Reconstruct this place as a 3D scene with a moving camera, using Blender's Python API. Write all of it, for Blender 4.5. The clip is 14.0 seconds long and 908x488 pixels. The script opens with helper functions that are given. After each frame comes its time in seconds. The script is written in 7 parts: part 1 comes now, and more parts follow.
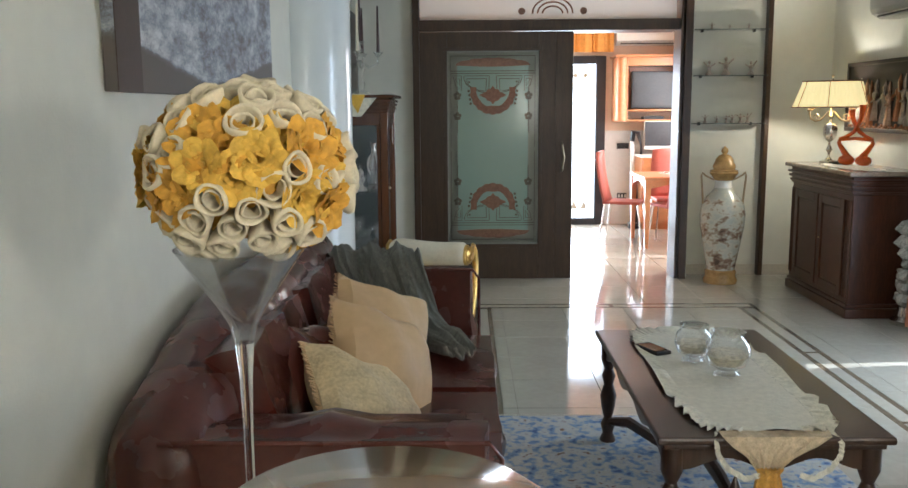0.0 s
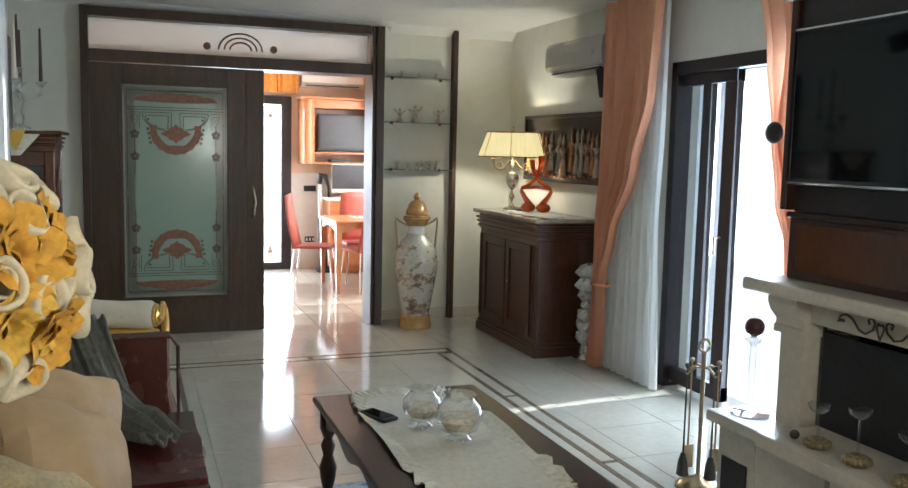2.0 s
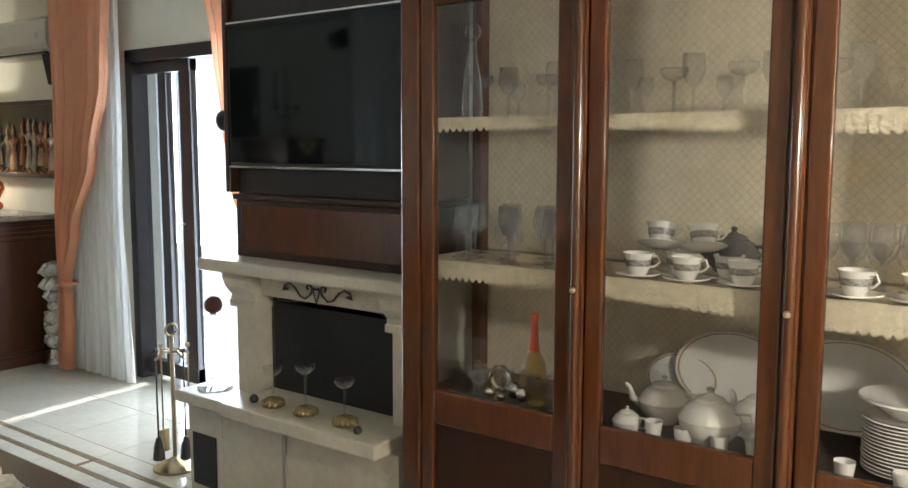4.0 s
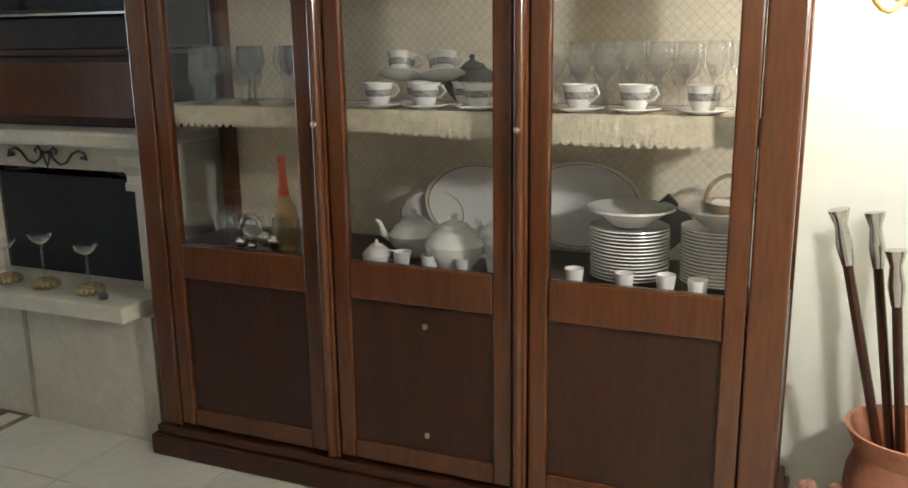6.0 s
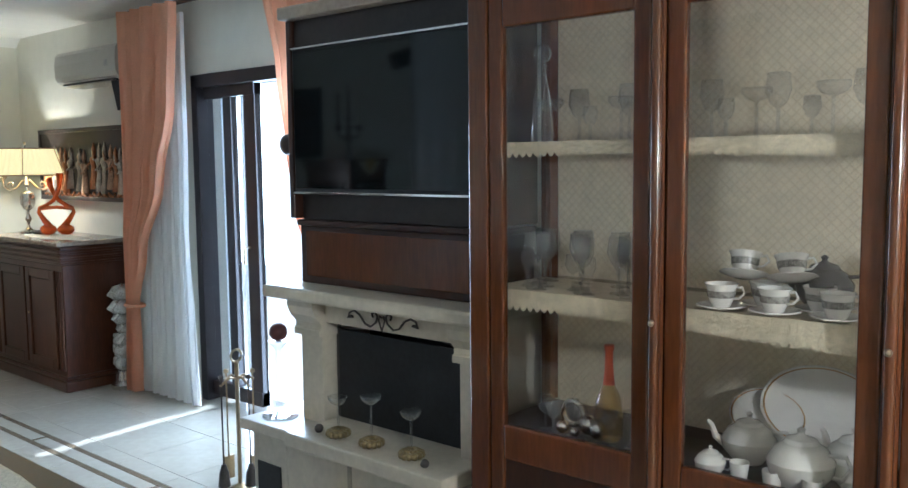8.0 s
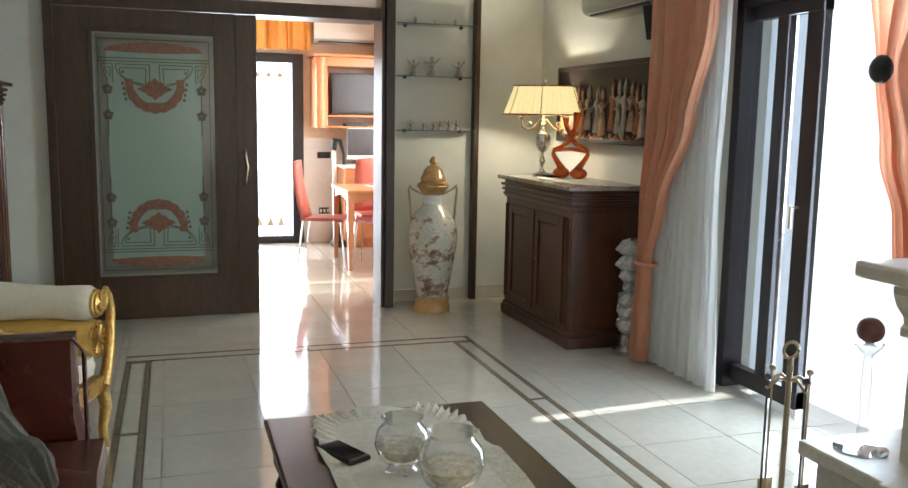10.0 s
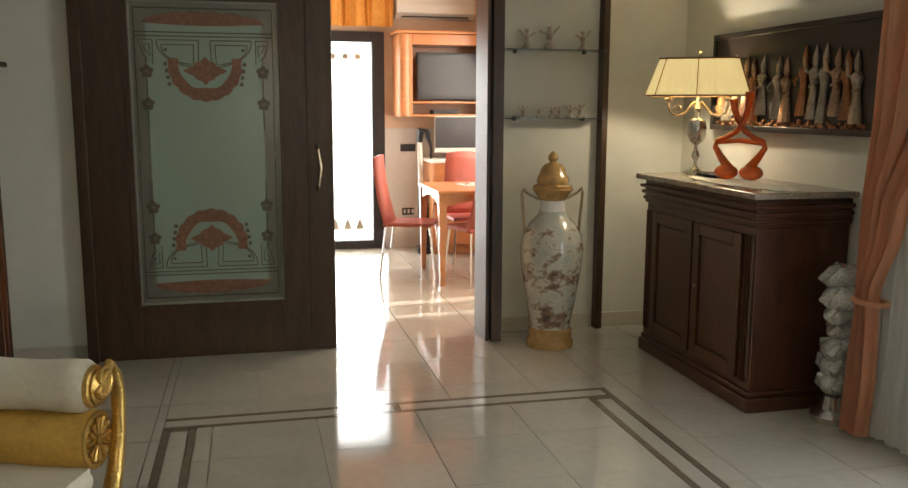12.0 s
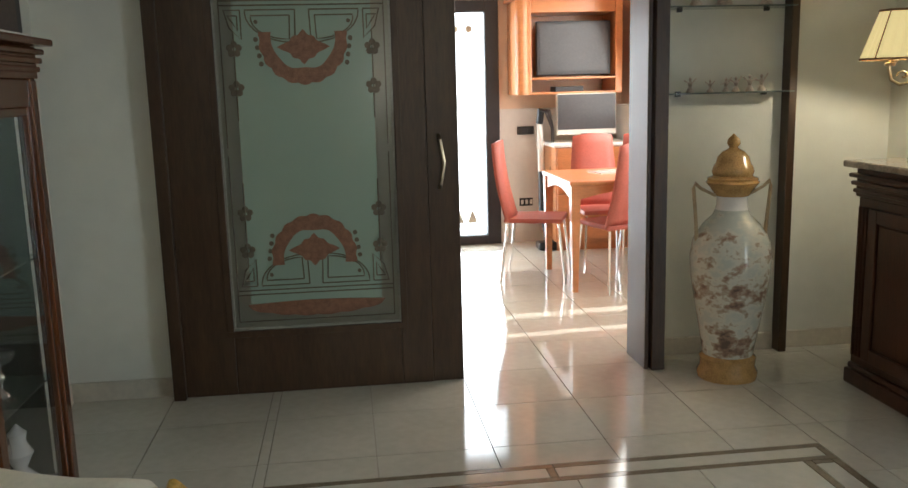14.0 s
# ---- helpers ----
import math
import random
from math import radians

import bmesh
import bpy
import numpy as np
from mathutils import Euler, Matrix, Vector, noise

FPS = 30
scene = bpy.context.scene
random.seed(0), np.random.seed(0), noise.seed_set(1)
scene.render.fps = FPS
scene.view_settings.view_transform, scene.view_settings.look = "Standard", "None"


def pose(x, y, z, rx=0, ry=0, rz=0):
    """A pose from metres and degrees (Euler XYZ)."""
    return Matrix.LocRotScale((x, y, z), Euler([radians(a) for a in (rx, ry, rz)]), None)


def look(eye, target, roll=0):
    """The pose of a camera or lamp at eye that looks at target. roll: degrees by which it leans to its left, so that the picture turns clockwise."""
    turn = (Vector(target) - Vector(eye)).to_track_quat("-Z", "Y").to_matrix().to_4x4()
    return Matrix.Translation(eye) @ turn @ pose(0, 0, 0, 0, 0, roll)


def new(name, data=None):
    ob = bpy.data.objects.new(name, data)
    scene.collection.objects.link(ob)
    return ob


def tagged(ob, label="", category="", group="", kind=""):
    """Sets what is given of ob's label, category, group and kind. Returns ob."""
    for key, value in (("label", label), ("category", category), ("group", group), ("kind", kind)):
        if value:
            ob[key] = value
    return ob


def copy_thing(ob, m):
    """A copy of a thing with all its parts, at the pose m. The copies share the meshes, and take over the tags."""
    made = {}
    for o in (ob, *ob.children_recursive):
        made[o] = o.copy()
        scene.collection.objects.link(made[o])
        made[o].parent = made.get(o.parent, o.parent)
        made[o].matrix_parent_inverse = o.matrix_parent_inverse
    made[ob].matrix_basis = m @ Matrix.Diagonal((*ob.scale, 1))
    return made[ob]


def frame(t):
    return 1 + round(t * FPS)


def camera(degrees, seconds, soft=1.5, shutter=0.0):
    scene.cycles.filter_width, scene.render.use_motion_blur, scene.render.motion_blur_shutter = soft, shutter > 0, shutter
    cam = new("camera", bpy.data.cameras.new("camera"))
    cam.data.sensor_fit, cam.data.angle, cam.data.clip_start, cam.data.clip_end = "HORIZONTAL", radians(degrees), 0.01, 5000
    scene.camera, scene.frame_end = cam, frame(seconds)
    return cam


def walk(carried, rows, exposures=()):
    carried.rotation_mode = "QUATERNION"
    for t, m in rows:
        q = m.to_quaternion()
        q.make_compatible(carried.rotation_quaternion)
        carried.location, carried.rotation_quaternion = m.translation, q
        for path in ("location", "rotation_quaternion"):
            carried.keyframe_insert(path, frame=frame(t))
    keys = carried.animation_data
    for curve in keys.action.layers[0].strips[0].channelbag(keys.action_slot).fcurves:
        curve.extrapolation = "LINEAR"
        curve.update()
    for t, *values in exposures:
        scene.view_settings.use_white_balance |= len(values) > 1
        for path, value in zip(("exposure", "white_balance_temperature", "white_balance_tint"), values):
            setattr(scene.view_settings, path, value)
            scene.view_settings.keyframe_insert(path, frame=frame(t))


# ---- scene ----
cam = camera(55.1, 14.0)
PATH = [
    (0, (0.129, 0.055, 1.459), (0.097, 2.031, 1.153), -0.4),
    (0.5, (0.095, 0.14, 1.471), (0.199, 2.119, 1.202), -0.0),
    (1, (0.027, 0.291, 1.483), (0.224, 2.267, 1.248), 0.4),
    (1.5, (-0.029, 0.37, 1.506), (0.371, 2.316, 1.283), 0.6),
    (2, (0.015, 0.379, 1.498), (0.708, 2.242, 1.284), 1.3),
    (2.5, (0.074, 0.353, 1.477), (1.097, 2.059, 1.278), 2.3),
    (3, (0.054, 0.25, 1.48), (1.363, 1.75, 1.287), 1.8),
    (3.5, (0.065, 0.208, 1.488), (1.521, 1.566, 1.288), 0.7),
    (4, (0.07, 0.19, 1.486), (1.657, 1.386, 1.264), 0.1),
    (6.3, (0.164, 0.077, 1.301), (1.951, 0.843, 0.834), -0.8),
    (6.5, (0.149, 0.106, 1.32), (1.901, 0.953, 0.856), -0.2),
    (7, (0.134, 0.131, 1.381), (1.803, 1.208, 1.148), 0.0),
    (7.5, (0.095, 0.168, 1.485), (1.72, 1.318, 1.297), -1.0),
    (8, (0.123, 0.27, 1.519), (1.627, 1.574, 1.332), -0.6),
    (8.5, (0.2, 0.481, 1.466), (1.514, 1.97, 1.225), -0.1),
    (9, (0.299, 0.686, 1.43), (1.403, 2.332, 1.163), -0.1),
    (9.2, (0.313, 0.793, 1.409), (1.313, 2.503, 1.137), 0.3),
    (11.3, (0.647, 2.031, 1.388), (0.941, 3.99, 1.108), 1.1),
    (11.5, (0.621, 2.2, 1.382), (0.916, 4.157, 1.095), 1.3),
    (12, (0.569, 2.569, 1.389), (1.017, 4.493, 1.078), 0.2),
    (12.5, (0.556, 2.83, 1.383), (0.934, 4.766, 1.051), -1.0),
    (13, (0.521, 3.113, 1.373), (0.711, 5.073, 1.02), -0.7),
    (13.5, (0.489, 3.411, 1.392), (0.69, 5.369, 1.037), -0.9),
    (14, (0.505, 3.535, 1.388), (0.743, 5.489, 1.031), -1.5),
]

EXPOSURES = [(0.0, 0.27, 5700, 8), (1.5, 0.18, 5650, 7), (3.0, 0.24, 6000, 6), (4.0, 0.5, 6150, 8), (6.5, 0.30, 5450, 7), (7.5, 0.46, 5150, 7), (9.0, 0.46, 5300, 7), (11.5, -0.20, 7050, 10), (13.0, -0.25, 6650, 9), (14.0, -0.16, 6250, 7)]
walk(cam, [(t, look(eye, target, roll)) for t, eye, target, roll in PATH], EXPOSURES)


# ---- world, sun and lamps ----
world = bpy.data.worlds.new("sky")
scene.world = world
world.use_nodes = True
wn = world.node_tree
sky = wn.nodes.new("ShaderNodeTexSky")
sky.sky_type = "NISHITA"
sky.sun_disc = False
SUN_ELEV, SUN_AZ = 55.0, 85.0   # height and heading (clockwise from +y) of the sun
sky.sun_elevation, sky.sun_rotation = radians(SUN_ELEV), radians(SUN_AZ)
wn.links.new(sky.outputs[0], wn.nodes["Background"].inputs[0])
wn.nodes["Background"].inputs[1].default_value = 0.12


def lamp(name, kind, loc, energy, color=(1, 1, 1), size=0.1, size_y=None, target=None):
    data = bpy.data.lights.new(name, kind)
    data.energy, data.color = energy, color
    if kind == "AREA":
        data.shape, data.size, data.size_y = "RECTANGLE", size, size_y or size
    elif kind == "SUN":
        data.angle = radians(size)
    else:
        data.shadow_soft_size = size
    ob = new(name, data)
    ob.matrix_world = look(loc, target) if target else pose(*loc)
    return ob


az, el = radians(SUN_AZ), radians(SUN_ELEV)
lamp("sun", "SUN", (10 * math.sin(az), 4.5 + 10 * math.cos(az), 10 * math.tan(el)), 5.0, (1, 0.97, 0.92), 0.5, target=(0, 4.5, 0))
lamp("window_daylight", "AREA", (3.30, 4.35, 1.05), 44, (0.78, 0.90, 1.0), 1.0, 1.9, target=(0, 4.35, 1.0))
lamp("kitchen_window_daylight", "AREA", (1.3, 10.95, 1.0), 44, (0.9, 0.95, 1.0), 1.1, 1.9, target=(1.3, 5, 1.0))
# Added fill lamp before the unseen slotted side wall brightens the kitchen.
lamp("kitchen_side_fill", "AREA", (2.9, 9.3, 1.4), 82, (1, 0.95, 0.88), 2.2, 1.5, target=(1.5, 9.3, 0.9))

# ---- materials ----
MATS = {}


def mat(name, color, rough=0.5, metal=0.0, vary=0.12, scale=8.0, bump=0.0, bscale=60.0, trans=0.0, ior=1.45, coat=0.0, alpha=1.0, emit=0.0, dark=None, stretch=(1, 1, 1), rvary=0.12):
    """A surface with two scales of variation in colour and gloss, and a fine relief."""
    m = bpy.data.materials.new(name)
    m.use_nodes = True
    nt = m.node_tree
    b = nt.nodes["Principled BSDF"]
    tc = nt.nodes.new("ShaderNodeTexCoord")
    mp = nt.nodes.new("ShaderNodeMapping")
    mp.inputs["Scale"].default_value = stretch
    nt.links.new(tc.outputs["Object"], mp.inputs[0])
    n1 = nt.nodes.new("ShaderNodeTexNoise")
    n1.inputs["Scale"].default_value, n1.inputs["Detail"].default_value = scale, 6
    n2 = nt.nodes.new("ShaderNodeTexNoise")
    n2.inputs["Scale"].default_value, n2.inputs["Detail"].default_value = scale * 7, 3
    nt.links.new(mp.outputs[0], n1.inputs[0])
    nt.links.new(mp.outputs[0], n2.inputs[0])
    mx = nt.nodes.new("ShaderNodeMath")
    mx.operation = "ADD"
    nt.links.new(n1.outputs[0], mx.inputs[0])
    nt.links.new(n2.outputs[0], mx.inputs[1])
    ramp = nt.nodes.new("ShaderNodeMapRange")
    ramp.inputs[1].default_value, ramp.inputs[2].default_value = 0.7, 1.3
    nt.links.new(mx.outputs[0], ramp.inputs[0])
    mix = nt.nodes.new("ShaderNodeMix")
    mix.data_type = "RGBA"
    lo = dark or tuple(c * (1 - vary) for c in color)
    hi = color if dark else tuple(min(1, c * (1 + vary)) for c in color)
    mix.inputs[6].default_value, mix.inputs[7].default_value = (*lo, 1), (*hi, 1)
    nt.links.new(ramp.outputs[0], mix.inputs[0])
    nt.links.new(mix.outputs[2], b.inputs["Base Color"])
    rr = nt.nodes.new("ShaderNodeMapRange")
    rr.inputs[3].default_value, rr.inputs[4].default_value = max(0.02, rough * (1 - rvary)), min(1, rough * (1 + rvary))
    nt.links.new(n1.outputs[0], rr.inputs[0])
    nt.links.new(rr.outputs[0], b.inputs["Roughness"])
    b.inputs["Metallic"].default_value = metal
    b.inputs["Transmission Weight"].default_value = trans
    b.inputs["IOR"].default_value = ior
    b.inputs["Coat Weight"].default_value = coat
    b.inputs["Coat Roughness"].default_value = 0.08
    b.inputs["Alpha"].default_value = alpha
    if emit:
        b.inputs["Emission Color"].default_value = (*color, 1)
        b.inputs["Emission Strength"].default_value = emit
    if bump:
        n3 = nt.nodes.new("ShaderNodeTexNoise")
        n3.inputs["Scale"].default_value, n3.inputs["Detail"].default_value = bscale, 4
        nt.links.new(mp.outputs[0], n3.inputs[0])
        bp = nt.nodes.new("ShaderNodeBump")
        bp.inputs["Strength"].default_value, bp.inputs["Distance"].default_value = bump, 0.01
        nt.links.new(n3.outputs[0], bp.inputs["Height"])
        nt.links.new(bp.outputs[0], b.inputs["Normal"])
    MATS[name] = m
    return m


def thin_glass(name, color=(1, 1, 1), power=4.5, rough=0.02, milk=0.0, milk_color=(0.8, 0.8, 0.8)):
    """A window pane: lets light straight through, with a Fresnel gloss; milk makes it frosted, printed or faintly
    white.
    """
    m = bpy.data.materials.new(name)
    m.use_nodes = True
    nt = m.node_tree
    nt.nodes.remove(nt.nodes["Principled BSDF"])
    tr = nt.nodes.new("ShaderNodeBsdfTransparent")
    tr.inputs[0].default_value = (*color, 1)
    gl = nt.nodes.new("ShaderNodeBsdfGlossy")
    gl.inputs["Roughness"].default_value = rough
    lw = nt.nodes.new("ShaderNodeLayerWeight")
    lw.inputs[0].default_value = 0.5
    pw = nt.nodes.new("ShaderNodeMath")
    pw.operation, pw.inputs[1].default_value = "POWER", power
    nt.links.new(lw.outputs["Facing"], pw.inputs[0])
    fr = nt.nodes.new("ShaderNodeMath")
    fr.operation, fr.inputs[1].default_value, fr.inputs[2].default_value = "MULTIPLY_ADD", 0.85, 0.045
    nt.links.new(pw.outputs[0], fr.inputs[0])
    mx = nt.nodes.new("ShaderNodeMixShader")
    nt.links.new(fr.outputs[0], mx.inputs[0])
    last = tr
    if milk:
        df = nt.nodes.new("ShaderNodeBsdfDiffuse")
        df.inputs[0].default_value = (*milk_color, 1)
        tl = nt.nodes.new("ShaderNodeBsdfTranslucent")
        tl.inputs[0].default_value = (*milk_color, 1)
        m1 = nt.nodes.new("ShaderNodeMixShader")
        nt.links.new(df.outputs[0], m1.inputs[1])
        nt.links.new(tl.outputs[0], m1.inputs[2])
        m2 = nt.nodes.new("ShaderNodeMixShader")
        m2.inputs[0].default_value = milk
        nt.links.new(tr.outputs[0], m2.inputs[1])
        nt.links.new(m1.outputs[0], m2.inputs[2])
        last = m2
    nt.links.new(last.outputs[0], mx.inputs[1])
    nt.links.new(gl.outputs[0], mx.inputs[2])
    nt.links.new(mx.outputs[0], nt.nodes["Material Output"].inputs[0])
    MATS[name] = m
    return m


PLASTER = mat("warm_white_plaster", (0.68, 0.67, 0.59), 0.75, vary=0.04, scale=1.5, bump=0.08, bscale=90)
CEIL = mat("white_ceiling_paint", (0.78, 0.77, 0.72), 0.8, vary=0.03, scale=1.2, bump=0.05, bscale=70)
TILE = mat("polished_cream_marble_tile", (0.55, 0.52, 0.44), 0.09, vary=0.07, scale=3, coat=0.4, rvary=0.3)
GROUT = mat("grey_grout", (0.33, 0.30, 0.26), 0.7, vary=0.15, scale=20)
BAND = mat("taupe_marble_inlay", (0.20, 0.16, 0.11), 0.12, vary=0.25, scale=14, coat=0.3)
KWALL = mat("peach_kitchen_paint", (0.80, 0.60, 0.45), 0.7, vary=0.05, scale=2)
KTILE = mat("white_kitchen_tile", (0.75, 0.72, 0.68), 0.2, vary=0.04, scale=3)
WALNUT = mat("dark_walnut", (0.045, 0.020, 0.010), 0.32, vary=0.35, scale=3.0, bump=0.05, bscale=40, coat=0.25, stretch=(6, 6, 0.7))
SIDEWOOD = mat("reddish_dark_walnut", (0.066, 0.022, 0.010), 0.3, vary=0.35, scale=3.0, bump=0.05, bscale=40, coat=0.12, stretch=(6, 6, 0.7))
DOORWOOD = mat("dark_stained_door_wood", (0.052, 0.027, 0.013), 0.38, vary=0.3, scale=3, bump=0.05, bscale=40, coat=0.0, stretch=(6, 6, 0.7))
MAHOG = mat("polished_mahogany", (0.088, 0.027, 0.008), 0.2, vary=0.22, scale=2.6, bump=0.04, bscale=40, coat=0.4, stretch=(6, 6, 0.7))
MAHOGD = mat("dark_mahogany_panel", (0.036, 0.0105, 0.0035), 0.34, vary=0.3, scale=2.6, bump=0.04, bscale=40, coat=0.0, stretch=(4, 4, 0.9))
BLACK = mat("near_black_wood", (0.02, 0.014, 0.012), 0.35, vary=0.3, scale=8)
LEATHER = mat("oxblood_leather", (0.078, 0.018, 0.012), 0.27, vary=0.14, scale=5, bump=0.05, bscale=120, coat=0.25)
CREAM = mat("cream_upholstery", (0.74, 0.68, 0.55), 0.75, vary=0.07, scale=10, bump=0.2, bscale=260)
GOLDFAB = mat("gold_velvet", (0.64, 0.39, 0.08), 0.5, vary=0.15, scale=10, bump=0.15, bscale=200)
GOLD = mat("gilded_wood", (0.62, 0.40, 0.12), 0.3, metal=0.85, vary=0.3, scale=18, bump=0.4, bscale=60)
BRASS = mat("brass", (0.42, 0.34, 0.22), 0.3, metal=1.0, vary=0.15, scale=20)
SILVER = mat("silver_metal", (0.62, 0.60, 0.56), 0.22, metal=1.0, vary=0.15, scale=20)
CHROME = mat("chrome", (0.75, 0.75, 0.75), 0.1, metal=1.0, vary=0.05)
IRON = mat("wrought_iron", (0.09, 0.08, 0.075), 0.45, metal=0.6, vary=0.3, scale=30)
PILLOW = mat("beige_satin_cushion", (0.55, 0.38, 0.21), 0.5, vary=0.06, scale=5, bump=0.25, bscale=9)
THROW = mat("grey_woven_throw", (0.17, 0.17, 0.145), 0.9, vary=0.35, scale=14, bump=0.6, bscale=120, stretch=(1, 6, 1))
LACE = mat("ivory_lace", (0.68, 0.65, 0.55), 0.85, vary=0.22, scale=45, bump=0.4, bscale=90)
SHELFLACE = mat("cream_shelf_lace", (0.62, 0.54, 0.40), 0.85, vary=0.18, scale=45, bump=0.4, bscale=90)
CURTAIN = mat("apricot_curtain", (0.82, 0.46, 0.29), 0.6, vary=0.05, scale=14, bump=0.06, bscale=260)
SHEER = thin_glass("sheer_voile", (1, 1, 1), milk=0.85, milk_color=(0.92, 0.92, 0.90), rough=0.9)
MARBLE = mat("cream_fireplace_marble", (0.55, 0.50, 0.41), 0.3, vary=0.10, scale=5, bump=0.05, bscale=30, coat=0.1)
SOOTSHADE = mat("soot_and_shade_black", (0.012, 0.012, 0.014), 0.6, vary=0.4, scale=8)
ACGREY = mat("grey_beige_plastic", (0.42, 0.41, 0.36), 0.4, vary=0.03, scale=3)
SCREEN = mat("black_screen", (0.004, 0.006, 0.007), 0.05, vary=0.05, ior=1.40)
BEZEL = mat("black_plastic", (0.018, 0.018, 0.02), 0.35, vary=0.1)
ACMAT = mat("white_plastic", (0.72, 0.70, 0.64), 0.35, vary=0.03, scale=3)
PORC = mat("white_porcelain", (0.78, 0.75, 0.70), 0.12, vary=0.04, coat=0.5)
GOLDPORC = mat("gold_glazed_porcelain", (0.45, 0.26, 0.09), 0.22, metal=0.0, vary=0.3, scale=22, coat=0.5)
AMBER = mat("amber_glass", (0.70, 0.13, 0.02), 0.08, vary=0.1, trans=0.45, coat=0.4)
CRYSTAL = mat("clear_glass", (0.98, 0.98, 0.98), 0.02, vary=0.0, trans=1.0, ior=1.45)
PANE = thin_glass("clear_pane")
# A little white milk stands in for the glints of clear glass.
GLASSY = thin_glass("thin_clear_glass", color=(0.97, 0.98, 0.98), milk=0.03, milk_color=(0.98, 0.99, 0.99), rough=0.04, power=1.7)
CUTGLASS = thin_glass("cut_crystal", color=(1, 1, 1), milk=0.065, milk_color=(1.0, 1.0, 0.98), rough=0.06, power=3.4)
FROST = thin_glass("frosted_glass", milk=0.93, milk_color=(0.27, 0.36, 0.315), rough=0.15)
FROSTEDGE = thin_glass("etched_border_glass", milk=0.95, milk_color=(0.30, 0.295, 0.24), rough=0.2)
RUST = mat("terracotta_glass_paint", (0.205, 0.098, 0.058), 0.4, vary=0.3, scale=40)
ETCH = mat("grey_brown_glass_paint", (0.11, 0.09, 0.06), 0.4, vary=0.2, scale=40)
ORANGEW = mat("orange_lacquered_beech", (0.60, 0.25, 0.10), 0.3, vary=0.12, scale=5, coat=0.3, stretch=(1, 1, 5))
REDLEATH = mat("coral_red_leatherette", (0.46, 0.12, 0.09), 0.4, vary=0.1, scale=10, bump=0.1, bscale=150)
SKYCARD = mat("outside_glare", (0.85, 0.93, 1.0), 1, emit=5.0, vary=0.0)
SHUTTER = thin_glass("white_shutter_cloth", milk=1.0, milk_color=(0.82, 0.86, 0.90), rough=0.6)
WINFRAME = mat("dark_window_frame", (0.025, 0.02, 0.022), 0.35, vary=0.2, scale=10)
SHADE = mat("lamp_shade_silk", (0.90, 0.72, 0.34), 0.8, emit=0.7, vary=0.04, scale=10)
COLUMN = mat("white_stucco_lustro", (0.74, 0.77, 0.76), 0.16, vary=0.02, scale=2, coat=0.5)
def lattice(m, s=55.0):
    """Adds a fine diamond lattice to a cloth or paper."""
    nt = m.node_tree
    b = nt.nodes["Principled BSDF"]
    tc = next(n for n in nt.nodes if n.type == "TEX_COORD")
    mp = nt.nodes.new("ShaderNodeMapping")
    mp.inputs["Rotation"].default_value = (radians(45), 0, 0)
    nt.links.new(tc.outputs["Object"], mp.inputs[0])
    ck = nt.nodes.new("ShaderNodeTexBrick")
    ck.offset = 0.0
    ck.inputs["Scale"].default_value = s
    ck.inputs["Brick Width"].default_value = ck.inputs["Row Height"].default_value = 1.0
    ck.inputs["Mortar Size"].default_value = 0.09
    ck.inputs["Color1"].default_value = ck.inputs["Color2"].default_value = (1, 1, 1, 1)
    ck.inputs["Mortar"].default_value = (0.88, 0.85, 0.79, 1)
    sw = nt.nodes.new("ShaderNodeSeparateXYZ")
    cb = nt.nodes.new("ShaderNodeCombineXYZ")
    nt.links.new(mp.outputs[0], sw.inputs[0])
    nt.links.new(sw.outputs[1], cb.inputs[0])
    nt.links.new(sw.outputs[2], cb.inputs[1])
    nt.links.new(cb.outputs[0], ck.inputs[0])
    old = b.inputs["Base Color"].links[0].from_socket
    mx = nt.nodes.new("ShaderNodeMix")
    mx.data_type, mx.blend_type = "RGBA", "MULTIPLY"
    mx.inputs[0].default_value = 1.0
    nt.links.new(old, mx.inputs[6])
    nt.links.new(ck.outputs[0], mx.inputs[7])
    nt.links.new(mx.outputs[2], b.inputs["Base Color"])


def translucent(m, share):
    """Lets a share of the light through a cloth, in the cloth's own colour."""
    nt = m.node_tree
    b = nt.nodes["Principled BSDF"]
    tl = nt.nodes.new("ShaderNodeBsdfTranslucent")
    nt.links.new(b.inputs["Base Color"].links[0].from_socket, tl.inputs[0])
    mx = nt.nodes.new("ShaderNodeMixShader")
    mx.inputs[0].default_value = share
    nt.links.new(b.outputs[0], mx.inputs[1])
    nt.links.new(tl.outputs[0], mx.inputs[2])
    nt.links.new(mx.outputs[0], nt.nodes["Material Output"].inputs[0])


translucent(CURTAIN, 0.45)
PAPER = mat("patterned_cream_wallpaper", (0.74, 0.66, 0.50), 0.7, vary=0.1, scale=30)
lattice(PAPER, 48)
STONE = mat("veined_stone_top", (0.30, 0.25, 0.20), 0.22, vary=0.4, scale=14, coat=0.2)
TERRA = mat("terracotta_pot", (0.32, 0.13, 0.07), 0.6, vary=0.2, scale=10, bump=0.3)

# ---- mesh helpers ----


def bm_new():
    return bmesh.new()


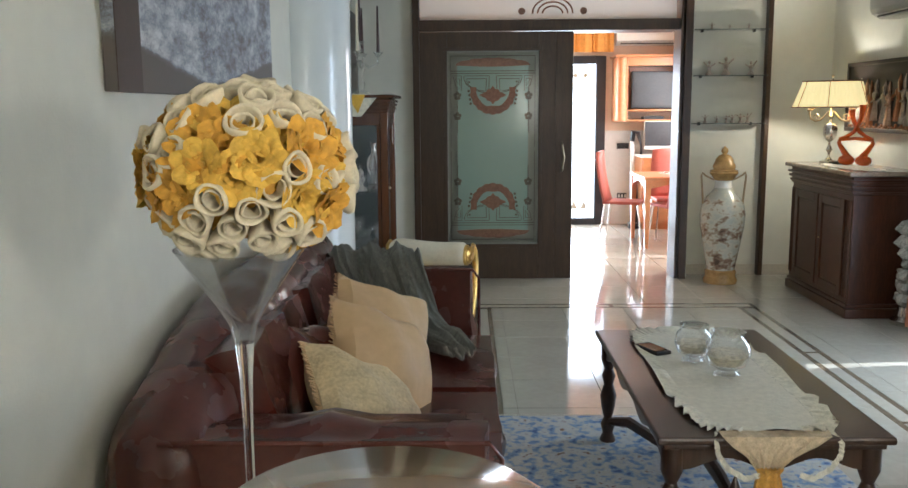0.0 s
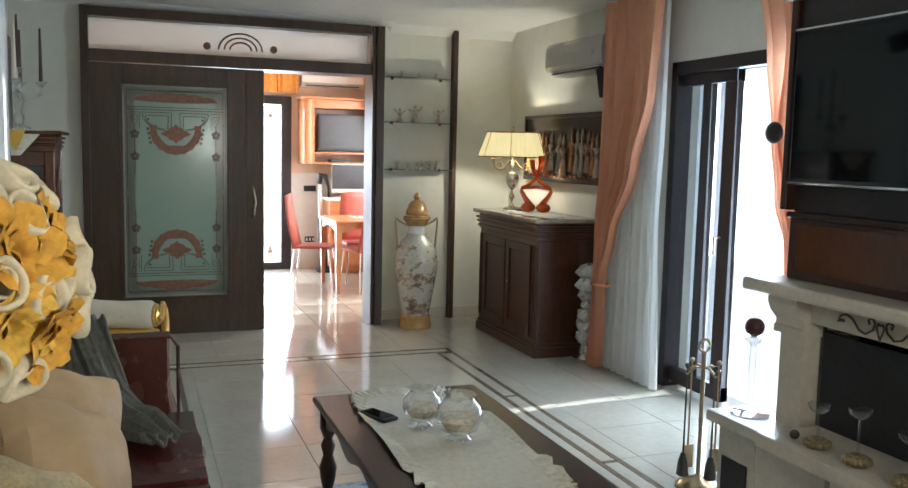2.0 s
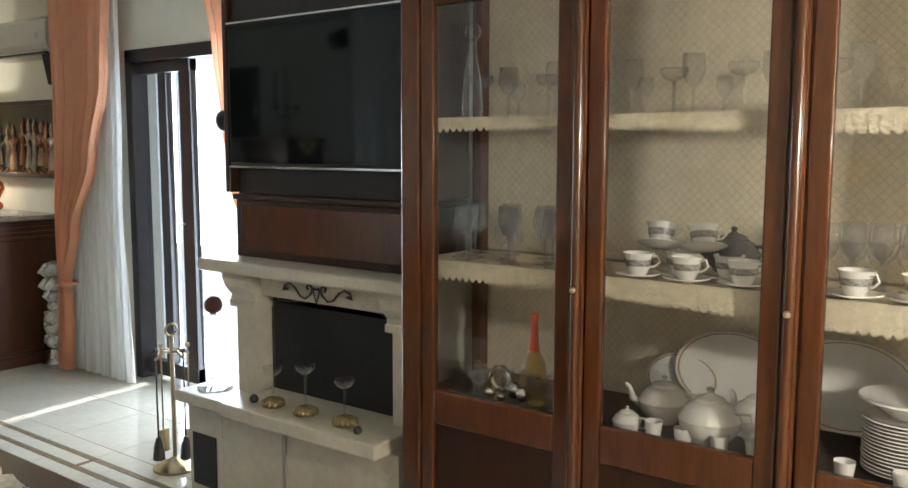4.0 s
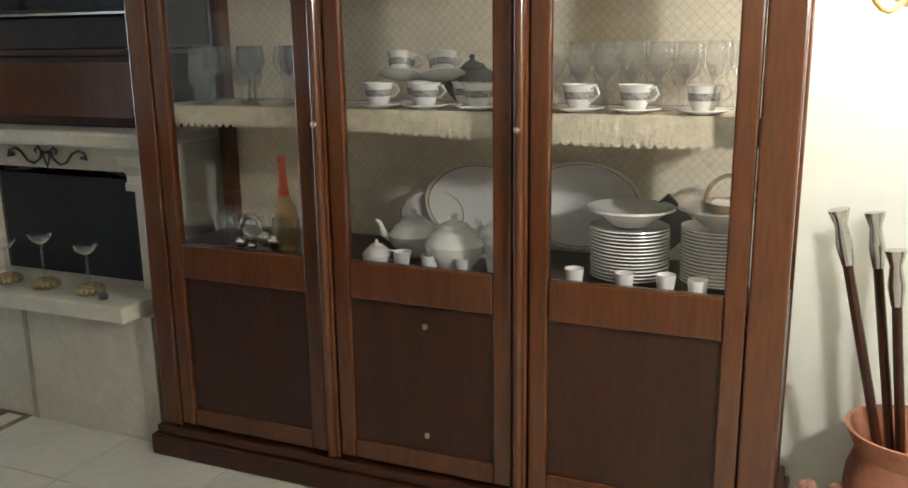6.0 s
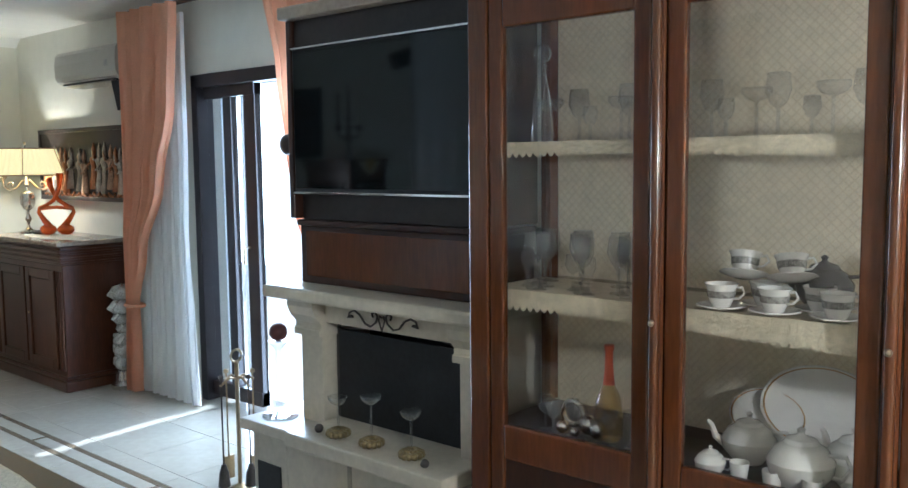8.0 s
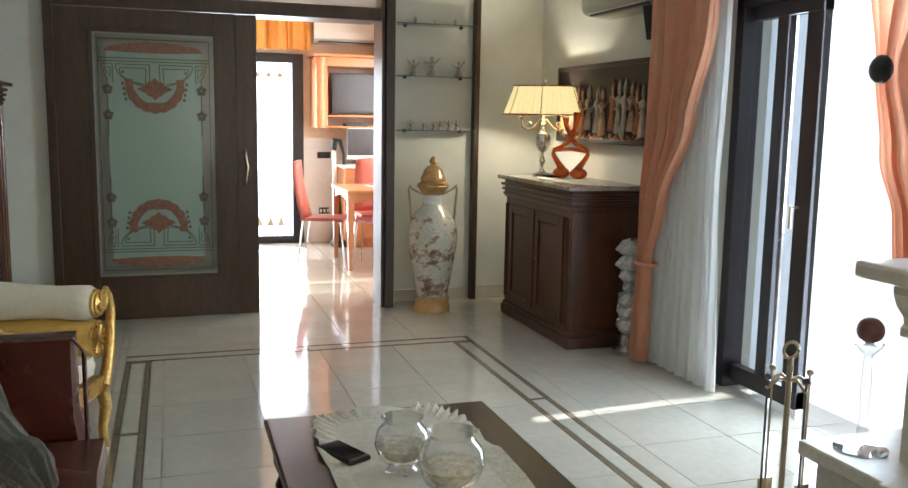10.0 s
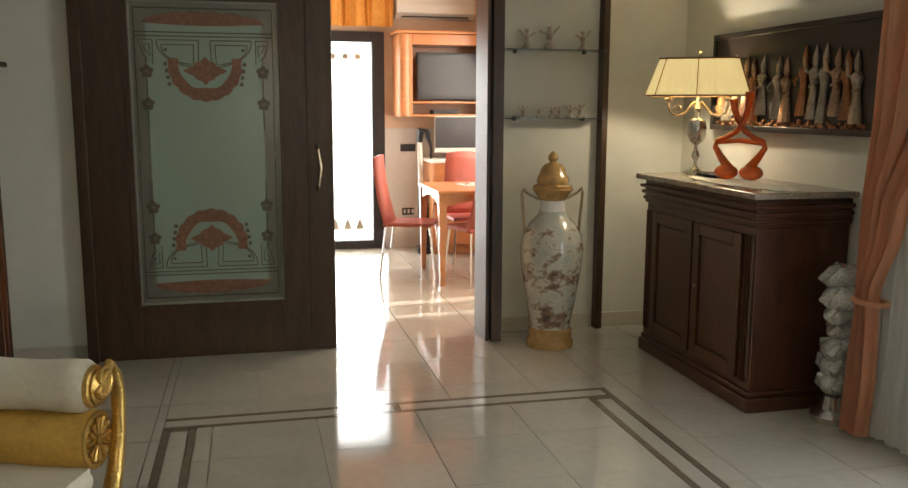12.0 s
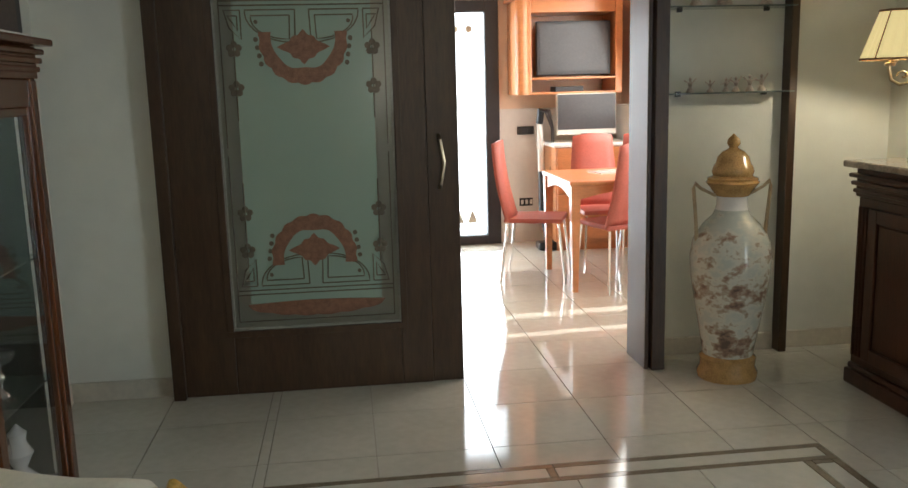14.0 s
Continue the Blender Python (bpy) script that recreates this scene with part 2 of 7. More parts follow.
def box(bm, x0, y0, z0, x1, y1, z1, bev=0.0):
    r = bmesh.ops.create_cube(bm, size=1.0)
    vs = r["verts"]
    for v in vs:
        v.co = Vector(((x0 + x1) / 2 + v.co.x * (x1 - x0), (y0 + y1) / 2 + v.co.y * (y1 - y0), (z0 + z1) / 2 + v.co.z * (z1 - z0)))
    if bev:
        es = list({e for v in vs for e in v.link_edges})
        bmesh.ops.bevel(bm, geom=es, offset=bev, segments=2, affect="EDGES", profile=0.5)
    return bm


def lathe(bm, profile, c=(0, 0, 0), seg=24, squash=1.0, m=None):
    """Turns a profile of (radius, height) round an upright axis at c."""
    rings = []
    for r, z in profile:
        ring = []
        for i in range(seg):
            a = 2 * math.pi * i / seg
            p = Vector((c[0] + r * math.cos(a), c[1] + r * squash * math.sin(a), c[2] + z))
            ring.append(bm.verts.new(m @ p if m else p))
        rings.append(ring)
    for a, b in zip(rings, rings[1:]):
        for i in range(seg):
            j = (i + 1) % seg
            bm.faces.new((a[i], a[j], b[j], b[i]))
    if profile[0][0] > 1e-5:
        bm.faces.new(list(reversed(rings[0])))
    if profile[-1][0] > 1e-5:
        bm.faces.new(rings[-1])
    return bm


def tube(bm, pts, r, seg=8, close=False):
    """A round bar along points; r is one radius or one a point."""
    pts = [Vector(p) for p in pts]
    rs = r if isinstance(r, (list, tuple)) else [r] * len(pts)
    rings = []
    side = None
    for i, p in enumerate(pts):
        t = (pts[min(i + 1, len(pts) - 1)] - pts[max(i - 1, 0)]).normalized()
        if side is None:
            side = t.orthogonal().normalized()
        else:
            side = (side - t * side.dot(t)).normalized()
        up = t.cross(side)
        rings.append([bm.verts.new(p + rs[i] * (math.cos(2 * math.pi * k / seg) * side + math.sin(2 * math.pi * k / seg) * up)) for k in range(seg)])
    for a, b in zip(rings, rings[1:]):
        for i in range(seg):
            j = (i + 1) % seg
            bm.faces.new((a[i], a[j], b[j], b[i]))
    bm.faces.new(list(reversed(rings[0])))
    bm.faces.new(rings[-1])
    return bm


def ball(bm, c, r, seg=12, sx=1, sy=1, sz=1):
    pr = []
    n = max(6, seg // 2)
    for i in range(n + 1):
        a = -math.pi / 2 + math.pi * i / n
        pr.append((max(1e-4, r * math.cos(a)), r * math.sin(a) * sz))
    m = Matrix.Translation(c) @ Matrix.Diagonal((sx, sy, 1, 1))
    return lathe(bm, pr, (0, 0, 0), seg, 1.0, m)


def extrude_poly(bm, pts, axis, a, b):
    """A prism: pts are 2D points in the plane across axis, from a to b along it."""
    def place(u, v, w):
        return {"x": (w, u, v), "y": (u, w, v), "z": (u, v, w)}[axis]
    lo = [bm.verts.new(place(u, v, a)) for u, v in pts]
    hi = [bm.verts.new(place(u, v, b)) for u, v in pts]
    bm.faces.new(lo)
    bm.faces.new(list(reversed(hi)))
    n = len(pts)
    for i in range(n):
        j = (i + 1) % n
        bm.faces.new((lo[i], hi[i], hi[j], lo[j]))
    return bm


def part(name, bm, material, parent=None, label="", smooth=False, loc=None):
    bmesh.ops.recalc_face_normals(bm, faces=bm.faces)
    me = bpy.data.meshes.new(name)
    bm.to_mesh(me)
    bm.free()
    if smooth:
        me.shade_smooth()
        me.set_sharp_from_angle(angle=radians(38))
    me.materials.append(material)
    ob = new(name, me)
    if parent:
        ob.parent = parent
    if loc:
        ob.location = loc
    if label:
        tagged(ob, label)
    return ob


def thing(name, loc, label, category, group="", rz=0, kind=""):
    e = new(name)
    e.matrix_world = pose(*loc, 0, 0, rz)
    return tagged(e, label, category, group, kind)


def struct(name, bm, material, label="", smooth=False):
    ob = part(name, bm, material, smooth=smooth)
    return tagged(ob, label, kind="structure")

# ---- the room: x to the window side, y towards the sliding door ----
XL, XR, YB, YF, H = -0.80, 3.25, -0.9, 7.5, 2.55
XC = 2.68        # wall behind the cabinet and the chimney
struct("ground", box(bm_new(), -60, -60, -0.40, 60, 60, -0.15), mat("outside_ground", (0.3, 0.29, 0.26), 0.9), "pale paved ground outside")
struct("floor", box(bm_new(), -1.0, -1.7, -0.15, 4.4, 11.3, -0.012), GROUT, "grey grout bed under the floor tiles")
struct("ceiling", box(bm_new(), -1.0, -1.7, H, 3.5, 7.8, H + 0.15), CEIL, "plain white painted ceiling")
struct("ceiling", box(bm_new(), -1.0, 7.8, H, 3.1, 11.3, H + 0.15), KWALL, "peach painted kitchen ceiling")
struct("wall_west", box(bm_new(), XL - 0.15, -1.7, -0.012, XL, 7.55, H), PLASTER, "warm white plaster wall")
struct("wall_south", box(bm_new(), XL, YB - 0.15, -0.012, 3.4, YB, H), PLASTER, "warm white plaster wall")
struct("wall_east", box(bm_new(), XC, YB, -0.012, XC + 0.2, 3.10, H), PLASTER, "warm white plaster wall behind the cabinet")
bm = bm_new()
box(bm, XR, 5.16, -0.012, XR + 0.25, 7.9, H)
box(bm, XR, 3.3, 2.08, XR + 0.25, 5.16, H)
box(bm, XC + 0.2, 3.10, -0.012, XR + 0.25, 3.3, H)
struct("wall_east", bm, PLASTER, "warm white plaster wall with the glazed door's opening")
bm = bm_new()
box(bm, XL - 0.15, 7.55, -0.012, -0.325, 7.75, H)
box(bm, -0.325, 7.55, 2.50, 2.00, 7.75, H)
box(bm, 2.00, 7.68, -0.012, XR, 7.83, H)
box(bm, 2.00, 7.55, -0.012, 2.03, 7.68, H)
struct("wall_north", bm, PLASTER, "warm white plaster wall with the sliding door's opening and a shallow niche")
bm = bm_new()
box(bm, XL, 7.535, 0, -0.325, 7.55, 0.09, 0.003)
box(bm, 2.71, 7.66, 0, XR, 7.68, 0.09, 0.003)
box(bm, 2.03, 7.66, 0, 2.66, 7.68, 0.09, 0.003)
box(bm, XR - 0.015, 5.2, 0, XR, 7.66, 0.09, 0.003)
box(bm, XL, 5.3, 0, XL + 0.015, 7.53, 0.09, 0.003)
struct("baseboard", bm, MARBLE, "cream marble skirting")
struct("trim", box(bm_new(), 2.665, 7.60, 0, 2.705, 7.68, 2.53, 0.004), DOORWOOD, "dark stained wooden strip beside the niche")
# ceiling cornice
bm = bm_new()
for pts, ax, a, b in (([(7.68, H), (7.60, H), (7.68, H - 0.07)], "x", 2.1, XR), ([(7.55, H), (7.50, H), (7.55, H - 0.04)], "x", XL, 2.1)):
    extrude_poly(bm, pts, ax, a, b)
struct("trim", bm, CEIL, "small white ceiling cornice")

# kitchen shell
bm = bm_new()
box(bm, XL - 0.15, 11.10, -0.012, 0.95, 11.3, H)
box(bm, 0.95, 11.10, 2.1, 1.85, 11.3, H)
box(bm, 1.85, 11.10, 1.18, 4.4, 11.3, H)
struct("wall_kitchen", bm, KWALL, "peach painted kitchen wall")
struct("wall_kitchen", box(bm_new(), 1.85, 11.085, -0.012, 4.4, 11.3, 1.18), KTILE, "white tiled lower kitchen wall")
bm = bm_new()
box(bm, XL - 0.15, 7.75, -0.012, XL, 11.1, H)
box(bm, 2.95, 7.83, -0.012, 3.1, 8.1, H)
box(bm, 2.95, 8.1, 2.5, 3.1, 10.5, H)
# Unseen panels, with gaps placed so the sun draws streaks on the floor.
for a, b in ((8.1, 8.28), (8.36, 8.66), (8.77, 10.04), (10.14, 10.5)):
    box(bm, 3.02, a, 0, 3.06, b, 2.5)
box(bm, 2.95, 10.5, -0.012, 3.1, 11.1, H)
struct("wall_kitchen", bm, KWALL, "peach painted kitchen side walls, the unseen one slotted to cast sun streaks")

# column half let into the wall
bm = bm_new()
lathe(bm, [(0.28, 0), (0.28, H)], (-0.80, 5.0, 0), 40)
tagged(part("column", bm, COLUMN, smooth=True), "glossy white round column set into the wall", kind="structure")

# glazed door of the right-hand wall, with its frame, shutters and bright outside
bm = bm_new()
box(bm, 3.24, 5.095, 0, 3.36, 5.16, 2.08, 0.006)
box(bm, 3.24, 3.3, 0, 3.36, 3.38, 2.08, 0.006)
box(bm, 3.24, 3.3, 2.0, 3.36, 5.16, 2.08, 0.006)
win = tagged(new("window_1"), "dark framed glazed balcony door standing half open", kind="structure")
part("window_frame", bm, WINFRAME, win)
for y0, y1, posts in ((4.56, 5.075, ((4.56, 4.67), (4.80, 4.88))), (3.42, 3.9, ((3.42, 3.50), (3.82, 3.9)))):
    sash = part("sash", extrude_poly(bm_new(), [(y0, 0.04), (y1, 0.04), (y1, 2.0), (y0, 2.0)], "x", 3.300, 3.304), PANE, win, "clear door pane")
    sash.visible_shadow = False
    for a, b in posts:
        part("stile", box(bm_new(), 3.28, a, 0.04, 3.33, b, 2.0, 0.004), WINFRAME, sash, "dark stained stile")
    for a, b in ((0.04, 0.13), (1.93, 2.0)):
        part("rail", box(bm_new(), 3.275, y0, a, 3.335, y1, b, 0.004), WINFRAME, sash, "dark stained rail")
part("handle", tube(bm_new(), [(3.27, 4.63, 1.02), (3.23, 4.63, 1.02), (3.23, 4.63, 0.92)], 0.008), BRASS, win, "small brass handle")
# outside: shutter leaves gapped for a sun streak, and an added sun-blocking translucent sheet
for y0, y1, z0, z1 in ((4.80, 4.95, 0.0, 2.4), (5.03, 5.4, 0.0, 2.4)):
    part("shutter", box(bm_new(), 3.46, y0, z0, 3.49, y1, z1), SHUTTER, win, "pale slatted outside shutter")
# Added white sheet keeps a sun patch off the floor and shows as glare.
sun_sheet = part("sun_sheet", box(bm_new(), 3.52, 3.2, 0.0, 3.523, 4.80, 2.4), thin_glass("sun_sheet_cloth", milk=0.7, milk_color=(0.97, 0.97, 0.97), rough=0.9), win, "white translucent sheet added outside to block the sun")
struct("backdrop", box(bm_new(), 9.0, 2.0, -0.15, 9.1, 24.0, 3.5), SKYCARD, "bright overexposed daylight outside")

# kitchen window
kw = tagged(new("window_2"), "dark framed kitchen glazed door", kind="structure")
bm = bm_new()
box(bm, 1.73, 11.06, 0, 1.85, 11.16, 2.1, 0.005)
box(bm, 0.95, 11.06, 0, 1.05, 11.16, 2.1, 0.005)
box(bm, 1.05, 11.06, 2.0, 1.73, 11.16, 2.1, 0.005)
box(bm, 1.05, 11.06, 0, 1.73, 11.16, 0.08, 0.005)
part("window_frame", bm, WINFRAME, kw)
p = part("pane", box(bm_new(), 1.05, 11.10, 0.08, 1.73, 11.106, 2.0), PANE, kw)
p.visible_shadow = False
struct("backdrop", box(bm_new(), -0.5, 12.2, -0.15, 4.0, 12.3, 3.5), SKYCARD, "bright overexposed daylight outside")

# ---- sliding door and its frame ----
bm = bm_new()
box(bm, -0.325, 7.46, 0, -0.27, 7.77, 2.5, 0.004)
box(bm, 1.905, 7.47, 0, 1.925, 7.74, 2.5, 0.004)
box(bm, 1.935, 7.45, 0, 2.00, 7.77, 2.5, 0.004)
box(bm, -0.27, 7.47, 2.43, 1.89, 7.77, 2.5, 0.004)
box(bm, -0.27, 7.47, 2.10, 1.89, 7.77, 2.19, 0.004)
dj = tagged(new("door_1"), "wide dark stained sliding door with etched glass, half open", kind="structure")
part("frame", bm, DOORWOOD, dj, "dark stained door frame with a transom light")
p = part("transom_pane", box(bm_new(), -0.27, 7.60, 2.19, 1.89, 7.606, 2.43), thin_glass("transom_glass", milk=0.7, milk_color=(0.75, 0.76, 0.72), rough=0.1), dj, "milky glass transom pane")
LX0, LX1, LZ = -0.29, 1.02, 2.095
GX0, GX1, GZ0, GZ1 = -0.04, 0.73, 0.305, 1.94
bm = bm_new()
box(bm, LX0, 7.495, 0.002, GX0, 7.54, LZ, 0.004)
box(bm, GX1, 7.495, 0.002, 0.874, 7.54, LZ, 0.004)
box(bm, 0.8745, 7.503, 0.002, LX1, 7.548, LZ, 0.004)
box(bm, 0.84, 7.5405, 0.002, 0.90, 7.555, LZ)
box(bm, GX0, 7.495, 0.002, GX1, 7.54, GZ0, 0.004)
box(bm, GX0, 7.495, GZ1, GX1, 7.54, LZ, 0.004)
leaf = part("leaf", bm, DOORWOOD, dj, "dark stained sliding door leaf")
bm = bm_new()
for a in ((GX0 - 0.03, GZ0 - 0.03, GX1 + 0.03, GZ0), (GX0 - 0.03, GZ1, GX1 + 0.03, GZ1 + 0.03), (GX0 - 0.03, GZ0, GX0, GZ1), (GX1, GZ0, GX1 + 0.03, GZ1)):
    box(bm, a[0], 7.487, a[1], a[2], 7.4945, a[3], 0.002)
part("glass_moulding", bm, DOORWOOD, leaf)
part("glass", box(bm_new(), GX0, 7.512, GZ0, GX1, 7.520, GZ1), FROST, leaf, "sea-green frosted glass")
bm = bm_new()
for a in ((GX0, GZ0, GX1, GZ0 + 0.012), (GX0, GZ1 - 0.012, GX1, GZ1), (GX0, GZ0 + 0.012, GX0 + 0.010, GZ1 - 0.012), (GX1 - 0.010, GZ0 + 0.012, GX1, GZ1 - 0.012)):
    box(bm, a[0], 7.500, a[1], a[2], 7.5078, a[3], 0.002)
part("glass_bead", bm, mat("pale_bevelled_edge", (0.30, 0.30, 0.26), 0.2), leaf, "pale bevelled glass edge")
bm = bm_new()
b0 = 0.085
box(bm, GX0, 7.508, GZ0, GX0 + b0, 7.5115, GZ1)
box(bm, GX1 - b0, 7.508, GZ0, GX1, 7.5115, GZ1)
box(bm, GX0 + b0, 7.508, GZ0, GX1 - b0, 7.5115, GZ0 + 0.12)
box(bm, GX0 + b0, 7.508, GZ1 - 0.12, GX1 - b0, 7.5115, GZ1)
part("etched_border", bm, FROSTEDGE, leaf, "grey etched border on the glass")


def crest(bm, cx, z0, up, y0=7.502, y1=7.507):
    """A painted crest on the glass: a scalloped arch over a lobed lozenge, and a leaf-shaped bar at the edge."""
    def flat(pts):
        extrude_poly(bm, [(cx + u, z0 + up * v) for u, v in pts], "y", y0, y1)

    n = 44
    outer, inner = [], []
    for i in range(n + 1):
        a = math.pi * (-0.06 + 1.12 * i / n)
        k = 1 + 0.055 * abs(math.sin(a * 9.0))
        outer.append((0.185 * k * math.cos(a), 0.335 + 0.185 * k * math.sin(a)))
        inner.append((0.140 * math.cos(a), 0.325 + 0.135 * math.sin(a) * (1 + 0.05 * math.cos(6 * a))))
    for i in range(0, n, 4):
        flat(outer[i:i + 5] + inner[i:i + 5][::-1])
    loz = []
    for i in range(40):
        a = 2 * math.pi * i / 40
        r = 0.078 / (abs(math.cos(a)) * 0.72 + abs(math.sin(a)) * 1.1) * (1 + 0.07 * math.cos(8 * a))
        loz.append((r * math.cos(a), 0.365 + r * math.sin(a)))
    flat(loz)
    bar = [(-0.315 + 0.63 * i / 30, 0.118 + 0.012 * math.sin(math.pi * i / 30)) for i in range(31)]
    bar += [(0.315 - 0.63 * i / 30, 0.112 - 0.052 * math.sin(math.pi * i / 30) ** 0.6 - 0.006 * abs(math.sin(i * math.pi / 5))) for i in range(1, 30)]
    flat(bar)
    return bm


def tracery(bm, cx, z0, up, y=7.5055):
    """Thin painted lines round a crest: arched lights, a double rule, and leaf sprigs on a stem."""
    def line(pts, r=0.0032):
        tube(bm, [(cx + u, y, z0 + up * v) for u, v in pts], r, 5)

    for s in (-1, 1):
        for g in (0.0, 0.024):
            arch = [(s * (0.03 + g), 0.205 + g), (s * (0.245 - g), 0.205 + g)]
            arch += [(s * (0.035 + g + (0.21 - 2 * g) * math.cos(a)), 0.215 + g + (0.13 - 1.6 * g) * math.sin(a)) for a in [math.pi / 2 * k / 8 for k in range(9)]]
            line(arch + [arch[0]])
            line([(s * (0.265 + g * 0.6), 0.205 + g), (s * (0.335 - g * 0.6), 0.205 + g), (s * (0.315 - g * 0.6), 0.28 - g), (s * (0.265 + g * 0.6), 0.33 - g * 1.6), (s * (0.265 + g * 0.6), 0.205 + g)])
        ball(bm, (cx + s * 0.20, y, z0 + up * 0.255), 0.009, 8, 1, 0.2)
        line([(s * 0.30, 0.30), (s * 0.30, 0.68)])
        line([(s * 0.355, 0.04), (s * 0.355, 0.80)], 0.0025)
        for v in (0.37, 0.54):
            for q in range(5):
                a = q * 2 * math.pi / 5 + 0.3
                ball(bm, (cx + s * 0.30 + 0.021 * math.cos(a), y, z0 + up * v + 0.021 * math.sin(a)), 0.015, 7, 1, 0.12)
        for k in range(4):
            ball(bm, (cx + s * (0.205 - 0.006 * k), y, z0 + up * (0.33 + 0.035 * k)), 0.011, 7, 1, 0.12)
    line([(-0.355, 0.165), (0.355, 0.165)])
    line([(-0.355, 0.185), (0.355, 0.185)])
    line([(-0.355, 0.04), (0.355, 0.04)])
    return bm


GC = (GX0 + GX1) / 2
bm = bm_new()
crest(bm, GC, GZ0, 1)
crest(bm, GC, GZ1, -1)
part("painted_ornament", bm, RUST, leaf, "rust-red painted crests and bars")
bm = bm_new()
tracery(bm, GC, GZ0, 1)
tracery(bm, GC, GZ1, -1)
part("painted_leaves", bm, ETCH, leaf, "grey-brown painted leaf sprigs and lines")
bm = bm_new()
tube(bm, [(0.93, 7.503, 0.93), (0.93, 7.455, 0.95), (0.945, 7.44, 1.05), (0.93, 7.455, 1.15), (0.93, 7.503, 1.17)], 0.009)
part("door_handle", bm, BRASS, leaf, "curved brass pull handle", True)
bm = bm_new()
for i in range(3):
    tube(bm, [(0.85 + 0.17 * math.cos(a) * (1 - 0.25 * i), 7.598, 2.25 + (0.13 - 0.035 * i) * math.sin(a)) for a in [math.pi * k / 12 for k in range(13)]], 0.007, 5)
for s in (-1, 1):
    ball(bm, (0.85 + s * 0.26, 7.598, 2.27), 0.03, 8, 1, 0.15)
part("transom_ornament", bm, RUST, dj, "rust and gold painted fan on the transom")


# ---- mahogany display cabinet ----
def cabinet():
    X0, X1, Y0, Y1, HT = 2.20, 2.64, 0.14, 2.01, 2.22
    c = thing("display_cabinet", ((X0 + X1) / 2, (Y0 + Y1) / 2, 0), "polished mahogany display cabinet with three glazed doors, full of china", "cabinet")
    ox, oy = (X0 + X1) / 2, (Y0 + Y1) / 2

    def P(name, bm, m, parent=c, label="", smooth=False):
        bm.transform(Matrix.Translation((-ox, -oy, 0)))
        return part(name, bm, m, parent, label, smooth)

    bm = bm_new()
    box(bm, X0 - 0.03, Y0 - 0.03, 0, X1, Y1 + 0.03, 0.07, 0.006)
    box(bm, X0 - 0.015, Y0 - 0.015, 0.07, X1, Y1 + 0.015, 0.10, 0.006)
    P("plinth", bm, MAHOGD)
    for y, w in ((Y0, 0.085), (0.765, 0.04), (1.345, 0.04), (Y1 - 0.075, 0.075)):
        P("post", box(bm_new(), X0, y, 0.10, X0 + 0.05, y + w, HT - 0.1, 0.006), MAHOG)
    for y in (0.785, 1.365):
        P("half_column", tube(bm_new(), [(X0 - 0.006, y, 0.11), (X0 - 0.006, y, HT - 0.11)], 0.015, 10), MAHOG, smooth=True)
    for y in (Y0, Y1 - 0.04):
        P("rear_post", box(bm_new(), X1 - 0.05, y, 0.10, X1, y + 0.04, HT - 0.1, 0.004), MAHOG)
    bm = bm_new()
    box(bm, X0 - 0.04, Y0 - 0.04, HT - 0.1, X1, Y1 + 0.04, HT - 0.02, 0.015)
    box(bm, X0 - 0.06, Y0 - 0.06, HT - 0.02, X1, Y1 + 0.06, HT + 0.02, 0.008)
    P("cornice", bm, MAHOG)
    P("back_panel", box(bm_new(), X1, Y0, 0.10, X1 + 0.015, Y1, HT - 0.1), PAPER, label="cream patterned back panel")
    bm = bm_new()
    box(bm, X0 + 0.05, Y0 + 0.02, 0.64, X1, Y1 - 0.02, 0.68)
    box(bm, X0 + 0.05, Y1 - 0.03, 0.1, X1 - 0.05, Y1 - 0.005, 0.6)
    box(bm, X0 + 0.05, Y0 + 0.005, 0.1, X1 - 0.05, Y0 + 0.03, 0.64)
    P("carcass", bm, MAHOGD)
    P("side_glass", box(bm_new(), X0 + 0.05, Y0 + 0.015, 0.64, X1 - 0.05, Y0 + 0.02, HT - 0.1), PANE)
    P("side_glass", box(bm_new(), X0 + 0.05, Y1 - 0.02, 0.64, X1 - 0.05, Y1 - 0.015, HT - 0.1), PANE)
    for z in (1.105, 1.555):
        sh = P("shelf", box(bm_new(), X0 + 0.055, Y0 + 0.035, z, X1 - 0.002, Y1 - 0.03, z + 0.018, 0.003), MAHOG)
        bm = bm_new()
        # lace runner hanging over the shelf's edge with a scalloped hem
        ys = np.linspace(Y0 + 0.04, Y1 - 0.035, 420)
        dp = 0.036 if z < 1.3 else 0.018
        top = [bm.verts.new((X0 + 0.35, y, z + 0.021)) for y in ys]
        mid = [bm.verts.new((X0 + 0.052, y, z + 0.022)) for y in ys]
        low = [bm.verts.new((X0 + 0.050 - 0.002 * math.sin(2.5 * y), y, z - dp - 0.010 * math.sin(3 * y) - 0.013 * abs(math.sin(i * math.pi / 6)))) for i, y in enumerate(ys)]
        for a, b in ((top, mid), (mid, low)):
            for i in range(len(ys) - 1):
                bm.faces.new((a[i], a[i + 1], b[i + 1], b[i]))
        P("lace_edging", bm, SHELFLACE, sh, "ivory lace shelf edging with a scalloped hem")
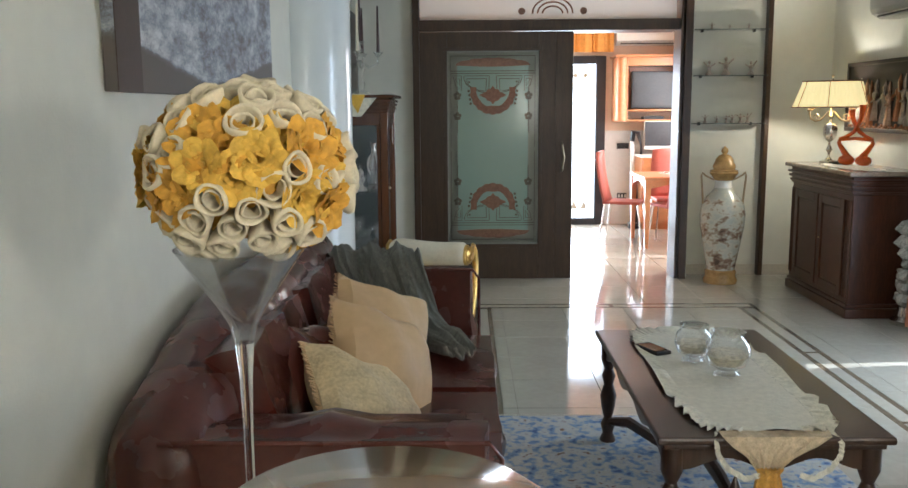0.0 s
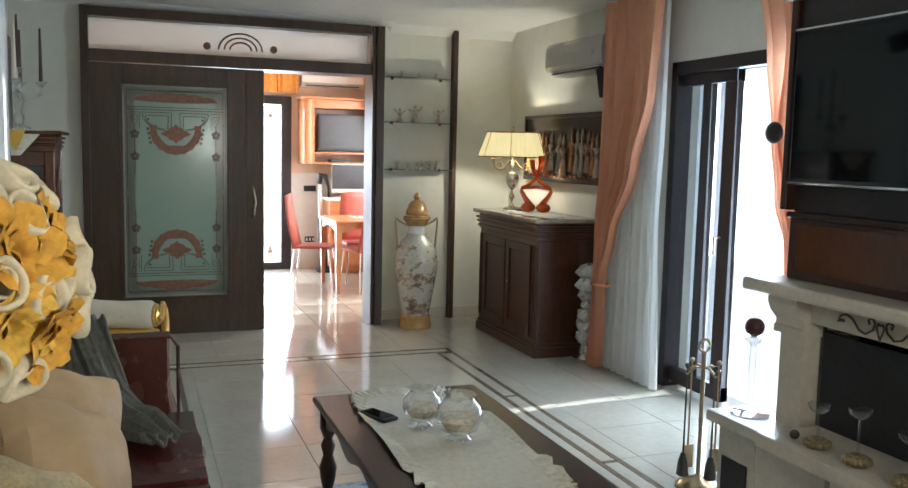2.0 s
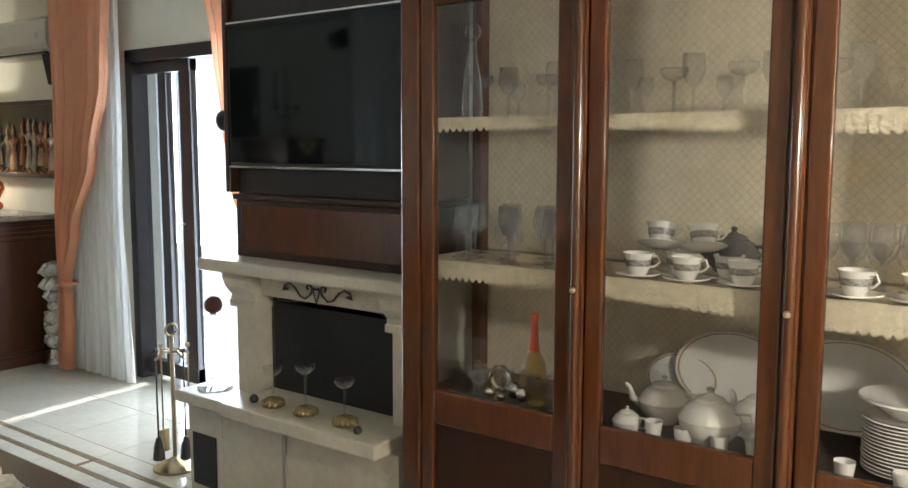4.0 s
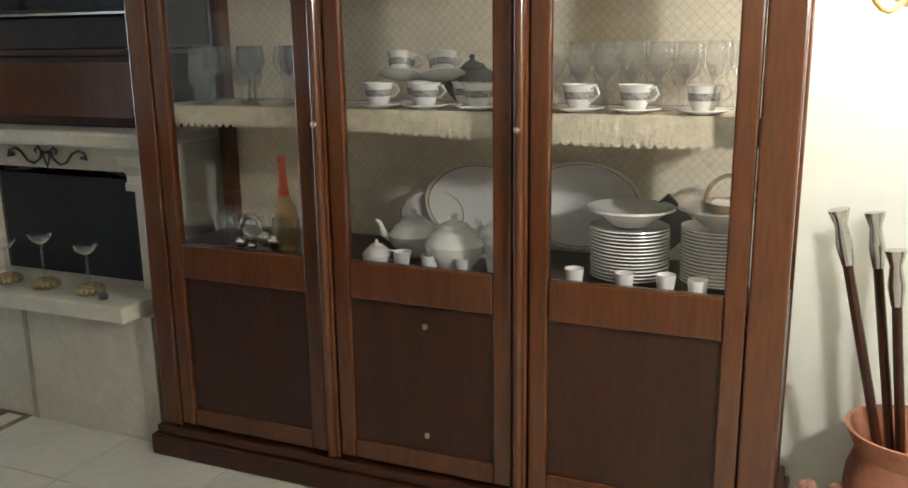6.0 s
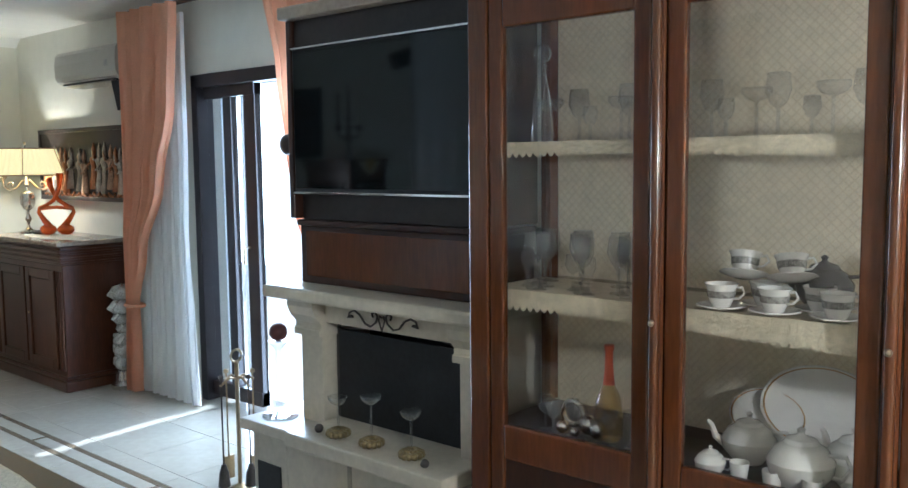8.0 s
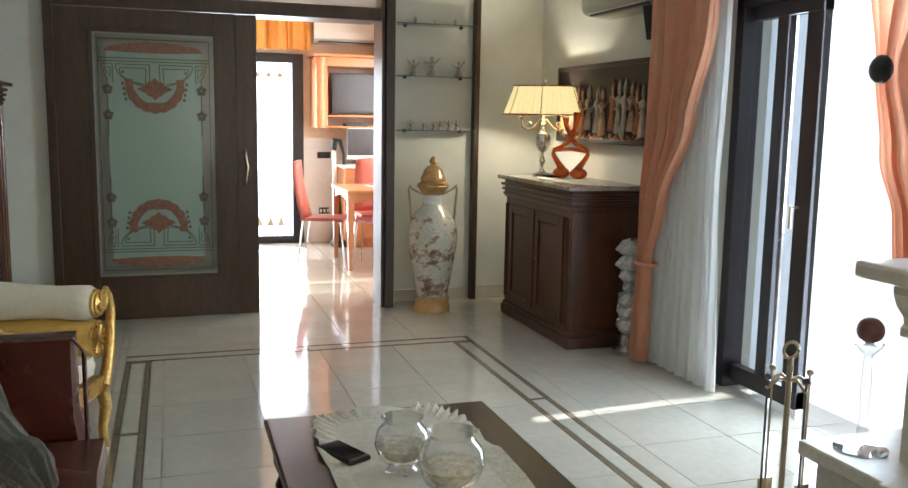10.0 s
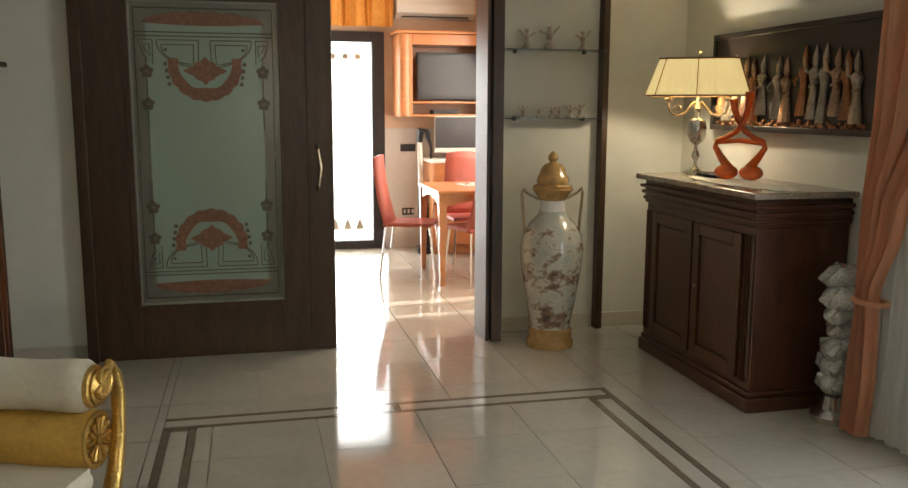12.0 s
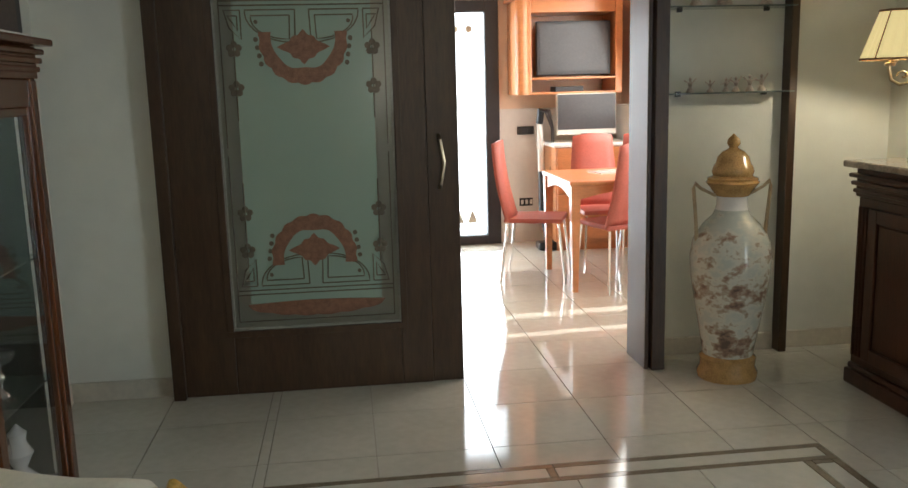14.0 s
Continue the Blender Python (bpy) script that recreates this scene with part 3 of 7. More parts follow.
    for (y0, y1) in ((0.228, 0.762), (0.808, 1.342), (1.388, 1.932)):
        f = 0.052
        xa, xb = X0 + 0.004, X0 + 0.034
        d = P("door", box(bm_new(), xa + 0.012, y0 + f, 0.17, xb - 0.006, y1 - f, 0.60), MAHOGD, label="glazed cabinet door with a lower wooden panel")
        for a, b in ((y0, y0 + f), (y1 - f, y1)):
            P("stile", box(bm_new(), xa, a, 0.11, xb, b, 2.10, 0.006), MAHOG, d)
        for a, b in ((0.11, 0.17), (0.60, 0.71), (1.915, 2.10)):
            P("rail", box(bm_new(), xa, y0 + f, a, xb, y1 - f, b, 0.006), MAHOG, d)
        P("pane", box(bm_new(), xa + 0.012, y0 + f, 0.71, xa + 0.016, y1 - f, 1.915), PANE, d)
    for y, z in ((1.05, 0.23), (1.05, 0.55), (0.785, 1.09), (1.365, 1.09)):
        P("knob", ball(bm_new(), (X0 - 0.012 if z < 1 else X0 - 0.024, y, z), 0.009, 8), BRASS, label="small brass knob")
    return c


cabinet()


# ---- fireplace ----
def fireplace():
    c = thing("fireplace", (2.42, 2.6, 0), "cream marble fireplace with a raised hearth and mantel", "fireplace")

    def P(name, bm, m, parent=c, label="", smooth=False):
        bm.transform(Matrix.Translation((-2.42, -2.6, 0)))
        return part(name, bm, m, parent, label, smooth)

    bm = bm_new()
    box(bm, 2.24, 2.06, 0, 2.66, 3.0, 0.44, 0.004)
    P("base", bm, MARBLE, label="cream marble plinth")
    P("log_niche", box(bm_new(), 2.236, 2.62, 0.0, 2.2395, 2.64, 0.44), GROUT, label="dark joint in the plinth")
    bm = bm_new()
    box(bm, 2.15, 2.09, 0.44, 2.5, 2.90, 0.495, 0.006)
    P("hearth_slab", bm, MARBLE, label="cream marble hearth slab")
    bm = bm_new()
    box(bm, 2.20, 2.90, 0.43, 2.66, 3.26, 0.475, 0.006)
    box(bm, 2.24, 3.0, 0, 2.66, 3.22, 0.43, 0.004)
    P("side_bench", bm, MARBLE, label="low cream marble side bench")
    # Thin dark sheet on the solid face stands for the shade in an opening.
    P("niche_shade_sheet", box(bm_new(), 2.2345, 3.04, 0.08, 2.2395, 3.19, 0.30), SOOTSHADE, label="dark sheet on the bench for the shade of an opening")
    for y0, y1 in ((2.06, 2.19), (2.91, 3.04)):
        P("corbel", extrude_poly(bm_new(), [(2.66, 0.985), (2.30, 0.985), (2.30, 0.955), (2.315, 0.92), (2.345, 0.885), (2.345, 0.865), (2.335, 0.86), (2.335, 0.835), (2.66, 0.835)], "y", y0 - 0.012, y1 + 0.012), MARBLE, label="moulded marble corbel")
        bm = box(bm_new(), 2.36, y0, 0.475, 2.66, y1, 0.835, 0.004)
        P("jamb", bm, MARBLE, label="cream marble jamb")
    bm = bm_new()
    box(bm, 2.37, 2.19, 0.89, 2.66, 2.91, 0.985, 0.004)
    P("lintel", bm, MARBLE)
    bm = bm_new()
    for s in (-1, 1):
        coil = [(0.165 + 0.018 * (1 - a / 9) * math.cos(a), 0.006 + 0.018 * (1 - a / 9) * math.sin(a)) for a in [4.7 - 0.5 * k for k in range(9)]][::-1]
        sweep = [(0.185, 0.012), (0.176, 0.033), (0.150, 0.042), (0.120, 0.030), (0.090, -0.002), (0.060, -0.010), (0.030, 0.010), (0.022, 0.034), (0.036, 0.050), (0.052, 0.040), (0.046, 0.026)]
        tube(bm, [(2.360, 2.57 + s * u, 0.915 + v) for u, v in coil[:4] + sweep], 0.0042, 6)
        tube(bm, [(2.360, 2.57 + s * u, 0.915 + v) for u, v in ((0.0, -0.02), (0.008, 0.0), (0.016, 0.02), (0.01, 0.036), (0.0, 0.03))], 0.0036, 6)
    P("iron_scroll", bm, IRON, label="thin wrought iron scroll above the firebox", smooth=True)
    P("mantel", box(bm_new(), 2.25, 2.03, 0.985, 2.66, 3.15, 1.035, 0.012), MARBLE, label="cream marble mantel shelf")
    P("firebox", box(bm_new(), 2.62, 2.19, 0.475, 2.66, 2.91, 0.89), SOOTSHADE, label="soot-black firebox")
    P("hood_wall", box(bm_new(), 2.648, 2.03, 1.035, 2.678, 3.09, 2.5), PLASTER)
    return c


fireplace()
fs = thing("fire_screen", (2.44, 2.55, 0.495), "black iron fire screen with scrolled top", "fire screen")
bm = bm_new()
box(bm, -0.01, -0.34, 0.0, 0.0, 0.34, 0.36)
part("screen_panel", bm, SOOTSHADE, fs)
bm = bm_new()
for y in (-0.35, 0.35):
    tube(bm, [(0, y, 0), (0, y, 0.46)], 0.010)
    ball(bm, (0, y, 0.47), 0.018, 8)
tube(bm, [(0, -0.35, 0.36), (0, -0.1, 0.395), (0, 0.1, 0.395), (0, 0.35, 0.36)], 0.006)
for s in (-1, 1):
    tube(bm, [(0, s * (0.02 + 0.02 * k * 0.9), 0.41 + 0.035 * math.sin(k * 1.1 + 0.6)) for k in range(10)], 0.006)
    tube(bm, [(0, s * (0.03 - 0.022 * math.cos(a) * (1 - a / 9)), 0.435 + 0.02 * math.sin(a)) for a in [k * 0.6 for k in range(9)]], 0.005)
part("iron_scroll", bm, IRON, fs, "wrought iron scroll")

# panelled wooden housing over the mantel, with the television in it
tvh = thing("television_housing", (2.5, 2.575, 1.035), "dark mahogany panelled housing over the mantel", "wall unit")
part("lower_box", box(bm_new(), -0.10, -0.50, 0.0, 0.145, 0.50, 0.235, 0.005), MAHOGD, tvh)
part("ledge", box(bm_new(), -0.112, -0.51, 0.235, 0.145, 0.51, 0.258, 0.006), MAHOGD, tvh)
part("recess_board", box(bm_new(), -0.098, -0.484, 0.2585, 0.09, 0.484, 0.362, 0.004), BLACK, tvh, "near-black board under the television")
part("back_board", box(bm_new(), 0.10, -0.49, 0.265, 0.145, 0.49, 1.05), BLACK, tvh)
for a in (-0.515, 0.485):
    part("side_board", box(bm_new(), -0.14, a, 0.265, 0.145, a + 0.03, 1.05, 0.005), MAHOGD, tvh)
part("top_board", box(bm_new(), -0.17, -0.53, 1.05, 0.145, 0.53, 1.10, 0.008), mat("taupe_cornice", (0.34, 0.29, 0.23), 0.4, vary=0.15, scale=6), tvh, "pale taupe cornice board")
part("top_box", box(bm_new(), -0.12, -0.485, 0.94, 0.10, 0.485, 1.05, 0.004), BLACK, tvh)
part("panel", box(bm_new(), -0.108, -0.46, 0.03, -0.1005, 0.46, 0.215, 0.003), MAHOG, tvh, "reddish mahogany panel")
tv = thing("television", (2.38, 2.575, 1.41), "black flat television in the wooden housing", "television")
bm = bm_new()
box(bm, -0.03, -0.465, -0.005, 0.02, 0.465, 0.56, 0.006)
body = part("bezel", bm, BEZEL, tv)
part("upper_trim_line", box(bm_new(), -0.038, -0.465, 0.556, -0.0315, 0.465, 0.563), CHROME, tv, "thin chrome trim line")
part("screen", box(bm_new(), -0.034, -0.455, 0.012, -0.0305, 0.455, 0.55), SCREEN, tv)
part("trim_line", box(bm_new(), -0.038, -0.465, -0.009, -0.0315, 0.465, -0.001), CHROME, tv, "thin chrome trim line")


# ---- sofa ----
def soft_box(bm, x0, y0, z0, x1, y1, z1, r=0.06, seg=4, puff=0.0):
    tmp = bmesh.new()
    bmesh.ops.create_cube(tmp, size=1.0)
    bmesh.ops.subdivide_edges(tmp, edges=tmp.edges, cuts=5, use_grid_fill=True)
    sx, sy, sz = (x1 - x0), (y1 - y0), (z1 - z0)
    for v in tmp.verts:
        u = v.co * 2
        k = Vector([max(-1, min(1, c)) for c in u])
        q = Vector((k.x * sx / 2, k.y * sy / 2, k.z * sz / 2))
        inn = Vector([math.copysign(max(0, abs(c) - r), c) for c in q])
        d = q - inn
        if d.length > 1e-6 and sum(abs(c) > 1e-6 for c in d) > 1:
            q = inn + d.normalized() * r
        pf = puff * (1 - k.x ** 2) * (1 - k.y ** 2)
        if abs(k.z) > 0.5:
            q.z += math.copysign(pf, k.z)
        v.co = q + Vector(((x0 + x1) / 2, (y0 + y1) / 2, (z0 + z1) / 2))
    me = bpy.data.meshes.new("tmp")
    tmp.to_mesh(me)
    tmp.free()
    bm.from_mesh(me)
    bpy.data.meshes.remove(me)
    return bm


SY0, SY1 = 2.02, 4.14
sofa = thing("sofa", (-0.25, 3.15, 0), "oxblood leather sofa with rolled arms, standing along the wall", "sofa")


def SP(name, bm, m=LEATHER, label=""):
    bm.transform(Matrix.Translation((0.25, -3.15, 0)))
    return part(name, bm, m, sofa, label, True)


SP("base", soft_box(bm_new(), -0.72, SY0 + 0.05, 0.08, 0.22, SY1 - 0.05, 0.34, 0.03))
for i in range(2):
    a = SY0 + 0.30 + i * 0.795
    SP("seat_cushion", soft_box(bm_new(), -0.50, a, 0.33, 0.25, a + 0.785, 0.47, 0.05, puff=0.02))
    bm = soft_box(bm_new(), -0.13, a, -0.25, 0.12, a + 0.785, 0.22, 0.09, puff=0.02)
    for v in bm.verts:   # gathered pleats that run up the cushion's face
        if v.co.x > -0.05:
            v.co.x += 0.020 * math.sin((v.co.y - a) * 38) * (0.4 + 0.6 * abs(v.co.z) / 0.25)
    bm.transform(Matrix.Translation((-0.50, 0, 0.62)) @ Matrix.Rotation(radians(-16), 4, "Y"))
    SP("back_cushion", bm, label="gathered leather back cushion")
for y0, y1, hh, xf in ((SY0, SY0 + 0.30, 0.70, 0.21), (SY1 - 0.22, SY1, 0.77, 0.18)):
    bm = soft_box(bm_new(), -0.66, y0, 0.08, xf, y1, hh, 0.10)
    SP("arm", bm, label="padded leather arm")
    bm = bm_new()
    tube(bm, [(-0.62, y0 + 0.015, hh - 0.03), (xf - 0.03, y0 + 0.015, hh - 0.03), (xf - 0.002, y0 + 0.015, hh - 0.07), (xf - 0.002, y0 + 0.015, 0.12)], 0.007)
    SP("piping", bm)
# the back's padded roll: high along the wall, swooping down to the near arm
bm = bm_new()
rings = []
NS = 40
for i in range(NS + 1):
    y = SY0 - 0.02 + (SY1 - SY0 + 0.02) * i / NS
    e = min(1.0, (y - SY0 + 0.02) / 0.13)
    sh = math.sqrt(max(0.02, 1 - (1 - e) ** 2))
    drop = max(0.0, min(1.0, (2.95 - y) / 0.85))
    top = 0.905 - 0.185 * drop ** 1.5 - 0.16 * (1 - sh)
    w = 0.145 - 0.005 * drop
    cx = -0.645
    cs = [(cx - w * sh, 0.10), (cx - w * sh, top - 0.17)]
    for k in range(9):
        a = math.pi - math.pi * k / 8
        cs.append((cx + w * sh * math.cos(a), top - 0.13 + 0.13 * math.sin(a)))
    cs += [(cx + w * sh * 1.02, top - 0.17), (cx + w * sh * 0.72, top - 0.23), (cx + w * sh * 0.60, top - 0.36), (cx + w * sh * 0.6, 0.10)]
    rings.append([bm.verts.new((x + 0.004 * math.sin(y * 31 + z * 9), y, z + 0.005 * math.sin(y * 23))) for x, z in cs])
for a, b in zip(rings, rings[1:]):
    for k in range(len(a) - 1):
        bm.faces.new((a[k], b[k], b[k + 1], a[k + 1]))
bm.faces.new(rings[0])
bm.faces.new(list(reversed(rings[-1])))
bmesh.ops.recalc_face_normals(bm, faces=bm.faces)
SP("back_frame", bm, label="rolled leather back that swoops down at its end")
for x in (-0.68, 0.08):
    for y in (SY0 + 0.08, SY1 - 0.08):
        SP("foot", lathe(bm_new(), [(0.03, 0), (0.035, 0.04), (0.03, 0.09)], (x, y, 0), 12), BLACK)


# ---- coffee table ----
def coffee_table():
    c = thing("coffee_table", (1.035, 3.14, 0), "carved dark walnut coffee table with turned legs and a stretcher", "table")
    x0, x1, y0, y1 = -0.35, 0.35, -0.64, 0.64
    bm = bm_new()
    box(bm, x0, y0, 0.475, x1, y1, 0.50, 0.008)
    box(bm, x0 + 0.02, y0 + 0.02, 0.455, x1 - 0.02, y1 - 0.02, 0.475, 0.006)
    part("tabletop", bm, WALNUT, c)
    bm = bm_new()
    n = 40
    for s in (-1, 1):
        prof = [(y0 + 0.08, 0.455), (y1 - 0.08, 0.455)] + [(y1 - 0.08 - (y1 - y0 - 0.16) * i / n, 0.405 - 0.018 * math.cos(i * 6 * math.pi / n)) for i in range(n + 1)]
        extrude_poly(bm, prof, "x", s * 0.30 - 0.012, s * 0.30 + 0.012)
        prof = [(x0 + 0.08, 0.455), (x1 - 0.08, 0.455)] + [(x1 - 0.08 - (x1 - x0 - 0.16) * i / n, 0.405 - 0.018 * math.cos(i * 4 * math.pi / n)) for i in range(n + 1)]
        yy = y0 + 0.05 if s < 0 else y1 - 0.05
        extrude_poly(bm, prof, "y", yy - 0.012, yy + 0.012)
    part("apron", bm, WALNUT, c, "scalloped apron")
    prof = [(0.03, 0), (0.035, 0.02), (0.022, 0.05), (0.032, 0.09), (0.018, 0.12), (0.03, 0.17), (0.036, 0.22), (0.020, 0.27), (0.03, 0.31), (0.018, 0.34), (0.034, 0.38), (0.034, 0.455)]
    for x in (x0 + 0.055, x1 - 0.055):
        for y in (y0 + 0.055, y1 - 0.055):
            part("leg", lathe(bm_new(), prof, (x, y, 0), 14), WALNUT, c, "turned leg", True)
    bm = bm_new()
    for s in (-1, 1):
        for e in (-1, 1):
            ye = y0 + 0.055 if e < 0 else y1 - 0.055
            yc = -0.02 + e * 0.25
            tube(bm, [(s * 0.295, ye, 0.10), (s * 0.22, ye - e * 0.10, 0.13), (s * 0.10, yc + e * 0.1, 0.09), (0, yc, 0.12)], [0.018, 0.024, 0.024, 0.02])
    tube(bm, [(0, -0.27, 0.12), (0, -0.1, 0.14), (0, 0.1, 0.14), (0, 0.23, 0.12)], [0.02, 0.026, 0.026, 0.02])
    part("stretcher", bm, WALNUT, c, "shaped stretcher", True)
    for y in (-0.27, 0.23):
        part("finial", lathe(bm_new(), [(0.02, 0.135), (0.03, 0.16), (0.015, 0.19), (0.004, 0.22)], (0, y, 0), 12), WALNUT, c, "", True)
    return c


coffee_table()


# ---- walnut sideboard ----
def sideboard():
    c = thing("sideboard", (2.98, 6.56, 0), "dark walnut sideboard with a stone top", "sideboard")
    x0, x1, y0, y1 = -0.22, 0.255, -0.55, 0.56
    bm = bm_new()
    box(bm, x0 - 0.02, y0 - 0.02, 0.0, x1, y1 + 0.02, 0.07, 0.008)
    box(bm, x0 - 0.01, y0 - 0.01, 0.07, x1, y1 + 0.01, 0.10, 0.01)
    part("plinth", bm, SIDEWOOD, c)
    bm = bm_new()
    box(bm, x0, y0, 0.10, x1, y1, 0.86, 0.006)
    part("body", bm, SIDEWOOD, c)
    part("frieze", box(bm_new(), x0 - 0.012, y0 - 0.012, 0.861, x1, y1 + 0.012, 0.985, 0.006), SIDEWOOD, c, "plain frieze board")
    for k in range(3):
        part("frieze_moulding", box(bm_new(), x0 - 0.022 - 0.007 * k, y0 - 0.022 - 0.007 * k, 0.877 + 0.034 * k, x1, y1 + 0.022 + 0.007 * k, 0.897 + 0.034 * k, 0.007), SIDEWOOD, c, "rounded frieze moulding")
    part("top", box(bm_new(), x0 - 0.055, y0 - 0.055, 0.99, x1, y1 + 0.055, 1.02, 0.008), STONE, c, "veined dark stone top")
    for ya, yb in ((y0 + 0.10, -0.01), (0.01, y1 - 0.10)):
        bm = bm_new()
        f = 0.06
        box(bm, x0 - 0.018, ya, 0.14, x0 - 0.001, ya + f, 0.82, 0.004)
        box(bm, x0 - 0.018, yb - f, 0.14, x0 - 0.001, yb, 0.82, 0.004)
        box(bm, x0 - 0.018, ya + f, 0.14, x0 - 0.001, yb - f, 0.14 + f, 0.004)
        box(bm, x0 - 0.018, ya + f, 0.76, x0 - 0.001, yb - f, 0.82, 0.004)
        d = part("door", bm, SIDEWOOD, c, "framed cupboard door")
        part("panel", box(bm_new(), x0 - 0.009, ya + f + 0.01, 0.15 + f, x0 - 0.002, yb - f - 0.01, 0.75, 0.003), SIDEWOOD, d)
    for ya in (y0, y1 - 0.09):
        for k in range(3):
            yy = ya + 0.02 + 0.025 * k
            part("reed", tube(bm_new(), [(x0 - 0.004, yy, 0.14), (x0 - 0.004, yy, 0.82)], 0.008, 6), SIDEWOOD, c, "", True)
    part("keyhole", ball(bm_new(), (x0 - 0.02, -0.05, 0.5), 0.008, 8), BRASS, c)
    return c


sideboard()

# ---- tall glass with the flower ball, and what stands by it ----
random.seed(11)
st = thing("side_table", (-0.08, 1.0, 0), "round dark walnut pedestal side table beside the sofa", "table")
part("tabletop", lathe(bm_new(), [(0.40, 0.69), (0.42, 0.70), (0.42, 0.715), (0.40, 0.725)], seg=48), WALNUT, st, "", True)
part("pedestal", lathe(bm_new(), [(0.22, 0), (0.22, 0.03), (0.07, 0.08), (0.05, 0.3), (0.07, 0.5), (0.12, 0.69)], seg=24), WALNUT, st, "", True)
jar = thing("ceramic_jar", (0.05, 0.80, 0.725), "large round glossy beige ceramic jar on the side table", "jar")
part("body", lathe(bm_new(), [(0.10, 0), (0.19, 0.06), (0.245, 0.16), (0.25, 0.24), (0.21, 0.33), (0.15, 0.375), (0.001, 0.385)], seg=48), mat("beige_lustre_glaze", (0.22, 0.16, 0.10), 0.15, vary=0.15, scale=3, coat=0.4), jar, "", True)

VX, VY, VZ = -0.178, 1.21, 0.725
vase = thing("martini_vase", (VX, VY, VZ), "tall clear martini-shaped glass vase holding a ball of flowers", "vase")
prof_o = [(0.085, 0.0), (0.085, 0.005), (0.02, 0.012), (0.008, 0.04), (0.0065, 0.15), (0.0065, 0.28), (0.009, 0.37), (0.013, 0.42), (0.019, 0.445), (0.034, 0.472), (0.060, 0.510), (0.088, 0.552)]
prof_i = [(0.0855, 0.552), (0.057, 0.512), (0.030, 0.474), (0.012, 0.452), (0.001, 0.447)]
part("foot", lathe(bm_new(), prof_o[:4], seg=40), CRYSTAL, vase, "flat clear glass foot", True)
part("stem", lathe(bm_new(), prof_o[3:8], seg=32), CRYSTAL, vase, "slim solid clear glass stem", True)
part("bowl", lathe(bm_new(), prof_o[7:] + prof_i, seg=48), GLASSY, vase, "flaring clear glass bowl", True)
ballob = thing("flower_ball", (VX + 0.014, VY, VZ + 0.652), "ball of white and yellow silk roses in the glass vase", "flowers")
WPET = mat("ivory_silk_petal", (0.66, 0.58, 0.42), 0.8, vary=0.1, scale=30, bump=0.2)
YPET = mat("golden_yellow_silk_petal", (0.66, 0.41, 0.06), 0.75, vary=0.25, scale=14, bump=0.2)
OPET = mat("amber_silk_petal", (0.62, 0.33, 0.04), 0.75, vary=0.25, scale=14, bump=0.2)
part("core", ball(bm_new(), (0, 0, 0), 0.108, 24, 1, 1, 0.80), OPET, ballob, "", True)


def flower_mesh(kind, seed):
    """A rolled rose of curled petal sheets, opening along +z."""
    rnd = random.Random(seed)
    bm = bm_new()
    rings = 2 if kind == "white" else 5
    for k in range(rings):
        r0 = (0.0225 - 0.0085 * k) if kind == "white" else (0.031 - 0.005 * k)
        if kind == "white":
            pr = [(r0 * 0.55, -0.03), (r0 * 0.95, -0.005), (r0 * 1.12, 0.013), (r0 * 1.0, 0.018), (r0 * 0.86, 0.013), (r0 * 0.8, -0.01)]
            rr = []
            for r, z in pr:
                rr.append([bm.verts.new(((r + rnd.uniform(-.001, .001) + 0.0015 * math.sin(3 * a + k)) * math.cos(a), r * math.sin(a) * 0.93, z + 0.003 * math.sin(2 * a + k * 2) - 0.004 * k)) for a in [2 * math.pi * i / 18 for i in range(18)]])
            for a, b in zip(rr, rr[1:]):
                for i in range(18):
                    bm.faces.new((a[i], a[(i + 1) % 18], b[(i + 1) % 18], b[i]))
        else:
            n = 7 if k < 3 else 4
            for p in range(n):
                a0 = 2 * math.pi * p / n + k * 0.7 + rnd.uniform(-.2, .2)
                w = 2.0 * math.pi / n * 0.62
                grid = []
                for v in range(5):
                    row = []
                    for u in range(6):
                        a = a0 + (u / 5 - 0.5) * 2 * w
                        f = v / 4
                        edge = 1 - 0.35 * abs(u / 5 - 0.5) * 2 * f
                        r = r0 * (0.35 + 0.75 * f * edge + 0.35 * f ** 4) + rnd.uniform(-.0026, .0026)
                        z = -0.02 + 0.042 * f * edge - 0.008 * f ** 5 + 0.0025 * math.sin(a * 5 + k + seed)
                        row.append(bm.verts.new((r * math.cos(a), r * math.sin(a), z)))
                    grid.append(row)
                for v in range(4):
                    for u in range(5):
                        bm.faces.new((grid[v][u], grid[v][u + 1], grid[v + 1][u + 1], grid[v + 1][u]))
    me = bpy.data.meshes.new("rose")
    bm.to_mesh(me)
    bm.free()
    me.shade_smooth()
    me.materials.append({"white": WPET, "yellow": YPET, "amber": OPET}[kind])
    return me


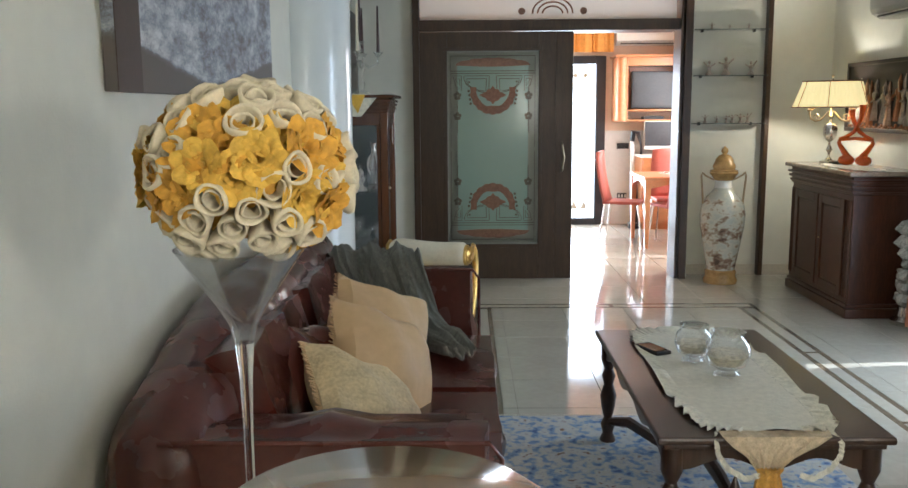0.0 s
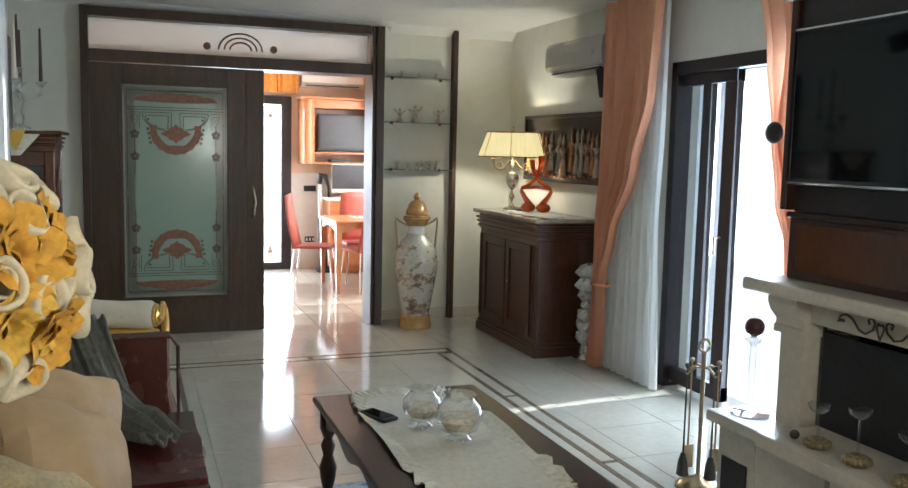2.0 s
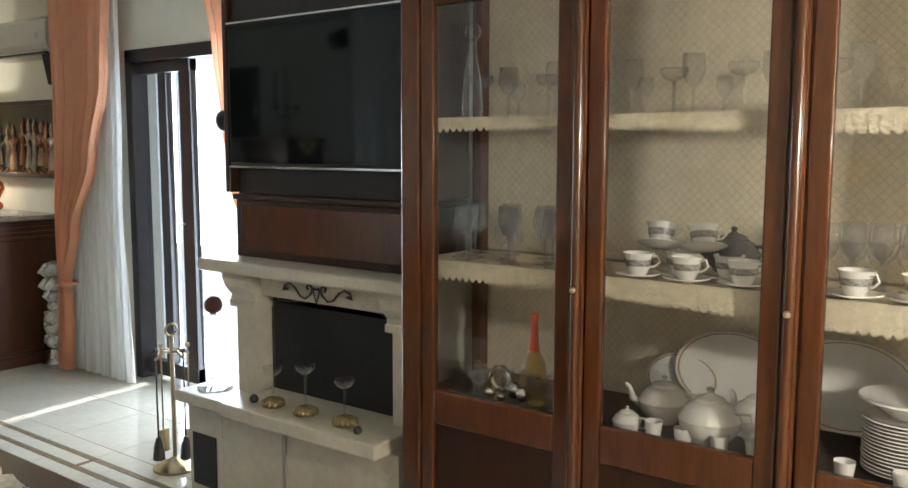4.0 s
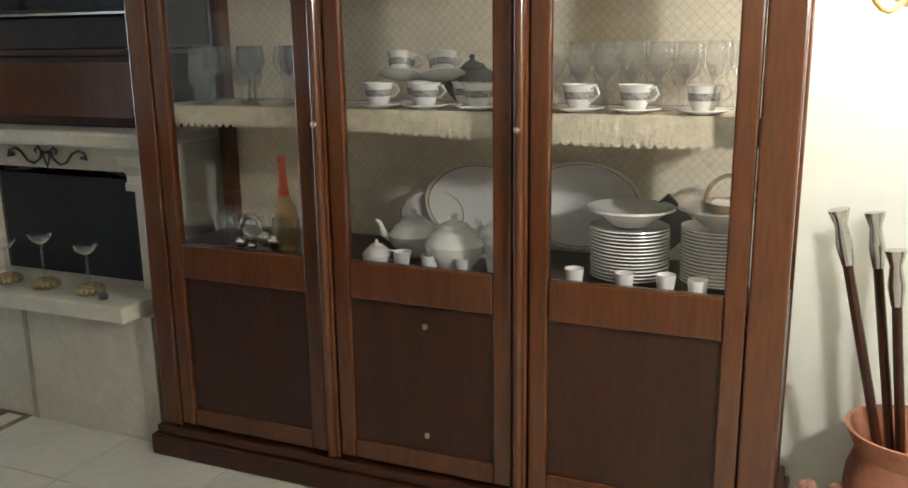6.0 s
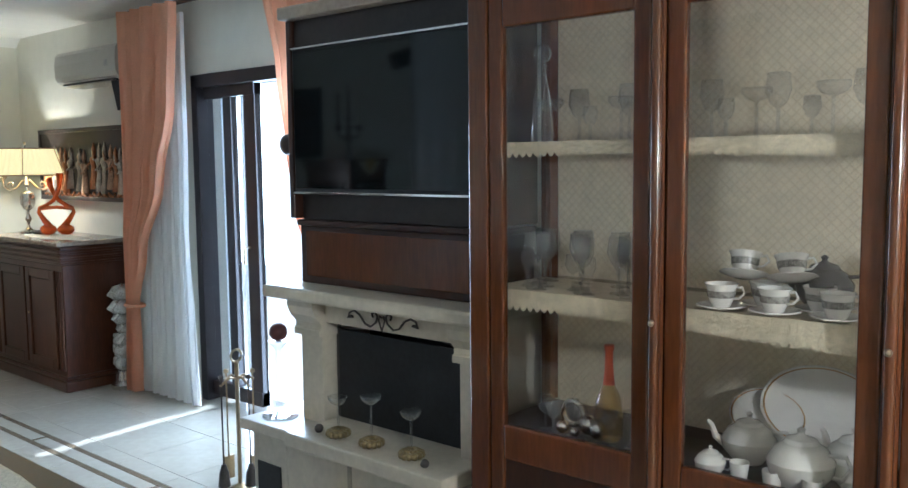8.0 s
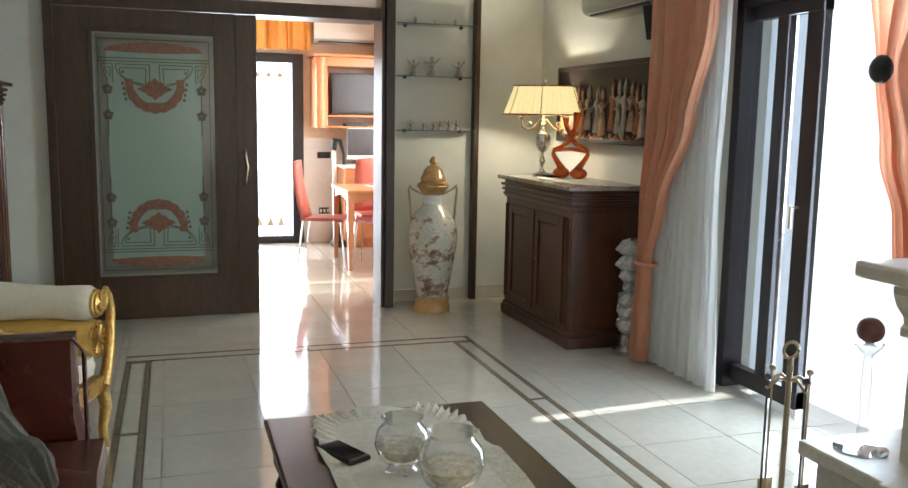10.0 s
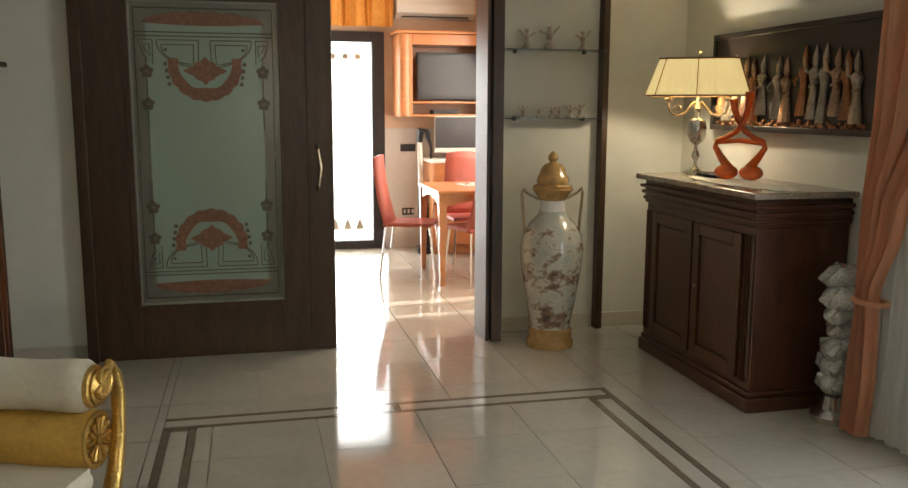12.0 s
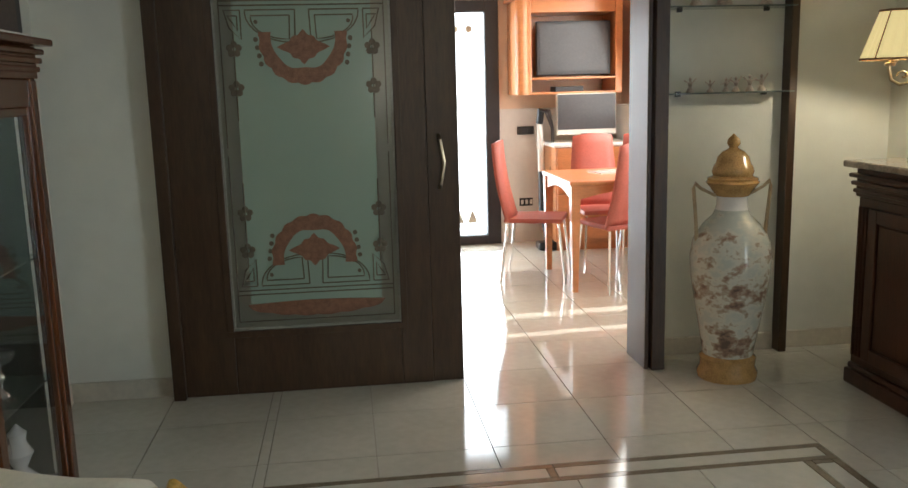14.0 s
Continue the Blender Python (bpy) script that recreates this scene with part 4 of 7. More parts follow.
ROSES = {k: [flower_mesh(k, s) for s in range(3)] for k in ("white", "yellow", "amber")}
NF = 118
for i in range(NF):
    zc = 1 - 2 * (i + 0.5) / NF
    a = i * 2.399963
    if zc < -0.86:
        continue
    nv = Vector((math.sqrt(1 - zc * zc) * math.cos(a), math.sqrt(1 - zc * zc) * math.sin(a), zc))
    field = noise.noise(nv * 2.1 + Vector((3.1, 0.4, 7.7)))
    kind = "white" if field < 0.13 else ("yellow" if random.random() < 0.65 else "amber")
    ob = new("rose", random.choice(ROSES[kind]))
    ob.parent = ballob
    q = nv.to_track_quat("Z", "Y")
    s = random.uniform(0.80, 1.0) * (0.98 if kind == "white" else 1.0)
    ob.matrix_basis = Matrix.LocRotScale(Vector((nv.x, nv.y, nv.z * 0.84)) * random.uniform(0.117, 0.131), q, (s, s, s)) @ Matrix.Rotation(random.uniform(0, 6), 4, "Z")

# ---- cushions and throw on the sofa ----


def pillow(name, loc, rot, w, h, d, material, label, fringe=True):
    c = thing(name, loc, label, "cushion", "cushions on the sofa")
    c.rotation_euler = [radians(a) for a in rot]
    bm = bm_new()
    n = 14
    top, bot = [], []
    for i in range(n + 1):
        ru, rl = [], []
        for j in range(n + 1):
            u, v = 2 * i / n - 1, 2 * j / n - 1
            pinch = 1 - 0.10 * (1 - abs(u * v)) * max(abs(u), abs(v)) ** 3
            th = d * ((1 - u * u) * (1 - v * v)) ** 0.42
            wr = 0.009 * math.sin(7 * u + 3 * v + w * 90) + 0.006 * math.sin(13 * v - 5 * u) * (1 - max(abs(u), abs(v)))
            ru.append(bm.verts.new((u * w / 2 * pinch, v * h / 2 * pinch, th / 2 + wr)))
            rl.append(bm.verts.new((u * w / 2 * pinch, v * h / 2 * pinch, -th / 2 + wr)))
        top.append(ru)
        bot.append(rl)
    for i in range(n):
        for j in range(n):
            bm.faces.new((top[i][j], top[i + 1][j], top[i + 1][j + 1], top[i][j + 1]))
            bm.faces.new((bot[i][j], bot[i][j + 1], bot[i + 1][j + 1], bot[i + 1][j]))
    bmesh.ops.remove_doubles(bm, verts=bm.verts, dist=0.002)
    part("cover", bm, material, c, "", True)
    if fringe:
        bm = bm_new()
        for s in (-1, 1):
            for k in range(44):
                v = -h / 2 + h * (k + 0.5) / 44
                tube(bm, [(s * w / 2 * 0.92, v, 0), (s * (w / 2 + 0.006), v + 0.004 * math.sin(k), 0.004 * math.sin(k * 2))], 0.0025, 4)
        tagged(part("fringe", bm, PILLOW, c, "beige fringe"), kind="stuff")
    return c


pillow("cushion", (-0.20, 3.20, 0.625), (64, 22, 36), 0.42, 0.40, 0.23, PILLOW, "beige satin cushion with a fringe, propped on the sofa")
pillow("cushion", (-0.175, 2.93, 0.585), (58, 27, 42), 0.44, 0.42, 0.24, PILLOW, "beige satin cushion with a fringe, leaning in front")
pillow("cushion", (-0.19, 2.68, 0.535), (36, 30, 42), 0.46, 0.38, 0.19, mat("cream_brocade_cushion", (0.56, 0.45, 0.27), 0.6, vary=0.25, scale=12, bump=0.4, bscale=60), "cream brocade cushion lying against the others")
pillow("cushion", (-0.38, 2.78, 0.60), (62, 12, 60), 0.38, 0.38, 0.16, LEATHER, "oxblood leather cushion behind the others", False)

throw = thing("throw", (-0.30, 3.82, 0.0), "grey woven throw draped over the sofa's back and seat", "blanket")
bm = bm_new()
path = [(0.0, 0.27, 0.70), (0.0, 0.22, 0.80), (0.0, 0.12, 0.835), (0.02, 0.06, 0.80), (0.06, 0.02, 0.70), (0.11, -0.02, 0.58), (0.19, -0.12, 0.512), (0.30, -0.27, 0.502), (0.40, -0.45, 0.500)]
NU = 70
rows = []
pts = []
for a, b in zip(path, path[1:]):
    for k in range(6):
        pts.append(Vector(a).lerp(Vector(b), k / 6))
pts.append(Vector(path[-1]))
for i, p in enumerate(pts):
    f = i / (len(pts) - 1)
    wid = 0.25 * (1 - 0.20 * f) * (1.0 if f < 0.8 else 1 - 3.2 * (f - 0.8))
    row = []
    for k in range(NU):
        u = k / (NU - 1) * 2 - 1
        fold = 0.019 * (1 - 0.4 * f) * math.sin(u * 10 + 2.6 * math.sin(f * 4)) + 0.006 * math.sin(u * 23 + f * 9) + 0.004 * math.sin(u * 41 - f * 5)
        tgt = pts[min(i + 1, len(pts) - 1)] - pts[max(i - 1, 0)]
        nrm = Vector((0, tgt.z, -tgt.y)).normalized()
        if nrm.y > 0:
            nrm = -nrm
        if f < 0.3:
            nrm = Vector((0, -0.4, 0.9))
        row.append(bm.verts.new(p + Vector((u * wid * 0.85, 0.02 * math.sin(u * 3 + f * 5), 0)) + nrm * (0.016 + fold * 1.2)))
    rows.append(row)
for a, b in zip(rows, rows[1:]):
    for k in range(NU - 1):
        bm.faces.new((a[k], a[k + 1], b[k + 1], b[k]))
th = part("cloth", bm, THROW, throw, "", True)
sm = th.modifiers.new("thickness", "SOLIDIFY")
sm.thickness = 0.008

# ---- rug ----
rug = thing("rug", (0.91, 2.98, 0), "blue and beige patterned oriental rug on the tiles", "rug")
RUG = bpy.data.materials.new("blue_oriental_rug")
RUG.use_nodes = True
nt = RUG.node_tree
bs = nt.nodes["Principled BSDF"]
bs.inputs["Roughness"].default_value = 0.95
tc = nt.nodes.new("ShaderNodeTexCoord")
vo = nt.nodes.new("ShaderNodeTexVoronoi")
vo.inputs["Scale"].default_value = 16
no = nt.nodes.new("ShaderNodeTexNoise")
no.inputs["Scale"].default_value, no.inputs["Detail"].default_value = 24, 8
nt.links.new(tc.outputs["Object"], no.inputs[0])
nt.links.new(no.outputs[1], vo.inputs[0])
rp = nt.nodes.new("ShaderNodeValToRGB")
el_ = rp.color_ramp.elements
el_[0].position, el_[0].color = 0.30, (0.08, 0.14, 0.32, 1)
el_[1].position, el_[1].color = 0.62, (0.55, 0.58, 0.60, 1)
e = el_.new(0.42)
e.color = (0.25, 0.36, 0.55, 1)
e = el_.new(0.52)
e.color = (0.56, 0.55, 0.50, 1)
e = el_.new(0.70)
e.color = (0.24, 0.14, 0.09, 1)
nt.links.new(no.outputs[0], rp.inputs[0])
mx = nt.nodes.new("ShaderNodeMix")
mx.data_type, mx.blend_type = "RGBA", "MULTIPLY"
mx.inputs[0].default_value = 0.15
nt.links.new(rp.outputs[0], mx.inputs[6])
nt.links.new(vo.outputs[0], mx.inputs[7])
nt.links.new(mx.outputs[2], bs.inputs["Base Color"])
part("woven_field", box(bm_new(), -0.72, -1.1, 0.0015, 0.72, 1.06, 0.012, 0.004), RUG, rug)
bm = bm_new()
for i in range(150):
    x = -0.71 + 1.42 * i / 149
    tube(bm, [(x, 1.06, 0.006), (x + 0.004 * math.sin(i), 1.10, 0.003)], 0.002, 4)
tagged(part("fringe", bm, LACE, rug, "ivory rug fringe"), kind="stuff")

# ---- runner, bowls and remote on the coffee table ----
runner = thing("table_runner", (1.035, 3.14, 0.50), "ivory lace runner with frilled edges on the coffee table", "table runner")
bm = bm_new()
N = 160
outer, inner = [], []
for i in range(N):
    a = 2 * math.pi * i / N
    ux = math.copysign(abs(math.cos(a)) ** 0.35, math.cos(a))
    uy = math.copysign(abs(math.sin(a)) ** 0.35, math.sin(a))
    fr = 1 + 0.035 * math.sin(i * math.pi / 2.5)
    outer.append(bm.verts.new((0.235 * ux * fr, 0.615 * uy * (1 + 0.012 * math.sin(i * math.pi / 2.5)), 0.012 + 0.010 * math.sin(i * math.pi / 2.0 + 1))))
    inner.append(bm.verts.new((0.18 * ux, 0.55 * uy, 0.004)))
for i in range(N):
    bm.faces.new((outer[i], outer[(i + 1) % N], inner[(i + 1) % N], inner[i]))
part("frill", bm, LACE, runner, "frilled lace edge")
bm = bm_new()
bm.faces.new([bm.verts.new((0.18 * math.copysign(abs(math.cos(a)) ** 0.35, math.cos(a)), 0.55 * math.copysign(abs(math.sin(a)) ** 0.35, math.sin(a)), 0.0035)) for a in [2 * math.pi * i / N for i in range(N)]])
part("cloth", bm, mat("ivory_runner_cloth", (0.68, 0.64, 0.54), 0.8, vary=0.12, scale=40, bump=0.3, bscale=90), runner)
# near end: sheer fan gathered into an ochre tassel, with lace loops either side
bm = bm_new()
rows = []
for f, hw, z, y in ((0, 0.165, 0.009, -0.60), (0.1, 0.16, 0.006, -0.645), (0.35, 0.125, -0.022, -0.652), (0.7, 0.07, -0.055, -0.655), (1.0, 0.042, -0.085, -0.657)):
    rows.append([bm.verts.new(((i / 28 * 2 - 1) * hw - 0.03 * f, y - 0.006 * math.sin(i * 1.5) * (0.3 + f), z)) for i in range(29)])
for a, b in zip(rows, rows[1:]):
    for i in range(28):
        bm.faces.new((a[i], a[i + 1], b[i + 1], b[i]))
part("gathered_end", bm, mat("amber_gauze", (0.60, 0.49, 0.34), 0.8, vary=0.3, scale=40, bump=0.5), runner, "gathered amber gauze end")
bm = bm_new()
rows = []
for hw, z in ((0.042, -0.083), (0.030, -0.098), (0.038, -0.12), (0.045, -0.17), (0.05, -0.24)):
    rows.append([bm.verts.new((-0.03 + hw * math.cos(a), -0.662 + hw * 0.35 * math.sin(a) + 0.004 * math.sin(7 * a), z + 0.004 * math.sin(5 * a))) for a in [2 * math.pi * i / 36 for i in range(36)]])
for a, b in zip(rows, rows[1:]):
    for i in range(36):
        bm.faces.new((a[i], a[(i + 1) % 36], b[(i + 1) % 36], b[i]))
part("tassel", bm, mat("ochre_gold_tassel", (0.55, 0.30, 0.06), 0.55, vary=0.35, scale=40, bump=0.6), runner, "ochre gold tied tassel")
for s in (-1, 1):
    bm = bm_new()
    loop = [(0.17, 0.004, -0.60), (0.182, -0.012, -0.650), (0.178, -0.045, -0.657), (0.15, -0.085, -0.662), (0.10, -0.115, -0.664), (0.05, -0.10, -0.668)]
    seq = []
    for a, b in zip(loop, loop[1:]):
        for k in range(6):
            seq.append(Vector(a).lerp(Vector(b), k / 6))
    up, dn = [], []
    for k, p in enumerate(seq):
        nb = seq[min(k + 1, len(seq) - 1)] - seq[max(k - 1, 0)]
        t2 = Vector((nb.y, -nb.x)).normalized() * 0.0075
        wv = 0.003 * math.sin(k * 2.1)
        up.append(bm.verts.new((s * (p.x + t2.x) - 0.0, p.z + wv, p.y + t2.y + 0.002)))
        dn.append(bm.verts.new((s * (p.x - t2.x * (1 + 0.2 * math.sin(k * 2.6))) - 0.0, p.z - wv - 0.002, p.y - t2.y)))
    for k in range(len(seq) - 1):
        bm.faces.new((up[k], up[k + 1], dn[k + 1], dn[k]))
    part("lace_loop", bm, LACE, runner, "scalloped ivory lace loop")

POT = mat("cream_potpourri", (0.62, 0.55, 0.42), 0.8, vary=0.4, scale=60, bump=0.8)


def fishbowl(x, y, r):
    c = thing("glass_bowl", (x, y, 0.508), "round clear glass bowl with a fluted rim, filled with cream petals", "bowl", "bowls on the coffee table")
    o = [(r * 0.45, 0.0), (r * 0.55, 0.004), (r * 0.35, 0.02), (r * 0.8, r * 0.45), (r, r * 1.0), (r * 0.9, r * 1.45), (r * 0.62, r * 1.78), (r * 0.75, r * 1.95)]
    i = [(r * 0.72, r * 1.95), (r * 0.59, r * 1.78), (r * 0.87, r * 1.43), (r * 0.96, r * 1.0), (r * 0.75, r * 0.47), (0.001, r * 0.34)]
    part("glass", lathe(bm_new(), o, seg=32), GLASSY, c, "", True)
    for k in range(4):
        part("foot", ball(bm_new(), (r * 0.5 * math.cos(k * 1.57), r * 0.5 * math.sin(k * 1.57), 0.001), 0.009, 10), CRYSTAL, c, "small clear glass foot", True)
    part("filling", lathe(bm_new(), [(0.001, r * 0.36), (r * 0.6, r * 0.47), (r * 0.88, r * 0.9), (r * 0.7, r * 1.05), (0.001, r * 1.0)], seg=20), POT, c, "cream petals", True)


fishbowl(1.06, 3.10, 0.082)
fishbowl(0.985, 3.28, 0.072)
rm = thing("telephone", (0.86, 3.42, 0.506), "flat black telephone handset lying on the runner", "telephone", rz=25)
part("shell", box(bm_new(), -0.035, -0.075, 0, 0.035, 0.075, 0.014, 0.004), BEZEL, rm)
part("display", box(bm_new(), -0.03, -0.06, 0.0141, 0.03, 0.06, 0.0155), SCREEN, rm)

# ---- gilded bench with bolster arms ----
bench = thing("gilded_bench", (-0.20, 4.78, -0.03), "gilded bench with cream seat and rolled bolster arms", "bench", rz=-18)


def BP(name, bm, m, label="", smooth=True):
    return part(name, bm, m, bench, label, smooth)


BP("seat", soft_box(bm_new(), -0.26, -0.33, 0.34, 0.24, 0.33, 0.45, 0.04), CREAM, "cream upholstered seat")
BP("seat_rail", box(bm_new(), -0.27, -0.36, 0.27, 0.25, 0.36, 0.345, 0.01), GOLD, "carved gilded seat rail")
BP("greek_key", extrude_poly(bm_new(), [(-0.05, 0.28), (0.0, 0.28), (0.0, 0.335), (-0.05, 0.335)], "x", 0.2505, 0.256), GOLD, "carved key panel", False)
bm = bm_new()
for k in range(13):
    box(bm, 0.2505, -0.33 + 0.021 * k, 0.285, 0.255, -0.318 + 0.021 * k, 0.333, 0.002)
    box(bm, 0.2505, 0.06 + 0.021 * k, 0.285, 0.255, 0.072 + 0.021 * k, 0.333, 0.002)
tagged(BP("fluting", bm, GOLD, "carved fluted rail", False), kind="stuff")
for s in (-1, 1):
    rot = Matrix.Rotation(radians(90), 4, "Y")
    m = Matrix.Translation((0, s * 0.38, 0.645)) @ rot
    bm = lathe(bm_new(), [(0.02, -0.262), (0.058, -0.258), (0.077, -0.235), (0.083, -0.18), (0.073, -0.05), (0.070, 0.05), (0.075, 0.15), (0.075, 0.19), (0.058, 0.215), (0.02, 0.218)], seg=32, m=m)
    BP("bolster", bm, CREAM, "cream rolled bolster")
    bm = lathe(bm_new(), [(0.058, 0.205), (0.062, 0.212), (0.060, 0.222), (0.050, 0.226), (0.052, 0.234), (0.040, 0.242), (0.030, 0.250), (0.001, 0.254)], seg=28, m=m)
    BP("bolster_cap", bm, GOLD, "turned gilded cap")
    m = Matrix.Translation((0, s * 0.375, 0.492)) @ rot
    BP("arm_roll", lathe(bm_new(), [(0.02, -0.255), (0.076, -0.25), (0.086, -0.23), (0.084, 0.0), (0.084, 0.20), (0.078, 0.212), (0.02, 0.213)], seg=32, m=m), GOLDFAB, "gold velvet roll")
    bm = lathe(bm_new(), [(0.080, 0.212), (0.082, 0.220), (0.070, 0.222), (0.064, 0.214), (0.001, 0.214)], seg=28, m=m)
    lathe(bm, [(0.014, 0.214), (0.012, 0.226), (0.001, 0.229)], seg=12, m=m)
    for k in range(12):
        a = k * math.pi / 6
        tube(bm, [(0.221, s * 0.375 + 0.018 * math.cos(a), 0.492 + 0.018 * math.sin(a)), (0.221, s * 0.375 + 0.063 * math.cos(a), 0.492 + 0.063 * math.sin(a))], [0.003, 0.008], 6)
    tagged(BP("rosette", bm, GOLD, "gilded sunburst rosette"), kind="stuff")
    for x in (-0.285, 0.240):
        bm = bm_new()
        sp2 = []
        for k in range(20):
            a = math.pi * 1.15 - k * 0.32
            rr = 0.018 + 0.0017 * k
            sp2.append((x + 0.006, s * (0.375 + rr * math.cos(a)), 0.668 + rr * math.sin(a)))
        sp2 += [(x, s * 0.425, 0.698), (x, s * 0.452, 0.66), (x, s * 0.466, 0.60), (x, s * 0.462, 0.53), (x, s * 0.450, 0.46), (x, s * 0.425, 0.39), (x, s * 0.395, 0.33), (x, s * 0.36, 0.29)]
        tube(bm, sp2, [0.007] * 12 + [0.010] * 8 + [0.015, 0.019, 0.021, 0.021, 0.022, 0.024, 0.027, 0.03], 10)
        BP("scroll_arm", bm, GOLD, "gilded scroll arching over the rolls")
        bm = bm_new()
        tube(bm, [(x, s * 0.34, 0.30), (x, s * 0.38, 0.20), (x, s * 0.34, 0.12), (x, s * 0.36, 0.03)], [0.03, 0.026, 0.02, 0.022], 10)
        BP("leg", bm, GOLD, "curved gilded leg")

# ---- glazed vitrine in the corner ----
vit = thing("vitrine", (-0.59, 5.99, 0), "tall mahogany glazed vitrine with crystal on its shelves", "cabinet")
vx0, vx1, vy0, vy1 = -0.225, 0.205, -0.28, 0.28
for x in (vx0, vx1 - 0.05):
    for y in (vy0, vy1 - 0.05):
        part("post", box(bm_new(), x, y, 0.0, x + 0.05, y + 0.05, 1.44, 0.006), MAHOG, vit)
for z, hh in ((0.05, 0.16), (1.36, 0.08)):
    bm = bm_new()
    box(bm, vx0 + 0.05, vy0 + 0.006, z, vx1 - 0.05, vy0 + 0.036, z + hh, 0.004)
    box(bm, vx0 + 0.05, vy1 - 0.036, z, vx1 - 0.05, vy1 - 0.006, z + hh, 0.004)
    box(bm, vx1 - 0.036, vy0 + 0.05, z, vx1 - 0.006, vy1 - 0.05, z + hh, 0.004)
    part("rail", bm, MAHOG, vit, "mahogany frame rail")
part("cornice", box(bm_new(), vx0, vy0 - 0.004, 1.44, vx1 + 0.004, vy1 + 0.004, 1.532, 0.003), MAHOG, vit)
for k in range(3):
    part("moulding", box(bm_new(), vx0, vy0 - 0.012 - 0.006 * k, 1.458 + 0.025 * k, vx1 + 0.012 + 0.006 * k, vy1 + 0.012 + 0.006 * k, 1.476 + 0.025 * k, 0.006), MAHOG, vit, "reeded cornice moulding")
part("cornice_lip", box(bm_new(), vx0, vy0 - 0.045, 1.533, vx1 + 0.045, vy1 + 0.045, 1.555, 0.007), MAHOG, vit)
for z0, z1 in ((1.335, 1.36), (0.21, 0.235)):
    part("door_rail", box(bm_new(), vx1 - 0.03, vy0 + 0.075, z0, vx1 - 0.010, vy1 - 0.075, z1, 0.004), MAHOG, vit, "slim inner door rail")
for y in (vy0 + 0.051, vy1 - 0.074):
    part("door_stile", box(bm_new(), vx1 - 0.03, y, 0.21, vx1 - 0.010, y + 0.023, 1.36, 0.004), MAHOG, vit, "slim inner door stile")
    part("door_stile", box(bm_new(), vx0 + 0.06 if y < 0 else vx1 - 0.075, vy0 + 0.008, 0.21, vx0 + 0.078 if y < 0 else vx1 - 0.052, vy0 + 0.03, 1.36, 0.004), MAHOG, vit, "slim inner door stile")
part("knob", ball(bm_new(), (vx1 + 0.002, vy0 + 0.062, 0.95), 0.009, 10), BRASS, vit, "small brass knob", True)
part("bottom_board", box(bm_new(), vx0 + 0.05, vy0 + 0.04, 0.21, vx1 - 0.05, vy1 - 0.04, 0.23), MAHOGD, vit)
# Back and side boards are coloured dark for the shade inside the vitrine.
part("back_board", box(bm_new(), vx0 + 0.002, vy0 + 0.05, 0.1, vx0 + 0.012, vy1 - 0.05, 1.4), mat("shaded_interior_mirror", (0.045, 0.06, 0.052), 0.10, vary=0.1, metal=0.3), vit, "mirrored back coloured dark for the shaded interior")
part("side_board", box(bm_new(), vx0 + 0.05, vy1 - 0.048, 0.21, vx1 - 0.06, vy1 - 0.040, 1.36), MATS["shaded_interior_mirror"], vit, "dark mirrored side panel added for the shaded interior")
part("pane", box(bm_new(), vx0 + 0.05, vy0 + 0.018, 0.21, vx1 - 0.05, vy0 + 0.022, 1.36), PANE, vit)
part("pane", box(bm_new(), vx1 - 0.022, vy0 + 0.05, 0.21, vx1 - 0.018, vy1 - 0.05, 1.36), PANE, vit)
GSHELF = mat("glass_shelf", (0.6, 0.75, 0.68), 0.05, vary=0.0, trans=0.9)
for z in (0.55, 0.92):
    part("glass_shelf", box(bm_new(), vx0 + 0.02, vy0 + 0.03, z, vx1 - 0.03, vy1 - 0.03, z + 0.006), GSHELF, vit, "clear glass shelf")


# ---- glassware and china makers ----
def goblet_mesh(r, h, kind="wine"):
    o = [(r * 0.8, 0), (r * 0.8, 0.003), (0.005, 0.008), (0.004, h * 0.45), (r * 0.6, h * 0.52), (r, h * 0.72), (r * 0.85, h)]
    if kind == "flute":
        o = [(r, 0), (r, 0.003), (0.005, 0.008), (0.004, h * 0.35), (r * 0.7, h * 0.5), (r * 0.8, h)]
    if kind == "tumbler":
        o = [(r * 0.8, 0), (r, h)]
    if kind == "coupe":
        o = [(r * 0.8, 0), (r * 0.8, 0.003), (0.005, 0.008), (0.004, h * 0.72), (r * 0.7, h * 0.78), (r, h * 0.9), (r * 0.97, h)]
    bm = lathe(bm_new(), o, seg=20)
    bmesh.ops.recalc_face_normals(bm, faces=bm.faces)
    me = bpy.data.meshes.new(kind)
    bm.to_mesh(me)
    bm.free()
    me.shade_smooth()
    me.materials.append(CUTGLASS)
    return me


GLASS = {"wine": goblet_mesh(0.034, 0.17), "flute": goblet_mesh(0.026, 0.20, "flute"), "tumbler": goblet_mesh(0.032, 0.095, "tumbler"), "small": goblet_mesh(0.024, 0.11), "coupe": goblet_mesh(0.042, 0.14, "coupe")}
GL = {"wine": "clear crystal wine glass", "flute": "tall clear crystal flute", "tumbler": "cut crystal tumbler", "small": "small clear crystal liqueur glass", "coupe": "clear crystal coupe"}


